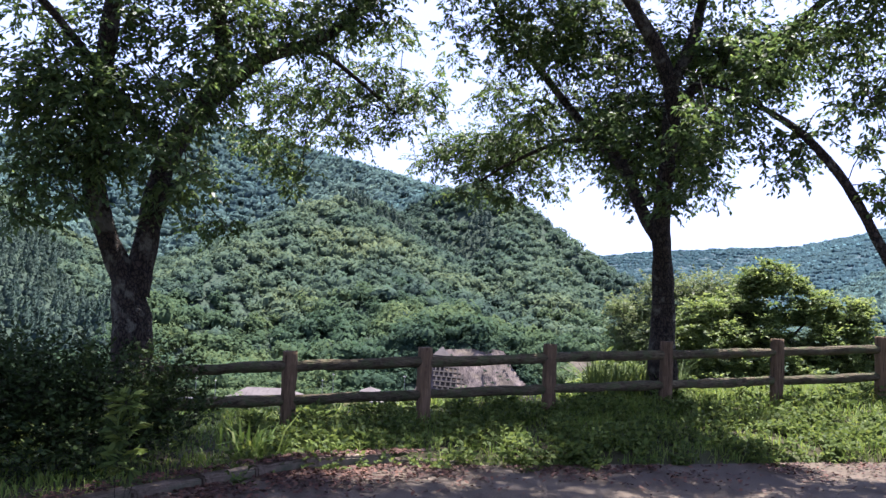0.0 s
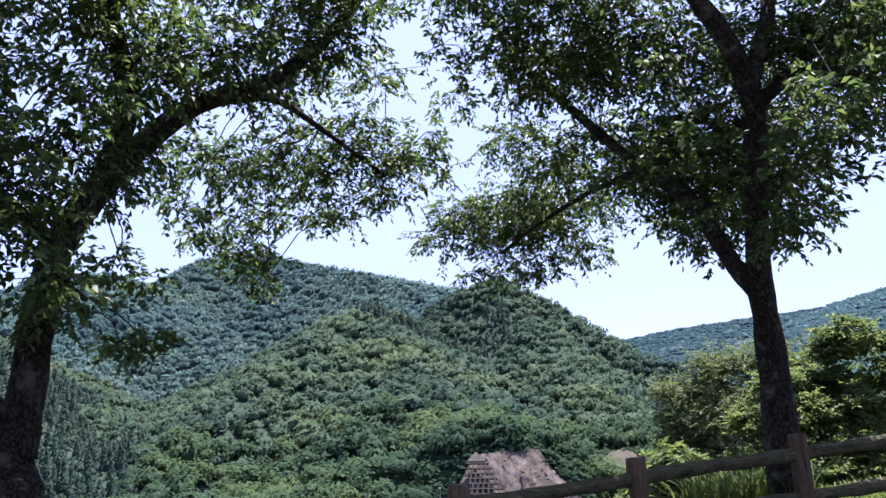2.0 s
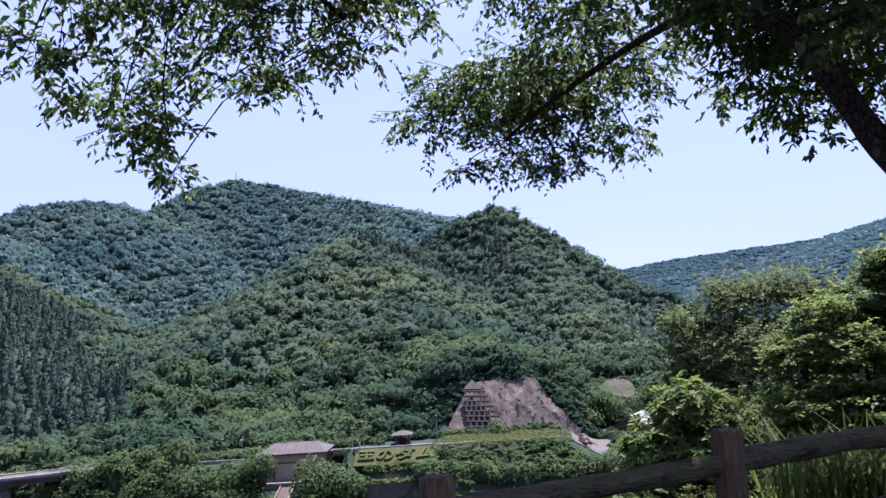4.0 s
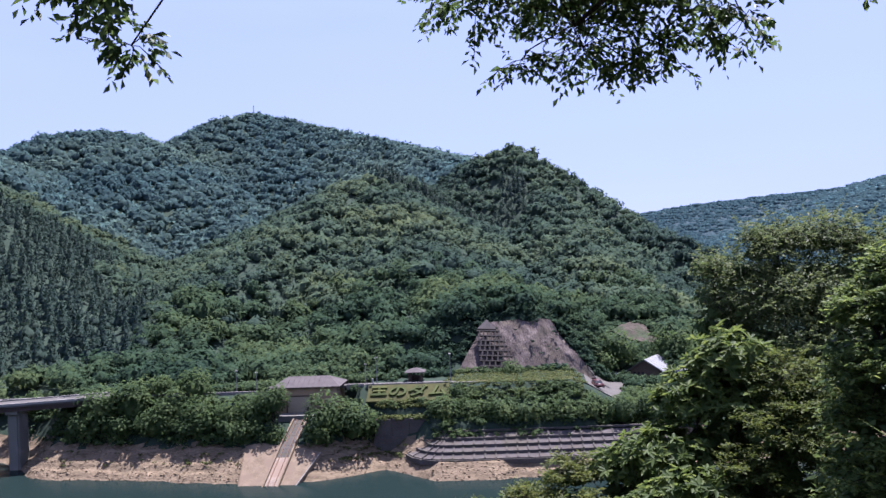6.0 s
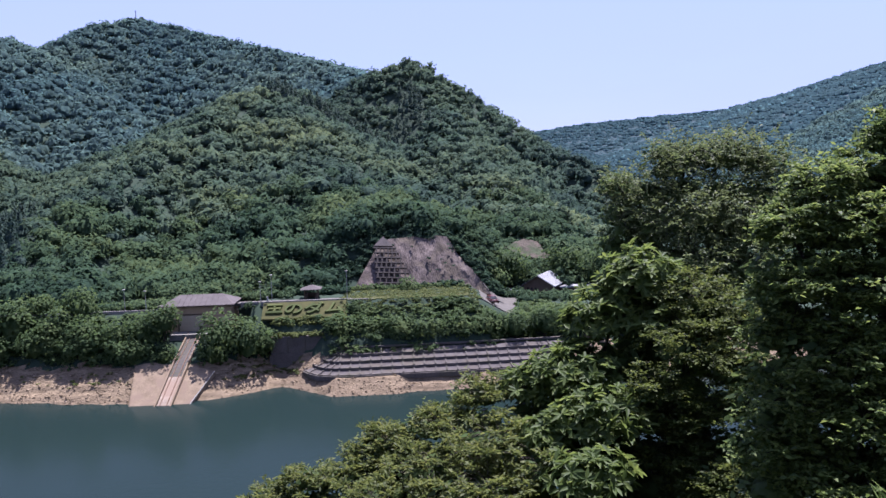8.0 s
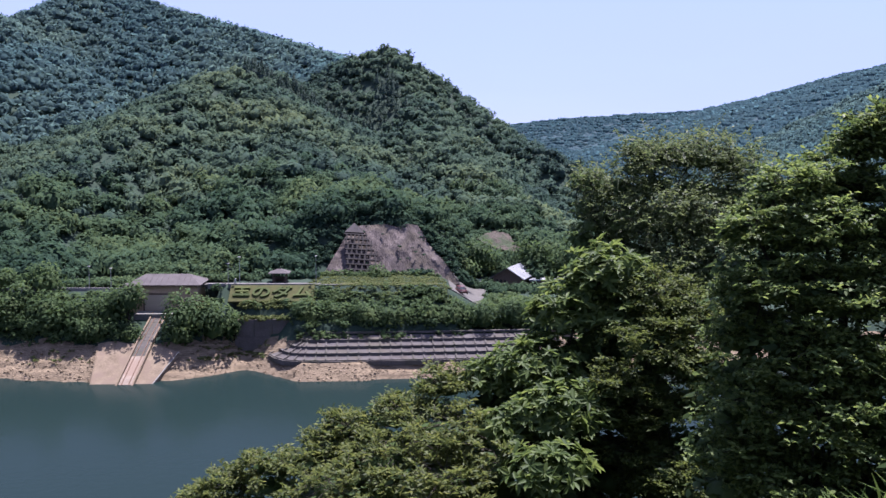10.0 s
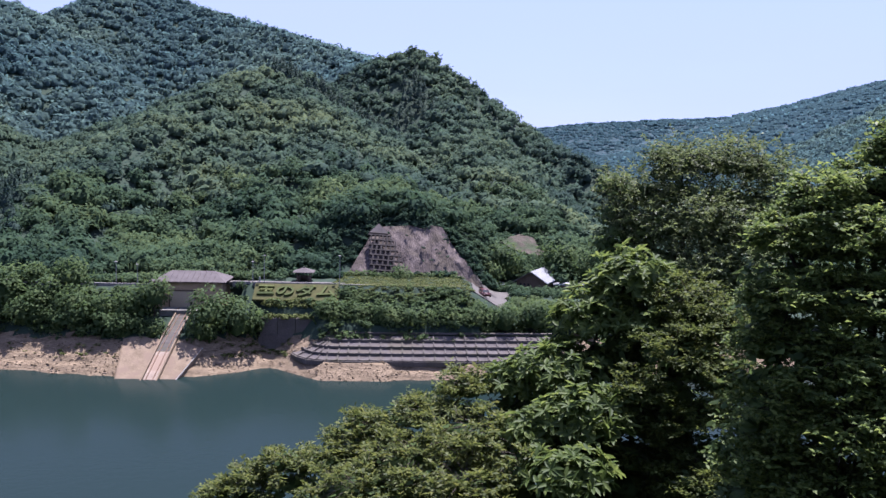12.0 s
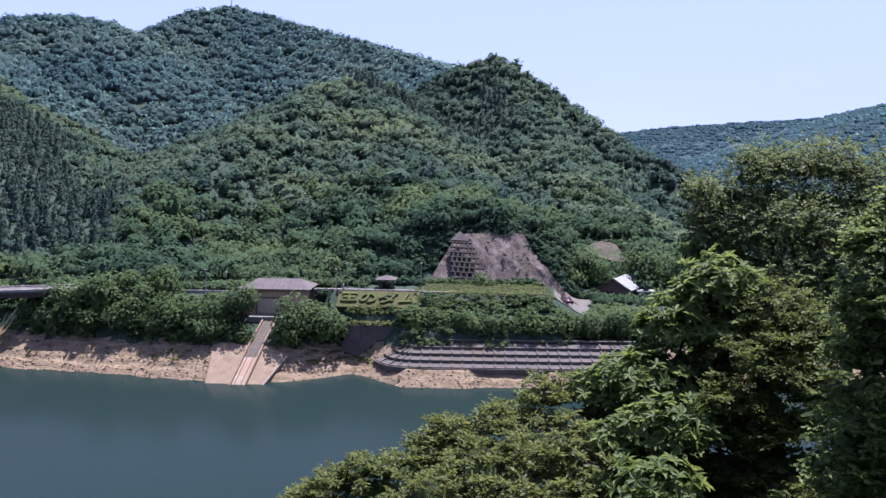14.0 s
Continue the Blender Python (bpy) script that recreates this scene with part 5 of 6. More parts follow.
def slipway():
    """Two beams with rails and steps between, and a paved apron at each side."""
    at = empty("slipway", (-39.7, 146, WATER), "concrete boat slipway with two rails running down to the water", "slipway")
    ys = np.array([-2.5, 9.0, 17.0])
    zs = np.array([-1.1, 5.0, 8.5])

    def strip(x0, x1, t0, t1, lift, mat, name, thick=0.5):
        bm = bmesh.new()
        rows = []
        for t in np.linspace(t0, t1, 8):
            y = ys[0] + t * (ys[2] - ys[0])
            z = np.interp(y, ys, zs) + lift
            sh = 1.7 * t
            rows.append([bm.verts.new((x + sh, y, z + o)) for x, o in ((x0, 0), (x1, 0), (x1, -thick), (x0, -thick))])
        for a, b in zip(rows, rows[1:]):
            for k in range(4):
                bm.faces.new((a[k], a[(k + 1) % 4], b[(k + 1) % 4], b[k]))
        bm.faces.new(rows[0])
        bm.faces.new(rows[-1][::-1])
        bmesh.ops.recalc_face_normals(bm, faces=bm.faces)
        return part(name, bm, mat, at)

    strip(-1.05, 1.05, 0, 0.42, 0.0, M_RED, "bed", 1.2)
    strip(-1.05, 1.05, 0.42, 1, 0.0, M_CRIB, "bed", 1.2)
    for x in (-1.25, 1.25):
        strip(x - 0.12, x + 0.12, 0, 1, 0.28, M_APRON, "kerb_beam", 1.3)
    for x in (-0.55, 0.55):
        strip(x - 0.06, x + 0.06, 0, 1, 0.12, M_RUST, "rail", 0.15)
    for i in range(13):
        t = 0.43 + i * 0.043
        strip(-1.0, 1.0, t, t + 0.012, 0.025, M_CRIBFILL, "sleeper", 0.1)
    # aprons follow the bank
    for (x0, x1, top0, top1) in ((-5.0, -1.45, 8.7, 8.9), (1.45, 6.0, 8.6, 6.9)):
        bm = bmesh.new()
        n = 8
        rows = []
        for i in range(n + 1):
            u = i / n
            row = []
            for j in range(5):
                v = j / 4
                xe = x1 - (2.6 * (1 - u) if x0 > 0 else 0)
                x = x0 + (xe - x0) * v + 1.0 * u - (2.6 * u * (1 - v) if x0 < 0 else 0)
                y = -2.5 + (top0 + (top1 - top0) * v + 2.5) * u
                gz = float(land(x - 39.7, y + 146)) - WATER
                row.append(bm.verts.new((x, y, max(gz, np.interp(y, ys, zs) - 0.45) + 0.22)))
            rows.append(row)
        for a, b in zip(rows, rows[1:]):
            for k in range(4):
                bm.faces.new((a[k], a[k + 1], b[k + 1], b[k]))
        geo = bmesh.ops.extrude_face_region(bm, geom=bm.faces[:])
        bmesh.ops.translate(bm, vec=(0, 0, -0.8), verts=[q for q in geo["geom"] if isinstance(q, bmesh.types.BMVert)])
        bmesh.ops.recalc_face_normals(bm, faces=bm.faces)
        part("apron", bm, M_APRON, at)
        bm = bmesh.new()
        k = 0 if x0 < 0 else 4
        edge = x0 if x0 < 0 else x1
        pts = []
        for i in range(n + 1):
            u = i / n
            x = (x0 - 2.6 * u if x0 < 0 else x1 - 2.6 * (1 - u)) + 1.0 * u
            y = -2.5 + ((top0 if x0 < 0 else top1) + 2.5) * u
            gz = float(land(x - 39.7, y + 146)) - WATER
            pts.append((x, y, max(gz, np.interp(y, ys, zs) - 0.45) + 0.24, 0.1))
        tube(bm, pts, 4)
        part("edge_kerb", bm, M_APRON if x0 < 0 else M_CONCRETE, at)


slipway()


def gazebo():
    at = empty("gazebo", (-17.9, 172, -21.5), "small park gazebo with a hipped roof", "gazebo")
    for x in (-1.2, 1.2):
        for y in (-1.2, 1.2):
            bm = bmesh.new()
            box(bm, (x - 0.09, y - 0.09, 0), (x + 0.09, y + 0.09, 1.75))
            part("post", bm, M_TIMBER, at)
    bm = bmesh.new()
    a = [(-1.95, -1.95, 1.7), (1.95, -1.95, 1.7), (1.95, 1.95, 1.7), (-1.95, 1.95, 1.7)]
    solid(bm, a, [(-1.95, -1.95, 1.82), (1.95, -1.95, 1.82), (1.95, 1.95, 1.82), (-1.95, 1.95, 1.82)])
    solid(bm, [(-1.9, -1.9, 1.825), (1.9, -1.9, 1.825), (1.9, 1.9, 1.825), (-1.9, 1.9, 1.825)], [(-0.18, -0.18, 2.5), (0.18, -0.18, 2.5), (0.18, 0.18, 2.5), (-0.18, 0.18, 2.5)])
    part("roof", bm, M_ROOF, at)
    bm = bmesh.new()
    box(bm, (-0.18, -0.18, 2.5), (0.18, 0.18, 2.64), 0.03)
    part("finial", bm, M_ROOF, at)
    for lo, hi in (((-1.15, 0.9, 0), (1.15, 1.15, 0.85)), ((-1.15, -1.1, 0.0), (-0.8, 0.9, 0.8)), ((0.8, -1.1, 0), (1.15, 0.9, 0.8))):
        bm = bmesh.new()
        box(bm, lo, hi, 0.02)
        part("bench", bm, M_TIMBER, at)


gazebo()


def lamp_post(x, y, z0, z1, arm):
    at = empty("lamp_post", (x, y, z0), "slim grey steel lamp post by the park road", "lamp post", "lamp posts of the park")
    bm = bmesh.new()
    tube(bm, [(0, 0, 0, 0.09), (0, 0, (z1 - z0) / 2, 0.065), (0, 0, z1 - z0, 0.05)], 8)
    part("pole", bm, M_STEEL, at)
    bm = bmesh.new()
    box(bm, (-0.25, -0.12 - arm, z1 - z0), (0.25, 0.12, z1 - z0 + 0.18), 0.04)
    part("lamp_head", bm, M_PALE, at)


for row in ((-27.0, 168.5, -21.5, -17.7, 0.2), (-24.9, 168.5, -21.5, -16.5, 0.2), (-10.9, 168.5, -21.5, -16.3, 0.2), (-52.5, 170, -22.4, -18.4, 0.2), (-48.6, 170, -22.4, -18.8, 0.2)):
    lamp_post(*row)
at = empty("bollard", (-25.6, 167.8, -21.5), "short white marker post by the park road", "post")
bm = bmesh.new()
tube(bm, [(0, 0, 0, 0.16), (0, 0, 1.0, 0.16), (0, 0, 1.2, 0.12)], 10)
part("shaft", bm, M_PALE, at)

# park road, parapet and lawn with clipped letters
bm = bmesh.new()
box(bm, (-46, 168, -21.9), (-10, 170.2, -21.44))
solid(bm, [(-120, 168, -22.8), (-47, 168, -22.8), (-47, 170.2, -22.8), (-120, 170.2, -22.8)], [(-120, 168, -22.34), (-47, 168, -22.34), (-47, 170.2, -22.34), (-120, 170.2, -22.34)])
tagged(part("pavement", bm, M_PATH), "pale paved road along the far bank", "road", kind="structure")
at = empty("parapet", (-20, 167.35, -21.5), "low pale concrete parapet along the park road", "wall")
for x0, x1, top in ((-98, -46.0, -0.4), (-30.5, -27.2, 0.35), (-26.8, -11.3, 0.3), (-11.0, -6.0, 0.15)):
    bm = bmesh.new()
    box(bm, (x0 + 20, -0.2, top - 1.05), (x1 + 20, 0.2, top), 0.04)
    part("panel", bm, M_DARKCON, at)

bm = bmesh.new()
box(bm, (-9.97, 167.6, -22.2), (12, 171, -21.46), 0.1)
tagged(part("grass_strip", bm, M_LAWN), "yellow-green mown grass along the park", "grass", kind="structure")
at = empty("lawn", (-18.6, 165, -22.7), "sloping yellow-green lawn with letters cut from clipped hedge", "lawn")
SLOPE = math.atan(0.62)
flat = Matrix.Rotation(SLOPE, 4, "X")
bm = bmesh.new()
box(bm, (-7.6, -2.35, -0.3), (7.6, 2.3, 0.14), 0.05)
bmesh.ops.transform(bm, matrix=flat, verts=bm.verts)
part("turf", bm, M_LAWN, at)


def bushy(bm, seed, size):
    """Roughens a clipped hedge."""
    g = random.Random(seed)
    for q in bm.verts:
        q.co += Vector((g.uniform(-size, size), g.uniform(-size, size), g.uniform(-size, size) * 0.7))


def hedge_bars(name, rows, x):
    bm = bmesh.new()
    for a, b, c, d in rows:
        box(bm, (x + a, b, 0.12), (x + c, d, 0.5), 0.06)
    bushy(bm, 3, 0.05)
    bmesh.ops.transform(bm, matrix=flat, verts=bm.verts)
    part(name, bm, M_HEDGE, at)


hedge_bars("hedge_letter", [(-1.4, 0.95, 1.4, 1.45), (-1.2, 0.0, 1.2, 0.5), (-1.5, -1.05, 1.5, -0.5), (-0.25, 0.5, 0.25, 0.95), (-0.25, -0.5, 0.25, 0.0), (0.75, -0.45, 1.15, -0.05)], -5.4)
for k, ch in enumerate("のダム"):
    cu = bpy.data.curves.new("letter", "FONT")
    cu.body, cu.size, cu.extrude, cu.align_x, cu.offset = ch, 3.4, 0.2, "CENTER", 0.06
    ob = new("letter", cu)
    bpy.context.view_layer.update()
    me = bpy.data.meshes.new_from_object(ob.evaluated_get(bpy.context.evaluated_depsgraph_get()))
    bpy.data.objects.remove(ob)
    bm = bmesh.new()
    bm.from_mesh(me)
    bmesh.ops.transform(bm, matrix=flat @ Matrix.Translation((-1.9 + 3.7 * k, -1.15, 0.3)) @ Matrix.Diagonal((1.1, 0.95, 1, 1)), verts=bm.verts)
    part("hedge_letter", bm, M_HEDGE, at)

# concrete retaining wall under the lawn
at = empty("retaining_wall", (-19.5, 159.3, -31.4), "stained grey concrete retaining wall", "wall")
for i in range(3):
    bm = bmesh.new()
    box(bm, (-4.7 + i * 3.14, 0, 0), (-4.7 + i * 3.14 + 3.1, 2.0, 4.9 + 0.03 * i), 0.05)
    part("panel", bm, M_CRIB, at)
bm = bmesh.new()
box(bm, (-4.9, -0.25, -0.6), (4.9, 0.0, 1.9), 0.05)
part("footing", bm, M_CRIB, at)


def terrace():
    """A concrete lattice in four tiers that steps back up the bank."""
    at = empty("crib_wall", (0, 150, -32), "tiered grey concrete lattice revetment above the bare bank", "wall")
    plan = [(-18.2, 5.6), (-17.0, 3.2), (-15.2, 1.2), (-12.6, 0.2), (-9, 0), (2, 0.3), (14, 0.8), (28, 1.6)]
    pts = []
    for (ax, ay), (bx, by) in zip(plan, plan[1:]):
        k = max(2, int(math.hypot(bx - ax, by - ay) / 0.9))
        pts += [(ax + (bx - ax) * i / k, ay + (by - ay) * i / k) for i in range(k)]
    pts.append(plan[-1])

    def line(back, z0, z1, depth, mat, name, rise=0.0):
        bm = bmesh.new()
        rows = []
        for i, (x, y) in enumerate(pts):
            x0, y0 = pts[max(i - 1, 0)]
            x1, y1 = pts[min(i + 1, len(pts) - 1)]
            n = Vector((-(y1 - y0), x1 - x0, 0)).normalized()
            a, b = Vector((x, y, 0)) + n * back, Vector((x, y, 0)) + n * (back + depth)
            rows.append([bm.verts.new((*a.xy, z0)), bm.verts.new((*a.xy, z1)), bm.verts.new((*b.xy, z1 + rise)), bm.verts.new((*b.xy, z0))])
        for a, b in zip(rows, rows[1:]):
            for k in range(4):
                bm.faces.new((a[k], b[k], b[(k + 1) % 4], a[(k + 1) % 4]))
        bm.faces.new(rows[0][::-1])
        bm.faces.new(rows[-1])
        bmesh.ops.recalc_face_normals(bm, faces=bm.faces)
        part(name, bm, mat, at)

    for tier in range(4):
        back, z = 0.25 + tier * 1.5, 0.2 + tier * 0.85
        line(back + 0.12, z - 0.8, z, 1.36, M_CRIBFILL, "fill", 0.5)
        line(back - 0.1, z - 0.3, z + 0.1, 0.4, M_CRIB, "beam")
        for i, (x, y) in enumerate(pts):
            if i % 2:
                continue
            x0, y0 = pts[max(i - 1, 0)]
            x1, y1 = pts[min(i + 1, len(pts) - 1)]
            n = Vector((-(y1 - y0), x1 - x0, 0)).normalized()
            a, b = Vector((x, y, z + 0.1)) + n * (back + 0.02), Vector((x, y, z + 0.52)) + n * (back + 1.35)
            t = Vector((n.y, -n.x, 0)) * 0.09
            bm = bmesh.new()
            lift = Vector((0, 0, 0.13))
            solid(bm, [a - t, a + t, b + t, b - t], [a - t + lift, a + t + lift, b + t + lift, b - t + lift])
            bmesh.ops.recalc_face_normals(bm, faces=bm.faces)
            part("rib", bm, M_CRIB, at)
    line(6.3, 3.5, 3.8, 0.5, M_CRIB, "beam")
    line(-0.1, -0.7, 0.12, 0.45, M_CRIB, "footing")


terrace()


def cut_lattice():
    """Concrete beams over the lower corner of the cut slope."""
    at = empty("slope_lattice", (-4, 181.5, -22.8), "concrete lattice beams on the cut rock slope, darkened like shadow lines", "revetment")

    def on(u, v):       # u across, v up the face
        y = 181.3 + v
        return Vector((u + 4, y - 181.5 - 0.25, -22.6 + (y - 181 - 0.05 * u) * 1.1 + 22.3 + 0.5))

    for i in range(9):
        v = 0.3 + i * 0.86
        k = v / 8
        x0, x1 = -5.6 - 0.9 * k, 2.6 - 4.7 * k
        bm = bmesh.new()
        a, b, c, d = on(x0, v), on(x1, v), on(x1, v + 0.2), on(x0, v + 0.2)
        o = Vector((0, -0.35, 0.3))
        solid(bm, [a, b, c, d], [a + o, b + o, c + o, d + o])
        bmesh.ops.recalc_face_normals(bm, faces=bm.faces)
        part("beam", bm, M_LATTICE_SHADE, at)
        for j in range(7):
            x = x0 + (x1 - x0) * (j + (0.5 if i % 2 else 0.15)) / 6.4
            if x > x1 or i == 8:
                continue
            bm = bmesh.new()
            a, b, c, d = on(x, v), on(x + 0.3, v), on(x + 0.3, v + 0.86), on(x, v + 0.86)
            o = Vector((0, -0.32, 0.28))
            solid(bm, [a, b, c, d], [a + o, b + o, c + o, d + o])
            bmesh.ops.recalc_face_normals(bm, faces=bm.faces)
            part("stub", bm, M_LATTICE_SHADE, at)
    bm = bmesh.new()
    a, b, c = on(-6.3, 7.6), on(-2.3, 7.6), on(-4.3, 9.3)
    o = Vector((0, -0.3, 0.28))
    solid(bm, [a, b, c], [a + o, b + o, c + o])
    bmesh.ops.recalc_face_normals(bm, faces=bm.faces)
    part("cap", bm, M_CRIBFILL, at)


cut_lattice()


def shed():
    at = empty("shed", (29.3, 195, -27.2), "brown timber building with a gabled metal roof, sunlit pale on one slope", "building", turn=-25)
    w, d, h, g = 3.3, 9.5, 3.3, 5.3
    bm = bmesh.new()
    solid(bm, [(-w, 0, 0), (w, 0, 0), (w, 0, h), (0, 0, g), (-w, 0, h)][::-1], [(-w, d, 0), (w, d, 0), (w, d, h), (0, d, g), (-w, d, h)][::-1])
    bmesh.ops.recalc_face_normals(bm, faces=bm.faces)
    part("wall", bm, M_TIMBER, at)
    for s in (-1, 1):
        bm = bmesh.new()
        e, z = w + 0.6, h - 0.36
        lo = [(0, -0.6, g), (s * e, -0.6, z), (s * e, d + 0.4, z), (0, d + 0.4, g)]
        solid(bm, lo, [(x, y, q + 0.2) for x, y, q in lo])
        bmesh.ops.recalc_face_normals(bm, faces=bm.faces)
        # right slope paler than the left: the sun on it is put into the colour
        roof = part("roof", bm, M_PANEL if s > 0 else M_ROOF, at)
        if s > 0:
            for i in range(7):
                y = -0.3 + i * 1.5
                bm = bmesh.new()
                lo = [(0.1, y, g + 0.14), (s * e, y, z + 0.2), (s * e, y + 0.07, z + 0.2), (0.1, y + 0.07, g + 0.14)]
                solid(bm, lo, [(a, b, q + 0.07) for a, b, q in lo])
                bmesh.ops.recalc_face_normals(bm, faces=bm.faces)
                part("seam", bm, M_STEEL, roof)
    for x in (-2.4, -1.5, -0.6):
        bm = bmesh.new()
        box(bm, (x - 0.22, -0.08, 2.2), (x + 0.22, 0.05, 2.75))
        part("window", bm, M_DARK, at)


shed()
for x0, x1, y, z, h, label, lean in ((34.4, 42.0, 197, -27.3, 2.6, "low outbuilding with a pale flat roof", 0), (19.5, 25.0, 197, -27, 2.6, "low outbuilding with a pale sloping roof", -1.0)):
    at = empty("outbuilding", ((x0 + x1) / 2, y, z), label, "building")
    hw = (x1 - x0) / 2
    bm = bmesh.new()
    box(bm, (-hw + 0.3, 0, 0), (hw - 0.3, 4, h - 0.25 - abs(lean)))
    part("wall", bm, M_TIMBER, at)
    bm = bmesh.new()
    lo = [(-hw, -0.5, h - 0.2), (hw, -0.5, h - 0.2 + lean), (hw, 4.5, h - 0.2 + lean), (-hw, 4.5, h - 0.2)]
    solid(bm, lo, [(a, b, c + 0.3) for a, b, c in lo])
    bmesh.ops.recalc_face_normals(bm, faces=bm.faces)
    part("roof", bm, M_PANEL, at)
# the forecourt follows the ground down to the lake side
bm = bmesh.new()
rows = []
for i in range(13):
    v = i / 12
    x0, x1, y = 14.2 + 1.3 * v, 20.0 + 4.0 * v, 167.6 + 23.4 * v
    rows.append([bm.verts.new((x0 + (x1 - x0) * j / 6, y, float(land(x0 + (x1 - x0) * j / 6, y)) + 0.2)) for j in range(7)])
for a, b in zip(rows, rows[1:]):
    for j in range(6):
        bm.faces.new((a[j], a[j + 1], b[j + 1], b[j]))
r = bmesh.ops.extrude_face_region(bm, geom=bm.faces[:])
bmesh.ops.translate(bm, vec=(0, 0, -0.6), verts=[q for q in r["geom"] if isinstance(q, bmesh.types.BMVert)])
bmesh.ops.recalc_face_normals(bm, faces=bm.faces)
tagged(part("forecourt", bm, M_PATH), "pale paved forecourt by the timber building", "pavement", kind="structure")


def car(x, y):
    """A small hatchback: lower body, tapered cabin with glass, lamps and wheels."""
    at = empty("car", (x, y, float(land(x, y)) + 0.2), "small dark red parked car on the forecourt", "car", turn=12)
    paint = surface("car_paint", (0.05, 0.012, 0.012), (0.07, 0.02, 0.018), 3, 0.3, 0.0)
    bm = bmesh.new()
    box(bm, (-0.82, -1.8, 0.28), (0.82, 1.8, 0.86), 0.14)
    body = part("body", bm, paint, at, smooth=True)
    bm = bmesh.new()
    solid(bm, [(-0.76, -0.95, 0.84), (0.76, -0.95, 0.84), (0.76, 1.7, 0.84), (-0.76, 1.7, 0.84)], [(-0.6, -0.35, 1.44), (0.6, -0.35, 1.44), (0.6, 1.4, 1.44), (-0.6, 1.4, 1.44)])
    bmesh.ops.recalc_face_normals(bm, faces=bm.faces)
    bmesh.ops.bevel(bm, geom=bm.edges[:], offset=0.07, segments=2, affect="EDGES")
    cabin = part("cabin", bm, paint, at, smooth=True)
    bm = bmesh.new()
    solid(bm, [(-0.62, -0.9, 0.93), (0.62, -0.9, 0.93), (0.62, -0.84, 0.93), (-0.62, -0.84, 0.93)], [(-0.5, -0.44, 1.36), (0.5, -0.44, 1.36), (0.5, -0.38, 1.36), (-0.5, -0.38, 1.36)])
    part("windscreen", bm, M_DARK, cabin)
    for side in (-1, 1):
        bm = bmesh.new()
        solid(bm, [(side * 0.72, -0.6, 0.92), (side * 0.76, -0.6, 0.92), (side * 0.76, 1.4, 0.92), (side * 0.72, 1.4, 0.92)], [(side * 0.6, -0.25, 1.36), (side * 0.64, -0.25, 1.36), (side * 0.64, 1.25, 1.36), (side * 0.6, 1.25, 1.36)])
        bmesh.ops.recalc_face_normals(bm, faces=bm.faces)
        part("side_window", bm, M_DARK, cabin)
        bm = bmesh.new()
        box(bm, (side * 0.56 - 0.16, -1.83, 0.6), (side * 0.56 + 0.16, -1.76, 0.74), 0.03)
        part("headlight", bm, M_PALE, body)
        for q in (-1.15, 1.15):
            bm = bmesh.new()
            bmesh.ops.create_cone(bm, cap_ends=True, segments=14, radius1=0.31, radius2=0.31, depth=0.2, matrix=Matrix.Translation((side * 0.76, q, 0.31)) @ Matrix.Rotation(math.pi / 2, 4, "Y"))
            bmesh.ops.bevel(bm, geom=[e for e in bm.edges if len(e.link_faces) == 2 and e.calc_face_angle(0) > 1], offset=0.04, segments=2, affect="EDGES")
            part("wheel", bm, M_DARK, at)


car(16.6, 170.6)


at_x, at_y, at_z = bearing([(-16.3, 9.85, 758)])[0]
at_z = float(land(at_x, at_y))
at = empty("mast", (at_x, at_y, at_z), "slim grey steel mast on the highest ridge", "mast")
bm = bmesh.new()
tube(bm, [(0, 0, -0.5, 0.5), (0, 0, 5, 0.4), (0, 0, 10.4, 0.25)], 8)
part("pole", bm, M_STEEL, at)
bm = bmesh.new()
box(bm, (-0.6, -0.1, 9.4), (0.6, 0.1, 9.6), 0.04)
part("cross_arm", bm, M_STEEL, at)


M_GIRDER = surface("brown_painted_steel", (0.035, 0.02, 0.017), (0.065, 0.036, 0.03), 0.5, 0.6, 0.1, 8)


def bridge():
    at = empty("bridge", (-90, 160.4, -21.87), "concrete road bridge on a tall pier over the inlet", "bridge")
    a, b = Vector((-70.8, -24.4, -0.2)), Vector((24, 8.4, 0.1))
    n = Vector((-(b - a).y, (b - a).x, 0)).normalized()
    for name, o0, o1, z0, z1, mat in (("deck", 0, 6, -0.6, -0.15, M_PATH), ("girder", 0.7, 1.5, -1.5, -0.6, M_GIRDER), ("girder", 4.5, 5.3, -1.5, -0.6, M_GIRDER), ("parapet", -0.05, 0.25, -0.3, 0.12, M_CONCRETE), ("parapet", 5.75, 6.05, -0.3, 0.12, M_CONCRETE)):
        bm = bmesh.new()
        lo = [a + n * o0, b + n * o0, b + n * o1, a + n * o1]
        solid(bm, [q + Vector((0, 0, z0)) for q in lo], [q + Vector((0, 0, z1)) for q in lo])
        part(name, bm, mat, at)
    for x in (-2.4, -36.0):
        bm = bmesh.new()
        y = 0.2 + x * 0.346
        box(bm, (x - 1.1, y + 1.2, -26), (x + 1.1, y + 4.8, -2.0), 0.3)
        pier = part("pier", bm, M_CONCRETE, at)
        bm = bmesh.new()
        box(bm, (x - 1.2, y + 0.7, -2.1), (x + 1.2, y + 5.4, -1.5), 0.1)
        part("cap", bm, M_CONCRETE, pier)


bridge()

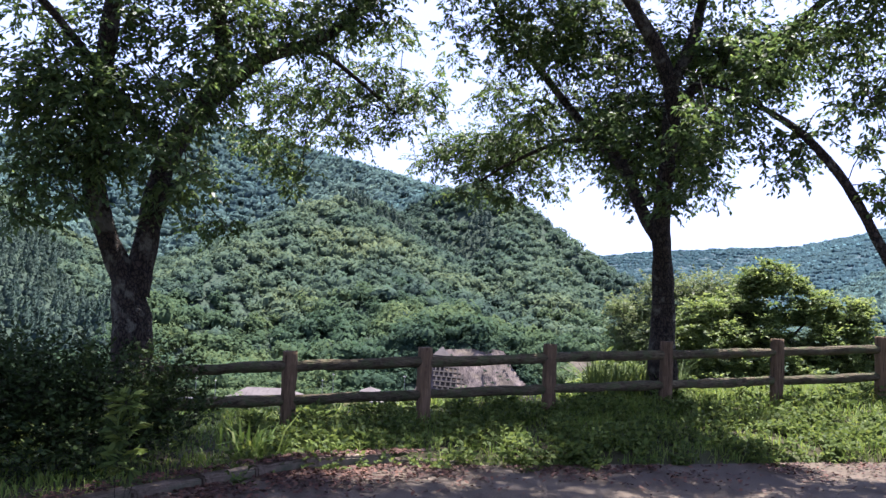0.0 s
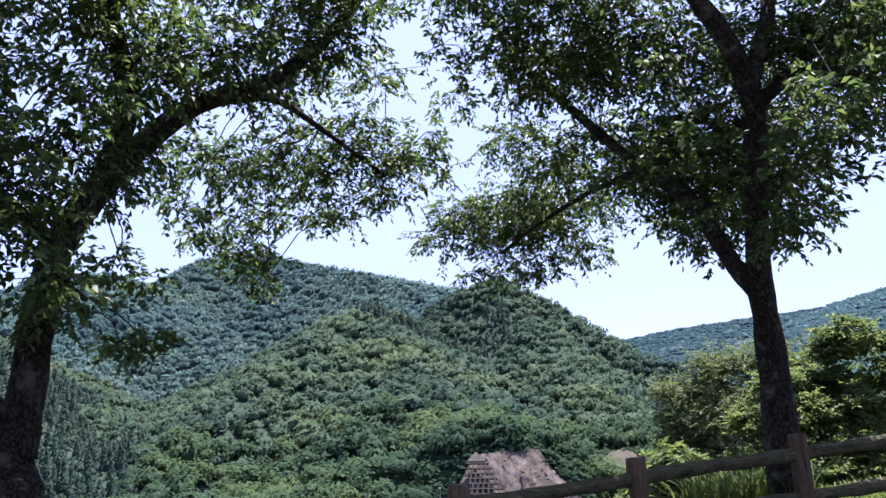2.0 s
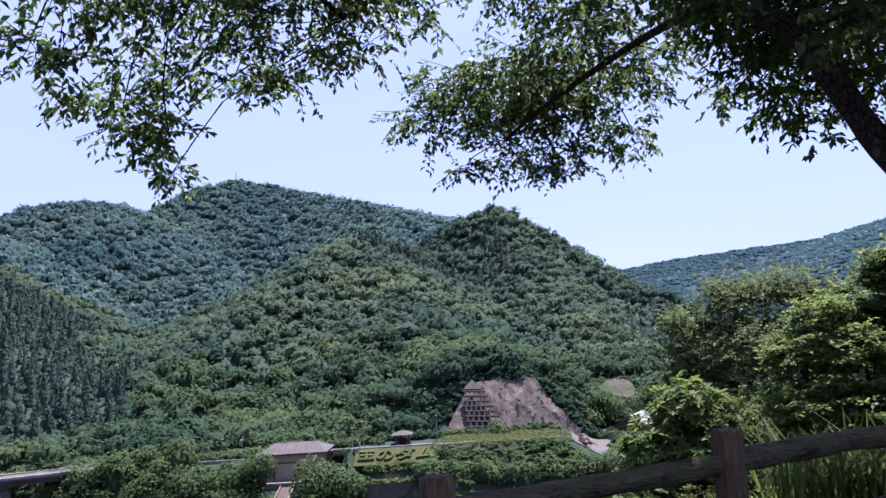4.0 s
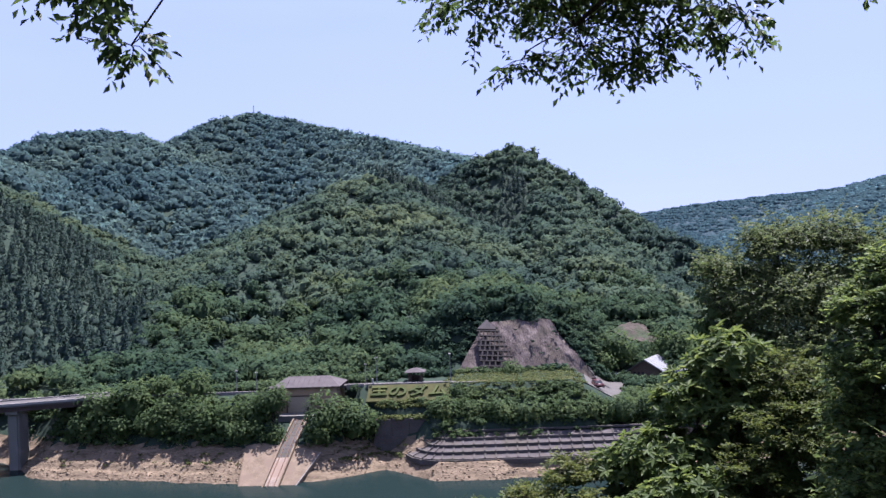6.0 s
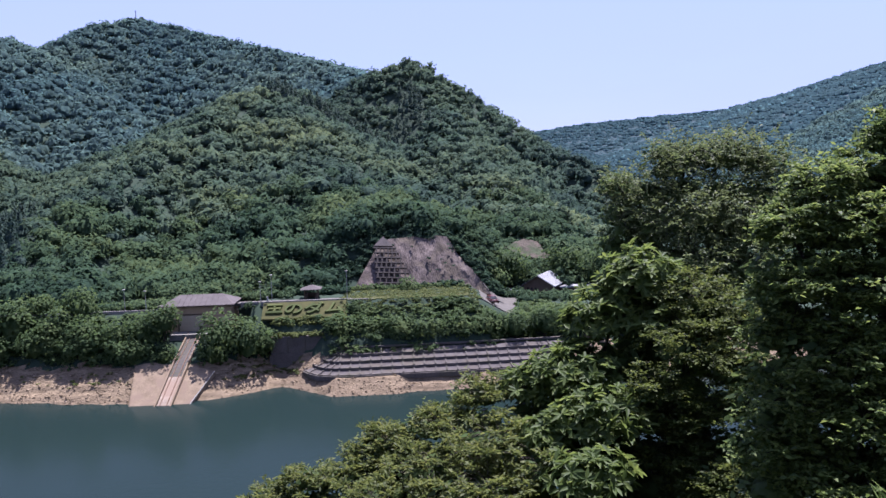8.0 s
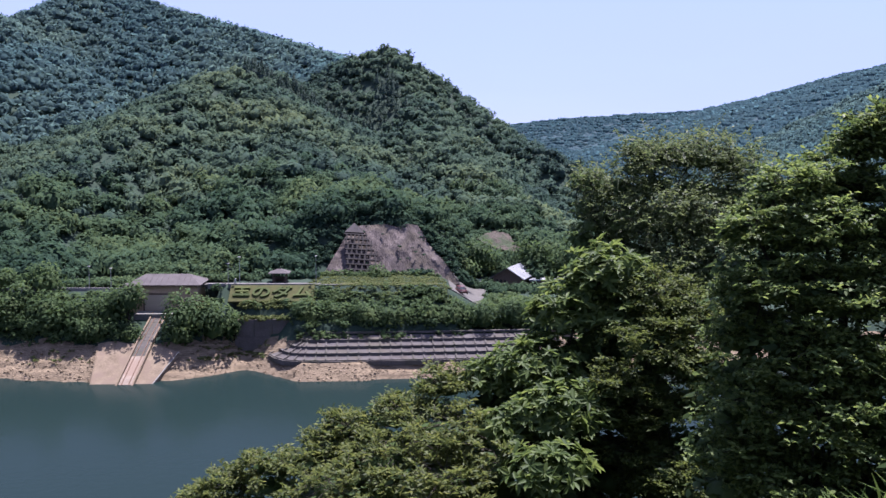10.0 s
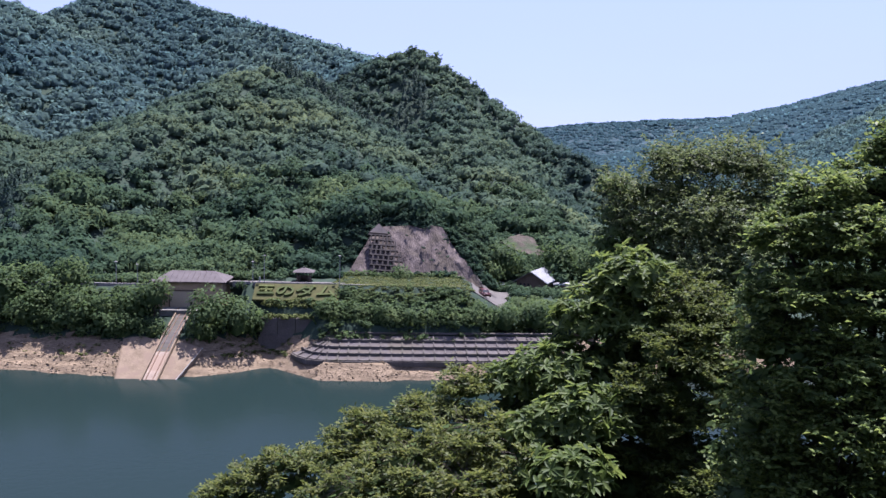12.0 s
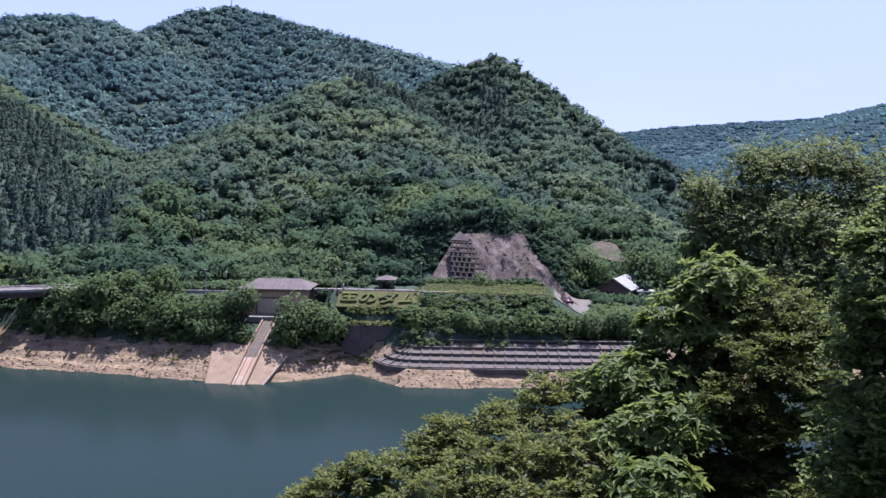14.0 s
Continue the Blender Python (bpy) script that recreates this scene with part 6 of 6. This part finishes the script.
# trees of the far bank: x, y, middle height, radius, group of the row
SHORE_TREES = [
    (-78.0, 161.7, -28.3, 2.9), (-71.3, 161.1, -28.3, 3.0), (-65.0, 160.2, -26.4, 3.5), (-58.4, 159.1, -28.7, 2.8), (-52.3, 158.0, -28.6, 2.8), (-46.6, 156.4, -28.4, 2.8), (-42.0, 156.2, -28.4, 2.4), (-84.6, 166.7, -25.4, 3.5), (-77.3, 164.9, -23.9, 4.8), (-70.4, 164.2, -22.8, 4.8), (-63.0, 163.1, -24.4, 4.1), (-56.5, 161.2, -25.0, 4.1), (-51.1, 160.8, -25.1, 3.9), (-45.8, 159.6, -24.3, 3.9), (-42.6, 159.4, -22.4, 3.4), (-59.6, 167.4, -20.5, 3.9), (-54.4, 165.6, -25.0, 2.5), (-67.1, 168.7, -21.2, 3.3),
    (-32.3, 157.5, -25.0, 4.4), (-27.8, 158, -26.6, 4.2), (-33.4, 155.5, -28.2, 2.8), (-24.6, 160, -27.6, 2.6), (-12, 160, -25.4, 3.0), (-7, 160, -26.4, 3.4), (-1.5, 160, -26.2, 3.4), (4, 160, -26.2, 3.4), (9, 160, -26.2, 3.4), (14, 160.5, -26.2, 3.4),
]
SHORE_TREES += [
    (19.5, 161, -26.2, 3.4), (25, 162, -26, 3.6), (31, 163, -26, 3.8), (-2.8, 164, -24.6, 2.4), (2.2, 165, -24.2, 2.2), (10.6, 165, -24.4, 2.1), (-7.5, 164.5, -24.0, 2.0), (-11.2, 165.5, -24, 2.0), (7.0, 164, -25.2, 2.4), (23, 172, -26.4, 2.6),
    (28.5, 180, -27.4, 2.6), (34, 182, -27.0, 2.6), (19.5, 199, -22.5, 4.2), (24, 204, -20, 4.8), (37, 206, -20, 5), (44, 200, -21, 5), (0.5, 179.5, -21.6, 2.8), (-3.5, 180, -22.4, 2.0), (-3.7, 167.0, -22.7, 1.5), (-1.2, 168.0, -22.4, 1.7), (2.0, 168.5, -22.3, 1.6), (13.0, 169.0, -23.0, 1.7), (8.5, 166.0, -23.9, 1.2), (-97, 176, -25, 4.0),
]


def bank_tree(x, y, z, r, seed, cards=1000):
    g = np.random.default_rng(seed)
    z0 = float(land(x, y))
    at = empty("tree", (x, y, z0), "rounded dark green broadleaf tree on the far bank", "tree", "trees of the far bank")
    bm = bmesh.new()
    mid = z - z0 - 0.2 * r
    tube(bm, [(0, 0, -0.5, 0.3), (0.1, 0, mid * 0.5, 0.22), (0, 0.1, mid, 0.1)], 6)
    part("trunk", bm, M_BARK, at)
    s, m = crown_shape(g, 18, cards, 0.074 if cards > 400 else 0.13, tall=1.1, core=0.45)
    v = (s * r * 1.08 + [0, 0, mid]).reshape(-1, 3)
    np_mesh("crown", v, np.arange(len(v)).reshape(-1, 4), M_SHORE, at, normals=m.reshape(-1, 3))


for i, (x, y, z, r) in enumerate(SHORE_TREES):
    bank_tree(x, y, z, r, 100 + i)
# bushes along the foot of the planted slope
g = random.Random(12)
for i in range(22):
    x = -80 + i * 1.75 + g.uniform(-0.5, 0.5)
    y = float(shore_y(x)) + g.uniform(8.4, 9.6)
    r = g.uniform(1.7, 2.7)
    if x < -44.5 or -35 < x < -26:
        bank_tree(x, y, float(land(x, y)) + 0.75 * r, r, 300 + i, 260)

# low scrub over the planted slope and the park edge
g = np.random.default_rng(55)
px, py = g.uniform(-90, 45, 1900), g.uniform(155, 182, 1900)
pz = land(px, py)
ok = (pz > WATER + 4.6) & ~((px > -45) & (px < -29) & (py > 153)) & ~((py > 166.5) & (py < 170.4) & ((px < -9.5) | (g.random(len(px)) < 0.6))) & ~((px > -21) & (px < -14.8) & (py > 168) & (py < 175)) & ~((px > -26.8) & (px < -10.6) & (py > 162.9)) & ~((px > 13.4) & (px < 20.4 + (py - 167) * 0.17) & (py > 166.5)) & ~((px > -24.5) & (px < -14.5) & (py < 161.2))
ok &= ((py < 177) | (px > -13) & (px < 30)) & ~((px > -12) & (px < 17) & (py > 166.2) & (py < 180))
woods("bank_scrub", np.stack([px, py, pz + 0.25], -1)[ok], g.uniform(0.9, 1.7, ok.sum()), [crown_shape(g, 7, 46, 0.26) for _ in range(4)], M_SHORE, g, "low green scrub on the far bank", (0.6, 0.9))

# scrub down the open edge of the rock face
v = g.random(130)
px, py = 17.9 - 8.2 * v + g.uniform(0, 2.4, 130), 181.5 + 10.8 * v + g.uniform(-0.3, 1.5, 130)
woods("bank_scrub", np.stack([px, py, np.maximum(land(px, py), -23.6 + 11.0 * v) + 0.1], -1), g.uniform(0.5, 1.1, 130), [crown_shape(g, 6, 40, 0.26, core=0.5) for _ in range(3)], M_WOOD_NEAR, g, "green scrub down the edge of the rock face", (0.7, 1.0))

# rough grass before the rock face
px, py = g.uniform(-12, 14, 1500), g.uniform(163.4, 181, 1500)
woods("rough_grass", np.stack([px, py, land(px, py)], -1), g.uniform(0.3, 0.65, 1500), [crown_shape(g, 5, 26, 0.3) for _ in range(3)], M_HEDGE, g, "rough yellow-green grass before the rock face", (0.3, 0.5))

# trailing shrubs between the lawn and the retaining wall
px, py = g.uniform(-26, -10.5, 90), g.uniform(161.5, 163.1, 90)
pz = land(px, py) + 0.2
px, py, pz = np.append(px, g.uniform(-24, -14.9, 70)), np.append(py, g.uniform(159.5, 161.4, 70)), np.append(pz, g.uniform(-26.55, -26.2, 70))
woods("bank_scrub", np.stack([px, py, pz], -1), g.uniform(0.5, 0.95, 160), [crown_shape(g, 6, 50, 0.24) for _ in range(3)], M_HEDGE, g, "yellow-green trailing shrubs above the retaining wall", (0.7, 1.0))

# shrubs along the back of the park road and before the timber building
px = np.concatenate([g.uniform(-95, -22, 190), g.uniform(-22, -12, 30), g.uniform(20.5, 42, 70)])
py = np.concatenate([g.uniform(171.5, 178, 190), g.uniform(175.8, 179.5, 30), g.uniform(184.5, 193, 70)])
ok = ~((px > 20) & (px < 20.6 + (py - 167) * 0.17) & (py > 178))
woods("park_shrubs", np.stack([px, py, land(px, py) + 0.5], -1)[ok], g.uniform(1.0, 1.9, ok.sum()), [crown_shape(g, 8, 60, 0.2, core=0.5) for _ in range(4)], M_WOOD_NEAR, g, "green shrubs along the park road", (0.8, 1.2))

# young trees behind the timber building
px, py = g.uniform(14, 50, 420), g.uniform(198, 218, 420)
ok = ~((px > 22) & (px < 44) & (py < 206)) & ~((np.abs(px - 30.5) < 5.5) & (py > 214))
woods("bank_scrub", np.stack([px, py, land(px, py) + 0.8], -1)[ok], g.uniform(1.3, 2.4, ok.sum()), [crown_shape(g, 8, 60, 0.2, core=0.5) for _ in range(4)], M_WOOD_NEAR, g, "light green young trees behind the timber building", (0.8, 1.2))

# scrub round the small landslip
a, k = g.uniform(0, 2 * np.pi, 190), g.uniform(0.5, 1.1, 190)
px, py = 30 + 8 * k * np.cos(a), 222 + 12.5 * k * np.sin(a)
u = np.clip((py - 216) / 16, 0, 1)
ok = (px < 24.3 + 5.5 * u) | (px > 36.3 - 2 * u) | (py < 216) | (py > 227) | (g.random(len(px)) < 0.4)
woods("bank_scrub", np.stack([px, py, land(px, py) + 0.3], -1)[ok], g.uniform(0.8, 1.5, ok.sum()), [crown_shape(g, 7, 50, 0.24, core=0.5) for _ in range(3)], M_WOOD_NEAR, g, "green scrub round the small landslip", (0.6, 0.9))

# tufts that cling to the rock face
px, v = g.uniform(-3, 13, 16), g.uniform(0.15, 0.9, 16)
woods("rock_tufts", np.stack([px, 180.6 + 10.8 * v, -22.9 + 11.3 * v], -1), g.uniform(0.35, 0.7, 16), [crown_shape(g, 6, 40, 0.26) for _ in range(3)], M_WOOD_NEAR, g, "green tufts clinging to the rock face", (0.7, 1.0))

# light scrub on the shoulders of the cut
px, py = g.uniform(-20, 27, 900), g.uniform(181, 200, 900)
v = np.clip((py - 180.9) / 10.8, 0, 1.2)
ok = ((px < -12.4 + 6.8 * v) | (px > 17.9 - 8.2 * v) | (py > 192.5)) & ~((px > 13.5) & (px < 27) & (py > 178) & (py < 193.5) & (px > 15.5 + 0.1 * (py - 180)))
ok |= (py < 182.2) & (np.abs(px - 6) < 5)
woods("bank_scrub", np.stack([px, py, land(px, py) + 0.4], -1)[ok], g.uniform(0.8, 1.7, ok.sum()), [crown_shape(g, 7, 60, 0.22) for _ in range(4)], M_WOOD_NEAR, g, "light green scrub beside the rock cut", (0.7, 1.1))

# grass tufts on the upper bank, thickest below the retaining wall
px = np.concatenate([g.uniform(-90, 28, 260), g.normal(-21, 5, 240)])
py = shore_y(px) + g.uniform(3.0, 9.5, len(px))
pz = land(px, py)
ok = (px < -18.6) & (pz > WATER + 1.6) & (pz < WATER + 5.2) & ~((px > -45.5) & (px < -32)) & (py < 160.3)
woods("bank_grass", np.stack([px, py, pz + 0.05], -1)[ok], g.uniform(0.25, 0.65, ok.sum()), [crown_shape(g, 6, 26, 0.3) for _ in range(4)], M_HEDGE, g, "yellow-green grass tufts on the bare bank", (0.5, 0.8))

# loose stones on the bare bank
M_RUBBLE = leafy("bank_rubble", [(0.09, 0.066, 0.042), (0.16, 0.12, 0.078), (0.27, 0.205, 0.14)], 0.95, 0.0, gloss=0.1)
g = np.random.default_rng(77)
n = 5500
px = g.uniform(-95, 30, n)
py = shore_y(px) + g.random(n) ** 1.3 * 9
ok = ~((px > -45) & (px < -31)) & (land(px, py) < WATER + 4.8)
px, py = px[ok], py[ok]
n = len(px)
r = 0.05 + 0.12 * g.random(n) ** 4
cube = np.array([(-1, -1, -1), (1, -1, -1), (1, 1, -1), (-1, 1, -1), (-1, -1, 1), (1, -1, 1), (1, 1, 1), (-1, 1, 1)], float)
v = cube[None] * (0.6 + 0.5 * g.random((n, 8, 3))) * r[:, None, None] * [1.4, 1.0, 0.55] + np.stack([px, py, land(px, py) + 0.02], -1)[:, None]
f = np.array([(0, 3, 2, 1), (4, 5, 6, 7), (0, 1, 5, 4), (1, 2, 6, 5), (2, 3, 7, 6), (3, 0, 4, 7)])
f = (np.arange(n)[:, None, None] * 8 + f[None]).reshape(-1, 4)
tagged(np_mesh("bank_stones", v.reshape(-1, 3), f, M_RUBBLE), "loose tan stones on the bare bank", "stones", kind="stuff")


# ---- verge: kerb, grass, weeds, litter, shrub ----
def kerb():
    base = tagged(empty("kerb", (0, 7, 0), "worn concrete kerb along the car park, half overgrown", "kerb"), kind="structure")
    shape = bmesh.new()
    box(shape, (-0.29, -0.075, -0.12), (0.29, 0.075, 0.085), 0.018)
    me = bpy.data.meshes.new("kerb_stone")
    shape.to_mesh(me)
    shape.free()
    me.materials.append(M_KERB)
    g = random.Random(8)
    for (ax, ay), (bx, by) in zip(KERB, KERB[1:]):
        n = max(1, round(math.hypot(bx - ax, by - ay) / 0.6))
        for i in range(n):
            u = (i + 0.5) / n
            sink = 0.1 * min(1.0, max(0.0, ax + (bx - ax) * u - 0.3))
            ob = new("kerb_stone", me)
            ob.parent = base
            ob.matrix_basis = pose(ax + (bx - ax) * u, ay + (by - ay) * u - 7, g.uniform(-0.02, 0.01) - 0.002 - sink, g.uniform(-1.5, 1.5), g.uniform(-1, 1), math.degrees(math.atan2(by - ay, bx - ax)) + g.uniform(-1.5, 1.5)) @ Matrix.Diagonal((math.hypot(bx - ax, by - ay) / n / 0.6, 1, 1, 1))


kerb()


def blades(name, x, y, h, w, lean, mat, g, label, z=None):
    """Grass blades: two bent four-cornered pieces each."""
    n = len(x)
    z = land(x, y) - 0.02 if z is None else z
    a = g.random(n) * 2 * np.pi
    d = np.stack([np.cos(a), np.sin(a), 0 * a], -1)
    s = np.stack([-np.sin(a), np.cos(a), 0 * a], -1) * w[:, None]
    root = np.stack([x, y, z], -1)
    ln = (lean * g.random(n) * h)[:, None]
    mid = root + d * ln * 0.35 + np.stack([0 * h, 0 * h, h * 0.6], -1)
    tip = root + d * ln + np.stack([0 * h, 0 * h, h * (1 - 0.3 * lean * g.random(n))], -1)
    v = np.stack([root - s * 0.6, root + s * 0.6, mid - s, mid + s, tip - s * 0.15, tip + s * 0.15], 1)
    base = (np.arange(n) * 6)[:, None]
    f = np.concatenate([base + [0, 1, 3, 2], base + [2, 3, 5, 4]], 1).reshape(-1, 4)
    return tagged(np_mesh(name, v.reshape(-1, 3), f, mat), label, "grass", kind="stuff")


g = np.random.default_rng(31)
gx, gy = g.uniform(-6, 11, 150000), g.uniform(3, 14, 150000)
b = beyond_kerb(gx, gy)
past = gy - fence_y(gx)
patchy = wobble(gx, gy, 1.7, 4) + 0.5 * wobble(gx, gy, 5.0, 2)
ok = (b > 0.02) & (past < 2.2) & (g.random(len(gx)) < np.clip(0.7 + 0.4 * patchy + 0.25 * (past > -0.7), 0.25, 1) * np.where(gx > 2.5, 1.0, 0.8))
gx, gy, b, past, patchy = gx[ok], gy[ok], b[ok], past[ok], patchy[ok]
h = (0.05 + 0.08 * g.random(len(gx)) + 0.07 * (gx > 2.2) * g.random(len(gx)) + 0.06 * np.clip(patchy, 0, 1) + 0.12 * np.exp(-((past + 0.05) / 0.35) ** 2) * g.random(len(gx)))
blades("verge_grass", gx, gy, h, 0.003 + 0.004 * g.random(len(gx)), 1.3, M_GRASS, g, "uneven green grass on the verge")

tx, ty = np.clip(g.normal(3.0, 0.25, 300), 2.7, 3.5), g.normal(11.3, 0.2, 300)
blades("tall_grass", tx, ty, 0.3 + 0.35 * g.random(300), 0.006 + 0.006 * g.random(300), 0.9, M_BUSH, g, "tall green grass behind the fence")
tx, ty = g.normal(3.35, 0.3, 260), g.normal(11.25, 0.2, 260)
blades("tall_grass", tx, ty, 0.35 + 0.35 * g.random(260), 0.006 + 0.006 * g.random(260), 0.9, M_BUSH, g, "tall green grass behind the fence")
tx, ty = g.normal(-0.83, 0.09, 60), g.normal(7.45, 0.07, 60)
blades("weed_tuft", tx, ty, 0.2 + 0.22 * g.random(60), 0.008 + 0.006 * g.random(60), 1.6, M_GRASS, g, "pale leafy weed tuft at the kerb")


def low_plants(name, label, spots, mat, seed, density, leaf, width, droop, twig, per, category="weed"):
    """Broad-leaved plants that sprawl on the ground."""
    gg = np.random.default_rng(seed)
    x, y = spots[0][:2]
    at = empty(name, (x, y, float(land(x, y))), label, category)
    off = np.array([x, y, at.location.z])
    cl = [(a - x, c - y, float(land(a, c)) + up - off[2], r, q) for a, c, up, r, q in spots]
    v, ends = sprays(cl, gg, density, leaf, width, droop, twig, per)
    leaf_mesh("foliage", v, mat, at, True)
    roots = [[(a, b, float(land(a + x, b + y)) - off[2], 0.01)] for a, b, *_ in cl]
    twig_mesh("stem_work", ends, cl, M_BARK, at, roots, 2, 0.002)


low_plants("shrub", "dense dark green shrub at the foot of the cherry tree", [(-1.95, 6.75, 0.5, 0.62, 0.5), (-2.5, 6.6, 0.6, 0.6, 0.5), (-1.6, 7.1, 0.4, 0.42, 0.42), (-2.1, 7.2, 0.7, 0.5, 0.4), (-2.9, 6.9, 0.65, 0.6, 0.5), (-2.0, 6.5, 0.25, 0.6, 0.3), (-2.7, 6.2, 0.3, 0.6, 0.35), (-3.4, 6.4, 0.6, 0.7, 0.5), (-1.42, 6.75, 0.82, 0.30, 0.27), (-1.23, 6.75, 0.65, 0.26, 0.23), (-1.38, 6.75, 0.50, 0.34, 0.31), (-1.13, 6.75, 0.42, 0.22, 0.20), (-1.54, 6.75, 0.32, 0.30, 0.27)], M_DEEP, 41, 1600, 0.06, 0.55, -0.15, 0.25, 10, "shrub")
low_plants("weed_plant", "tall pale broad-leaved weed beside the shrub", [(-1.29, 5.72, 0.78, 0.06, 0.1), (-1.28, 5.72, 0.58, 0.08, 0.1), (-1.29, 5.71, 0.4, 0.09, 0.12)], M_BUSH, 42, 1100, 0.12, 0.34, -0.1, 0.1, 4)
spots = []
gg = random.Random(5)
for i in range(46):
    x = gg.uniform(-1.2, 6.5)
    y = fence_y(x) + gg.uniform(-0.5, 0.5)
    spots.append((x, y, 0.1, gg.uniform(0.14, 0.3), gg.uniform(0.08, 0.16)))
low_plants("weed_bed", "low broad-leaved weeds along the foot of the fence", spots, M_BUSH, 43, 1300, 0.085, 0.55, -0.1, 0.16, 6)
spots = []
for i in range(230):
    x = gg.uniform(-0.9, 7.0)
    spots.append((x, float(np.interp(x, [a for a, _ in KERB], [c for _, c in KERB])) + gg.uniform(-0.14, 2.0) ** 1.0, 0.05, gg.uniform(0.1, 0.28), gg.uniform(0.05, 0.11)))
low_plants("creeper", "green creeping weeds spreading over the kerb", spots, M_BUSH, 44, 1700, 0.068, 0.62, -0.1, 0.15, 6)

# fallen leaves along the kerb
n = 19000
k = g.integers(0, len(KERB) - 1, n)
u = g.random(n)
ka = np.array(KERB)
px = ka[k, 0] + (ka[k + 1, 0] - ka[k, 0]) * u + g.normal(0, 0.08, n)
py = ka[k, 1] + (ka[k + 1, 1] - ka[k, 1]) * u - np.abs(g.normal(0, 0.5, n)) + 0.12
heap = wobble(px, py, 2.1, 6) + 0.5 * wobble(px, py, 6.0, 3) + 0.5 * np.exp(-((px + 0.3) / 0.8) ** 2)
ok = (g.random(n) < np.clip(0.35 + 0.8 * heap, 0.04, 1)) & (px < 6) & ((px < 0.7) | (beyond_kerb(px, py) < -0.1))
px, py = px[ok], py[ok]
n = len(px)
pz = np.where(beyond_kerb(px, py) > -0.08, 0.1, 0.008)
a = g.random(n) * 2 * np.pi
d = np.stack([np.cos(a), np.sin(a), g.normal(0, 0.25, n)], -1) * (0.014 + 0.018 * g.random((n, 1)))
s = np.stack([-np.sin(a), np.cos(a), g.normal(0, 0.25, n)], -1) * (0.009 + 0.01 * g.random((n, 1)))
c = np.stack([px, py, pz + 0.008], -1)
lift = np.stack([0 * a, 0 * a, 0.008 * g.random(n)], -1)
v = np.stack([c - d, c + s + lift, c + d, c - s + lift], 1).reshape(-1, 3)
# crumbs and twigs strewn over the asphalt
n = 8000
cx, cy = g.uniform(-3, 6, n), g.uniform(2.5, 8.5, n)
ok = (beyond_kerb(cx, cy) < -0.1) & (g.random(n) < np.clip(0.5 + wobble(cx, cy, 1.3, 9), 0.05, 1))
cx, cy = cx[ok], cy[ok]
n = len(cx)
a = g.random(n) * 2 * np.pi
d = np.stack([np.cos(a), np.sin(a), 0 * a], -1) * (0.006 + 0.02 * g.random((n, 1)) ** 2)
s = np.stack([-np.sin(a), np.cos(a), 0 * a], -1) * (0.004 + 0.006 * g.random((n, 1)))
c = np.stack([cx, cy, 0 * cx + 0.006], -1)
lift = np.stack([0 * a, 0 * a, 0.012 * g.random(n)], -1)
crumbs = np.stack([c - d, c + s + lift, c + d, c - s + lift], 1).reshape(-1, 3)
v = np.concatenate([v, crumbs])
tagged(np_mesh("leaf_litter", v, np.arange(len(v)).reshape(-1, 4), M_LITTER), "reddish brown fallen leaves along the kerb", "leaves", kind="stuff")
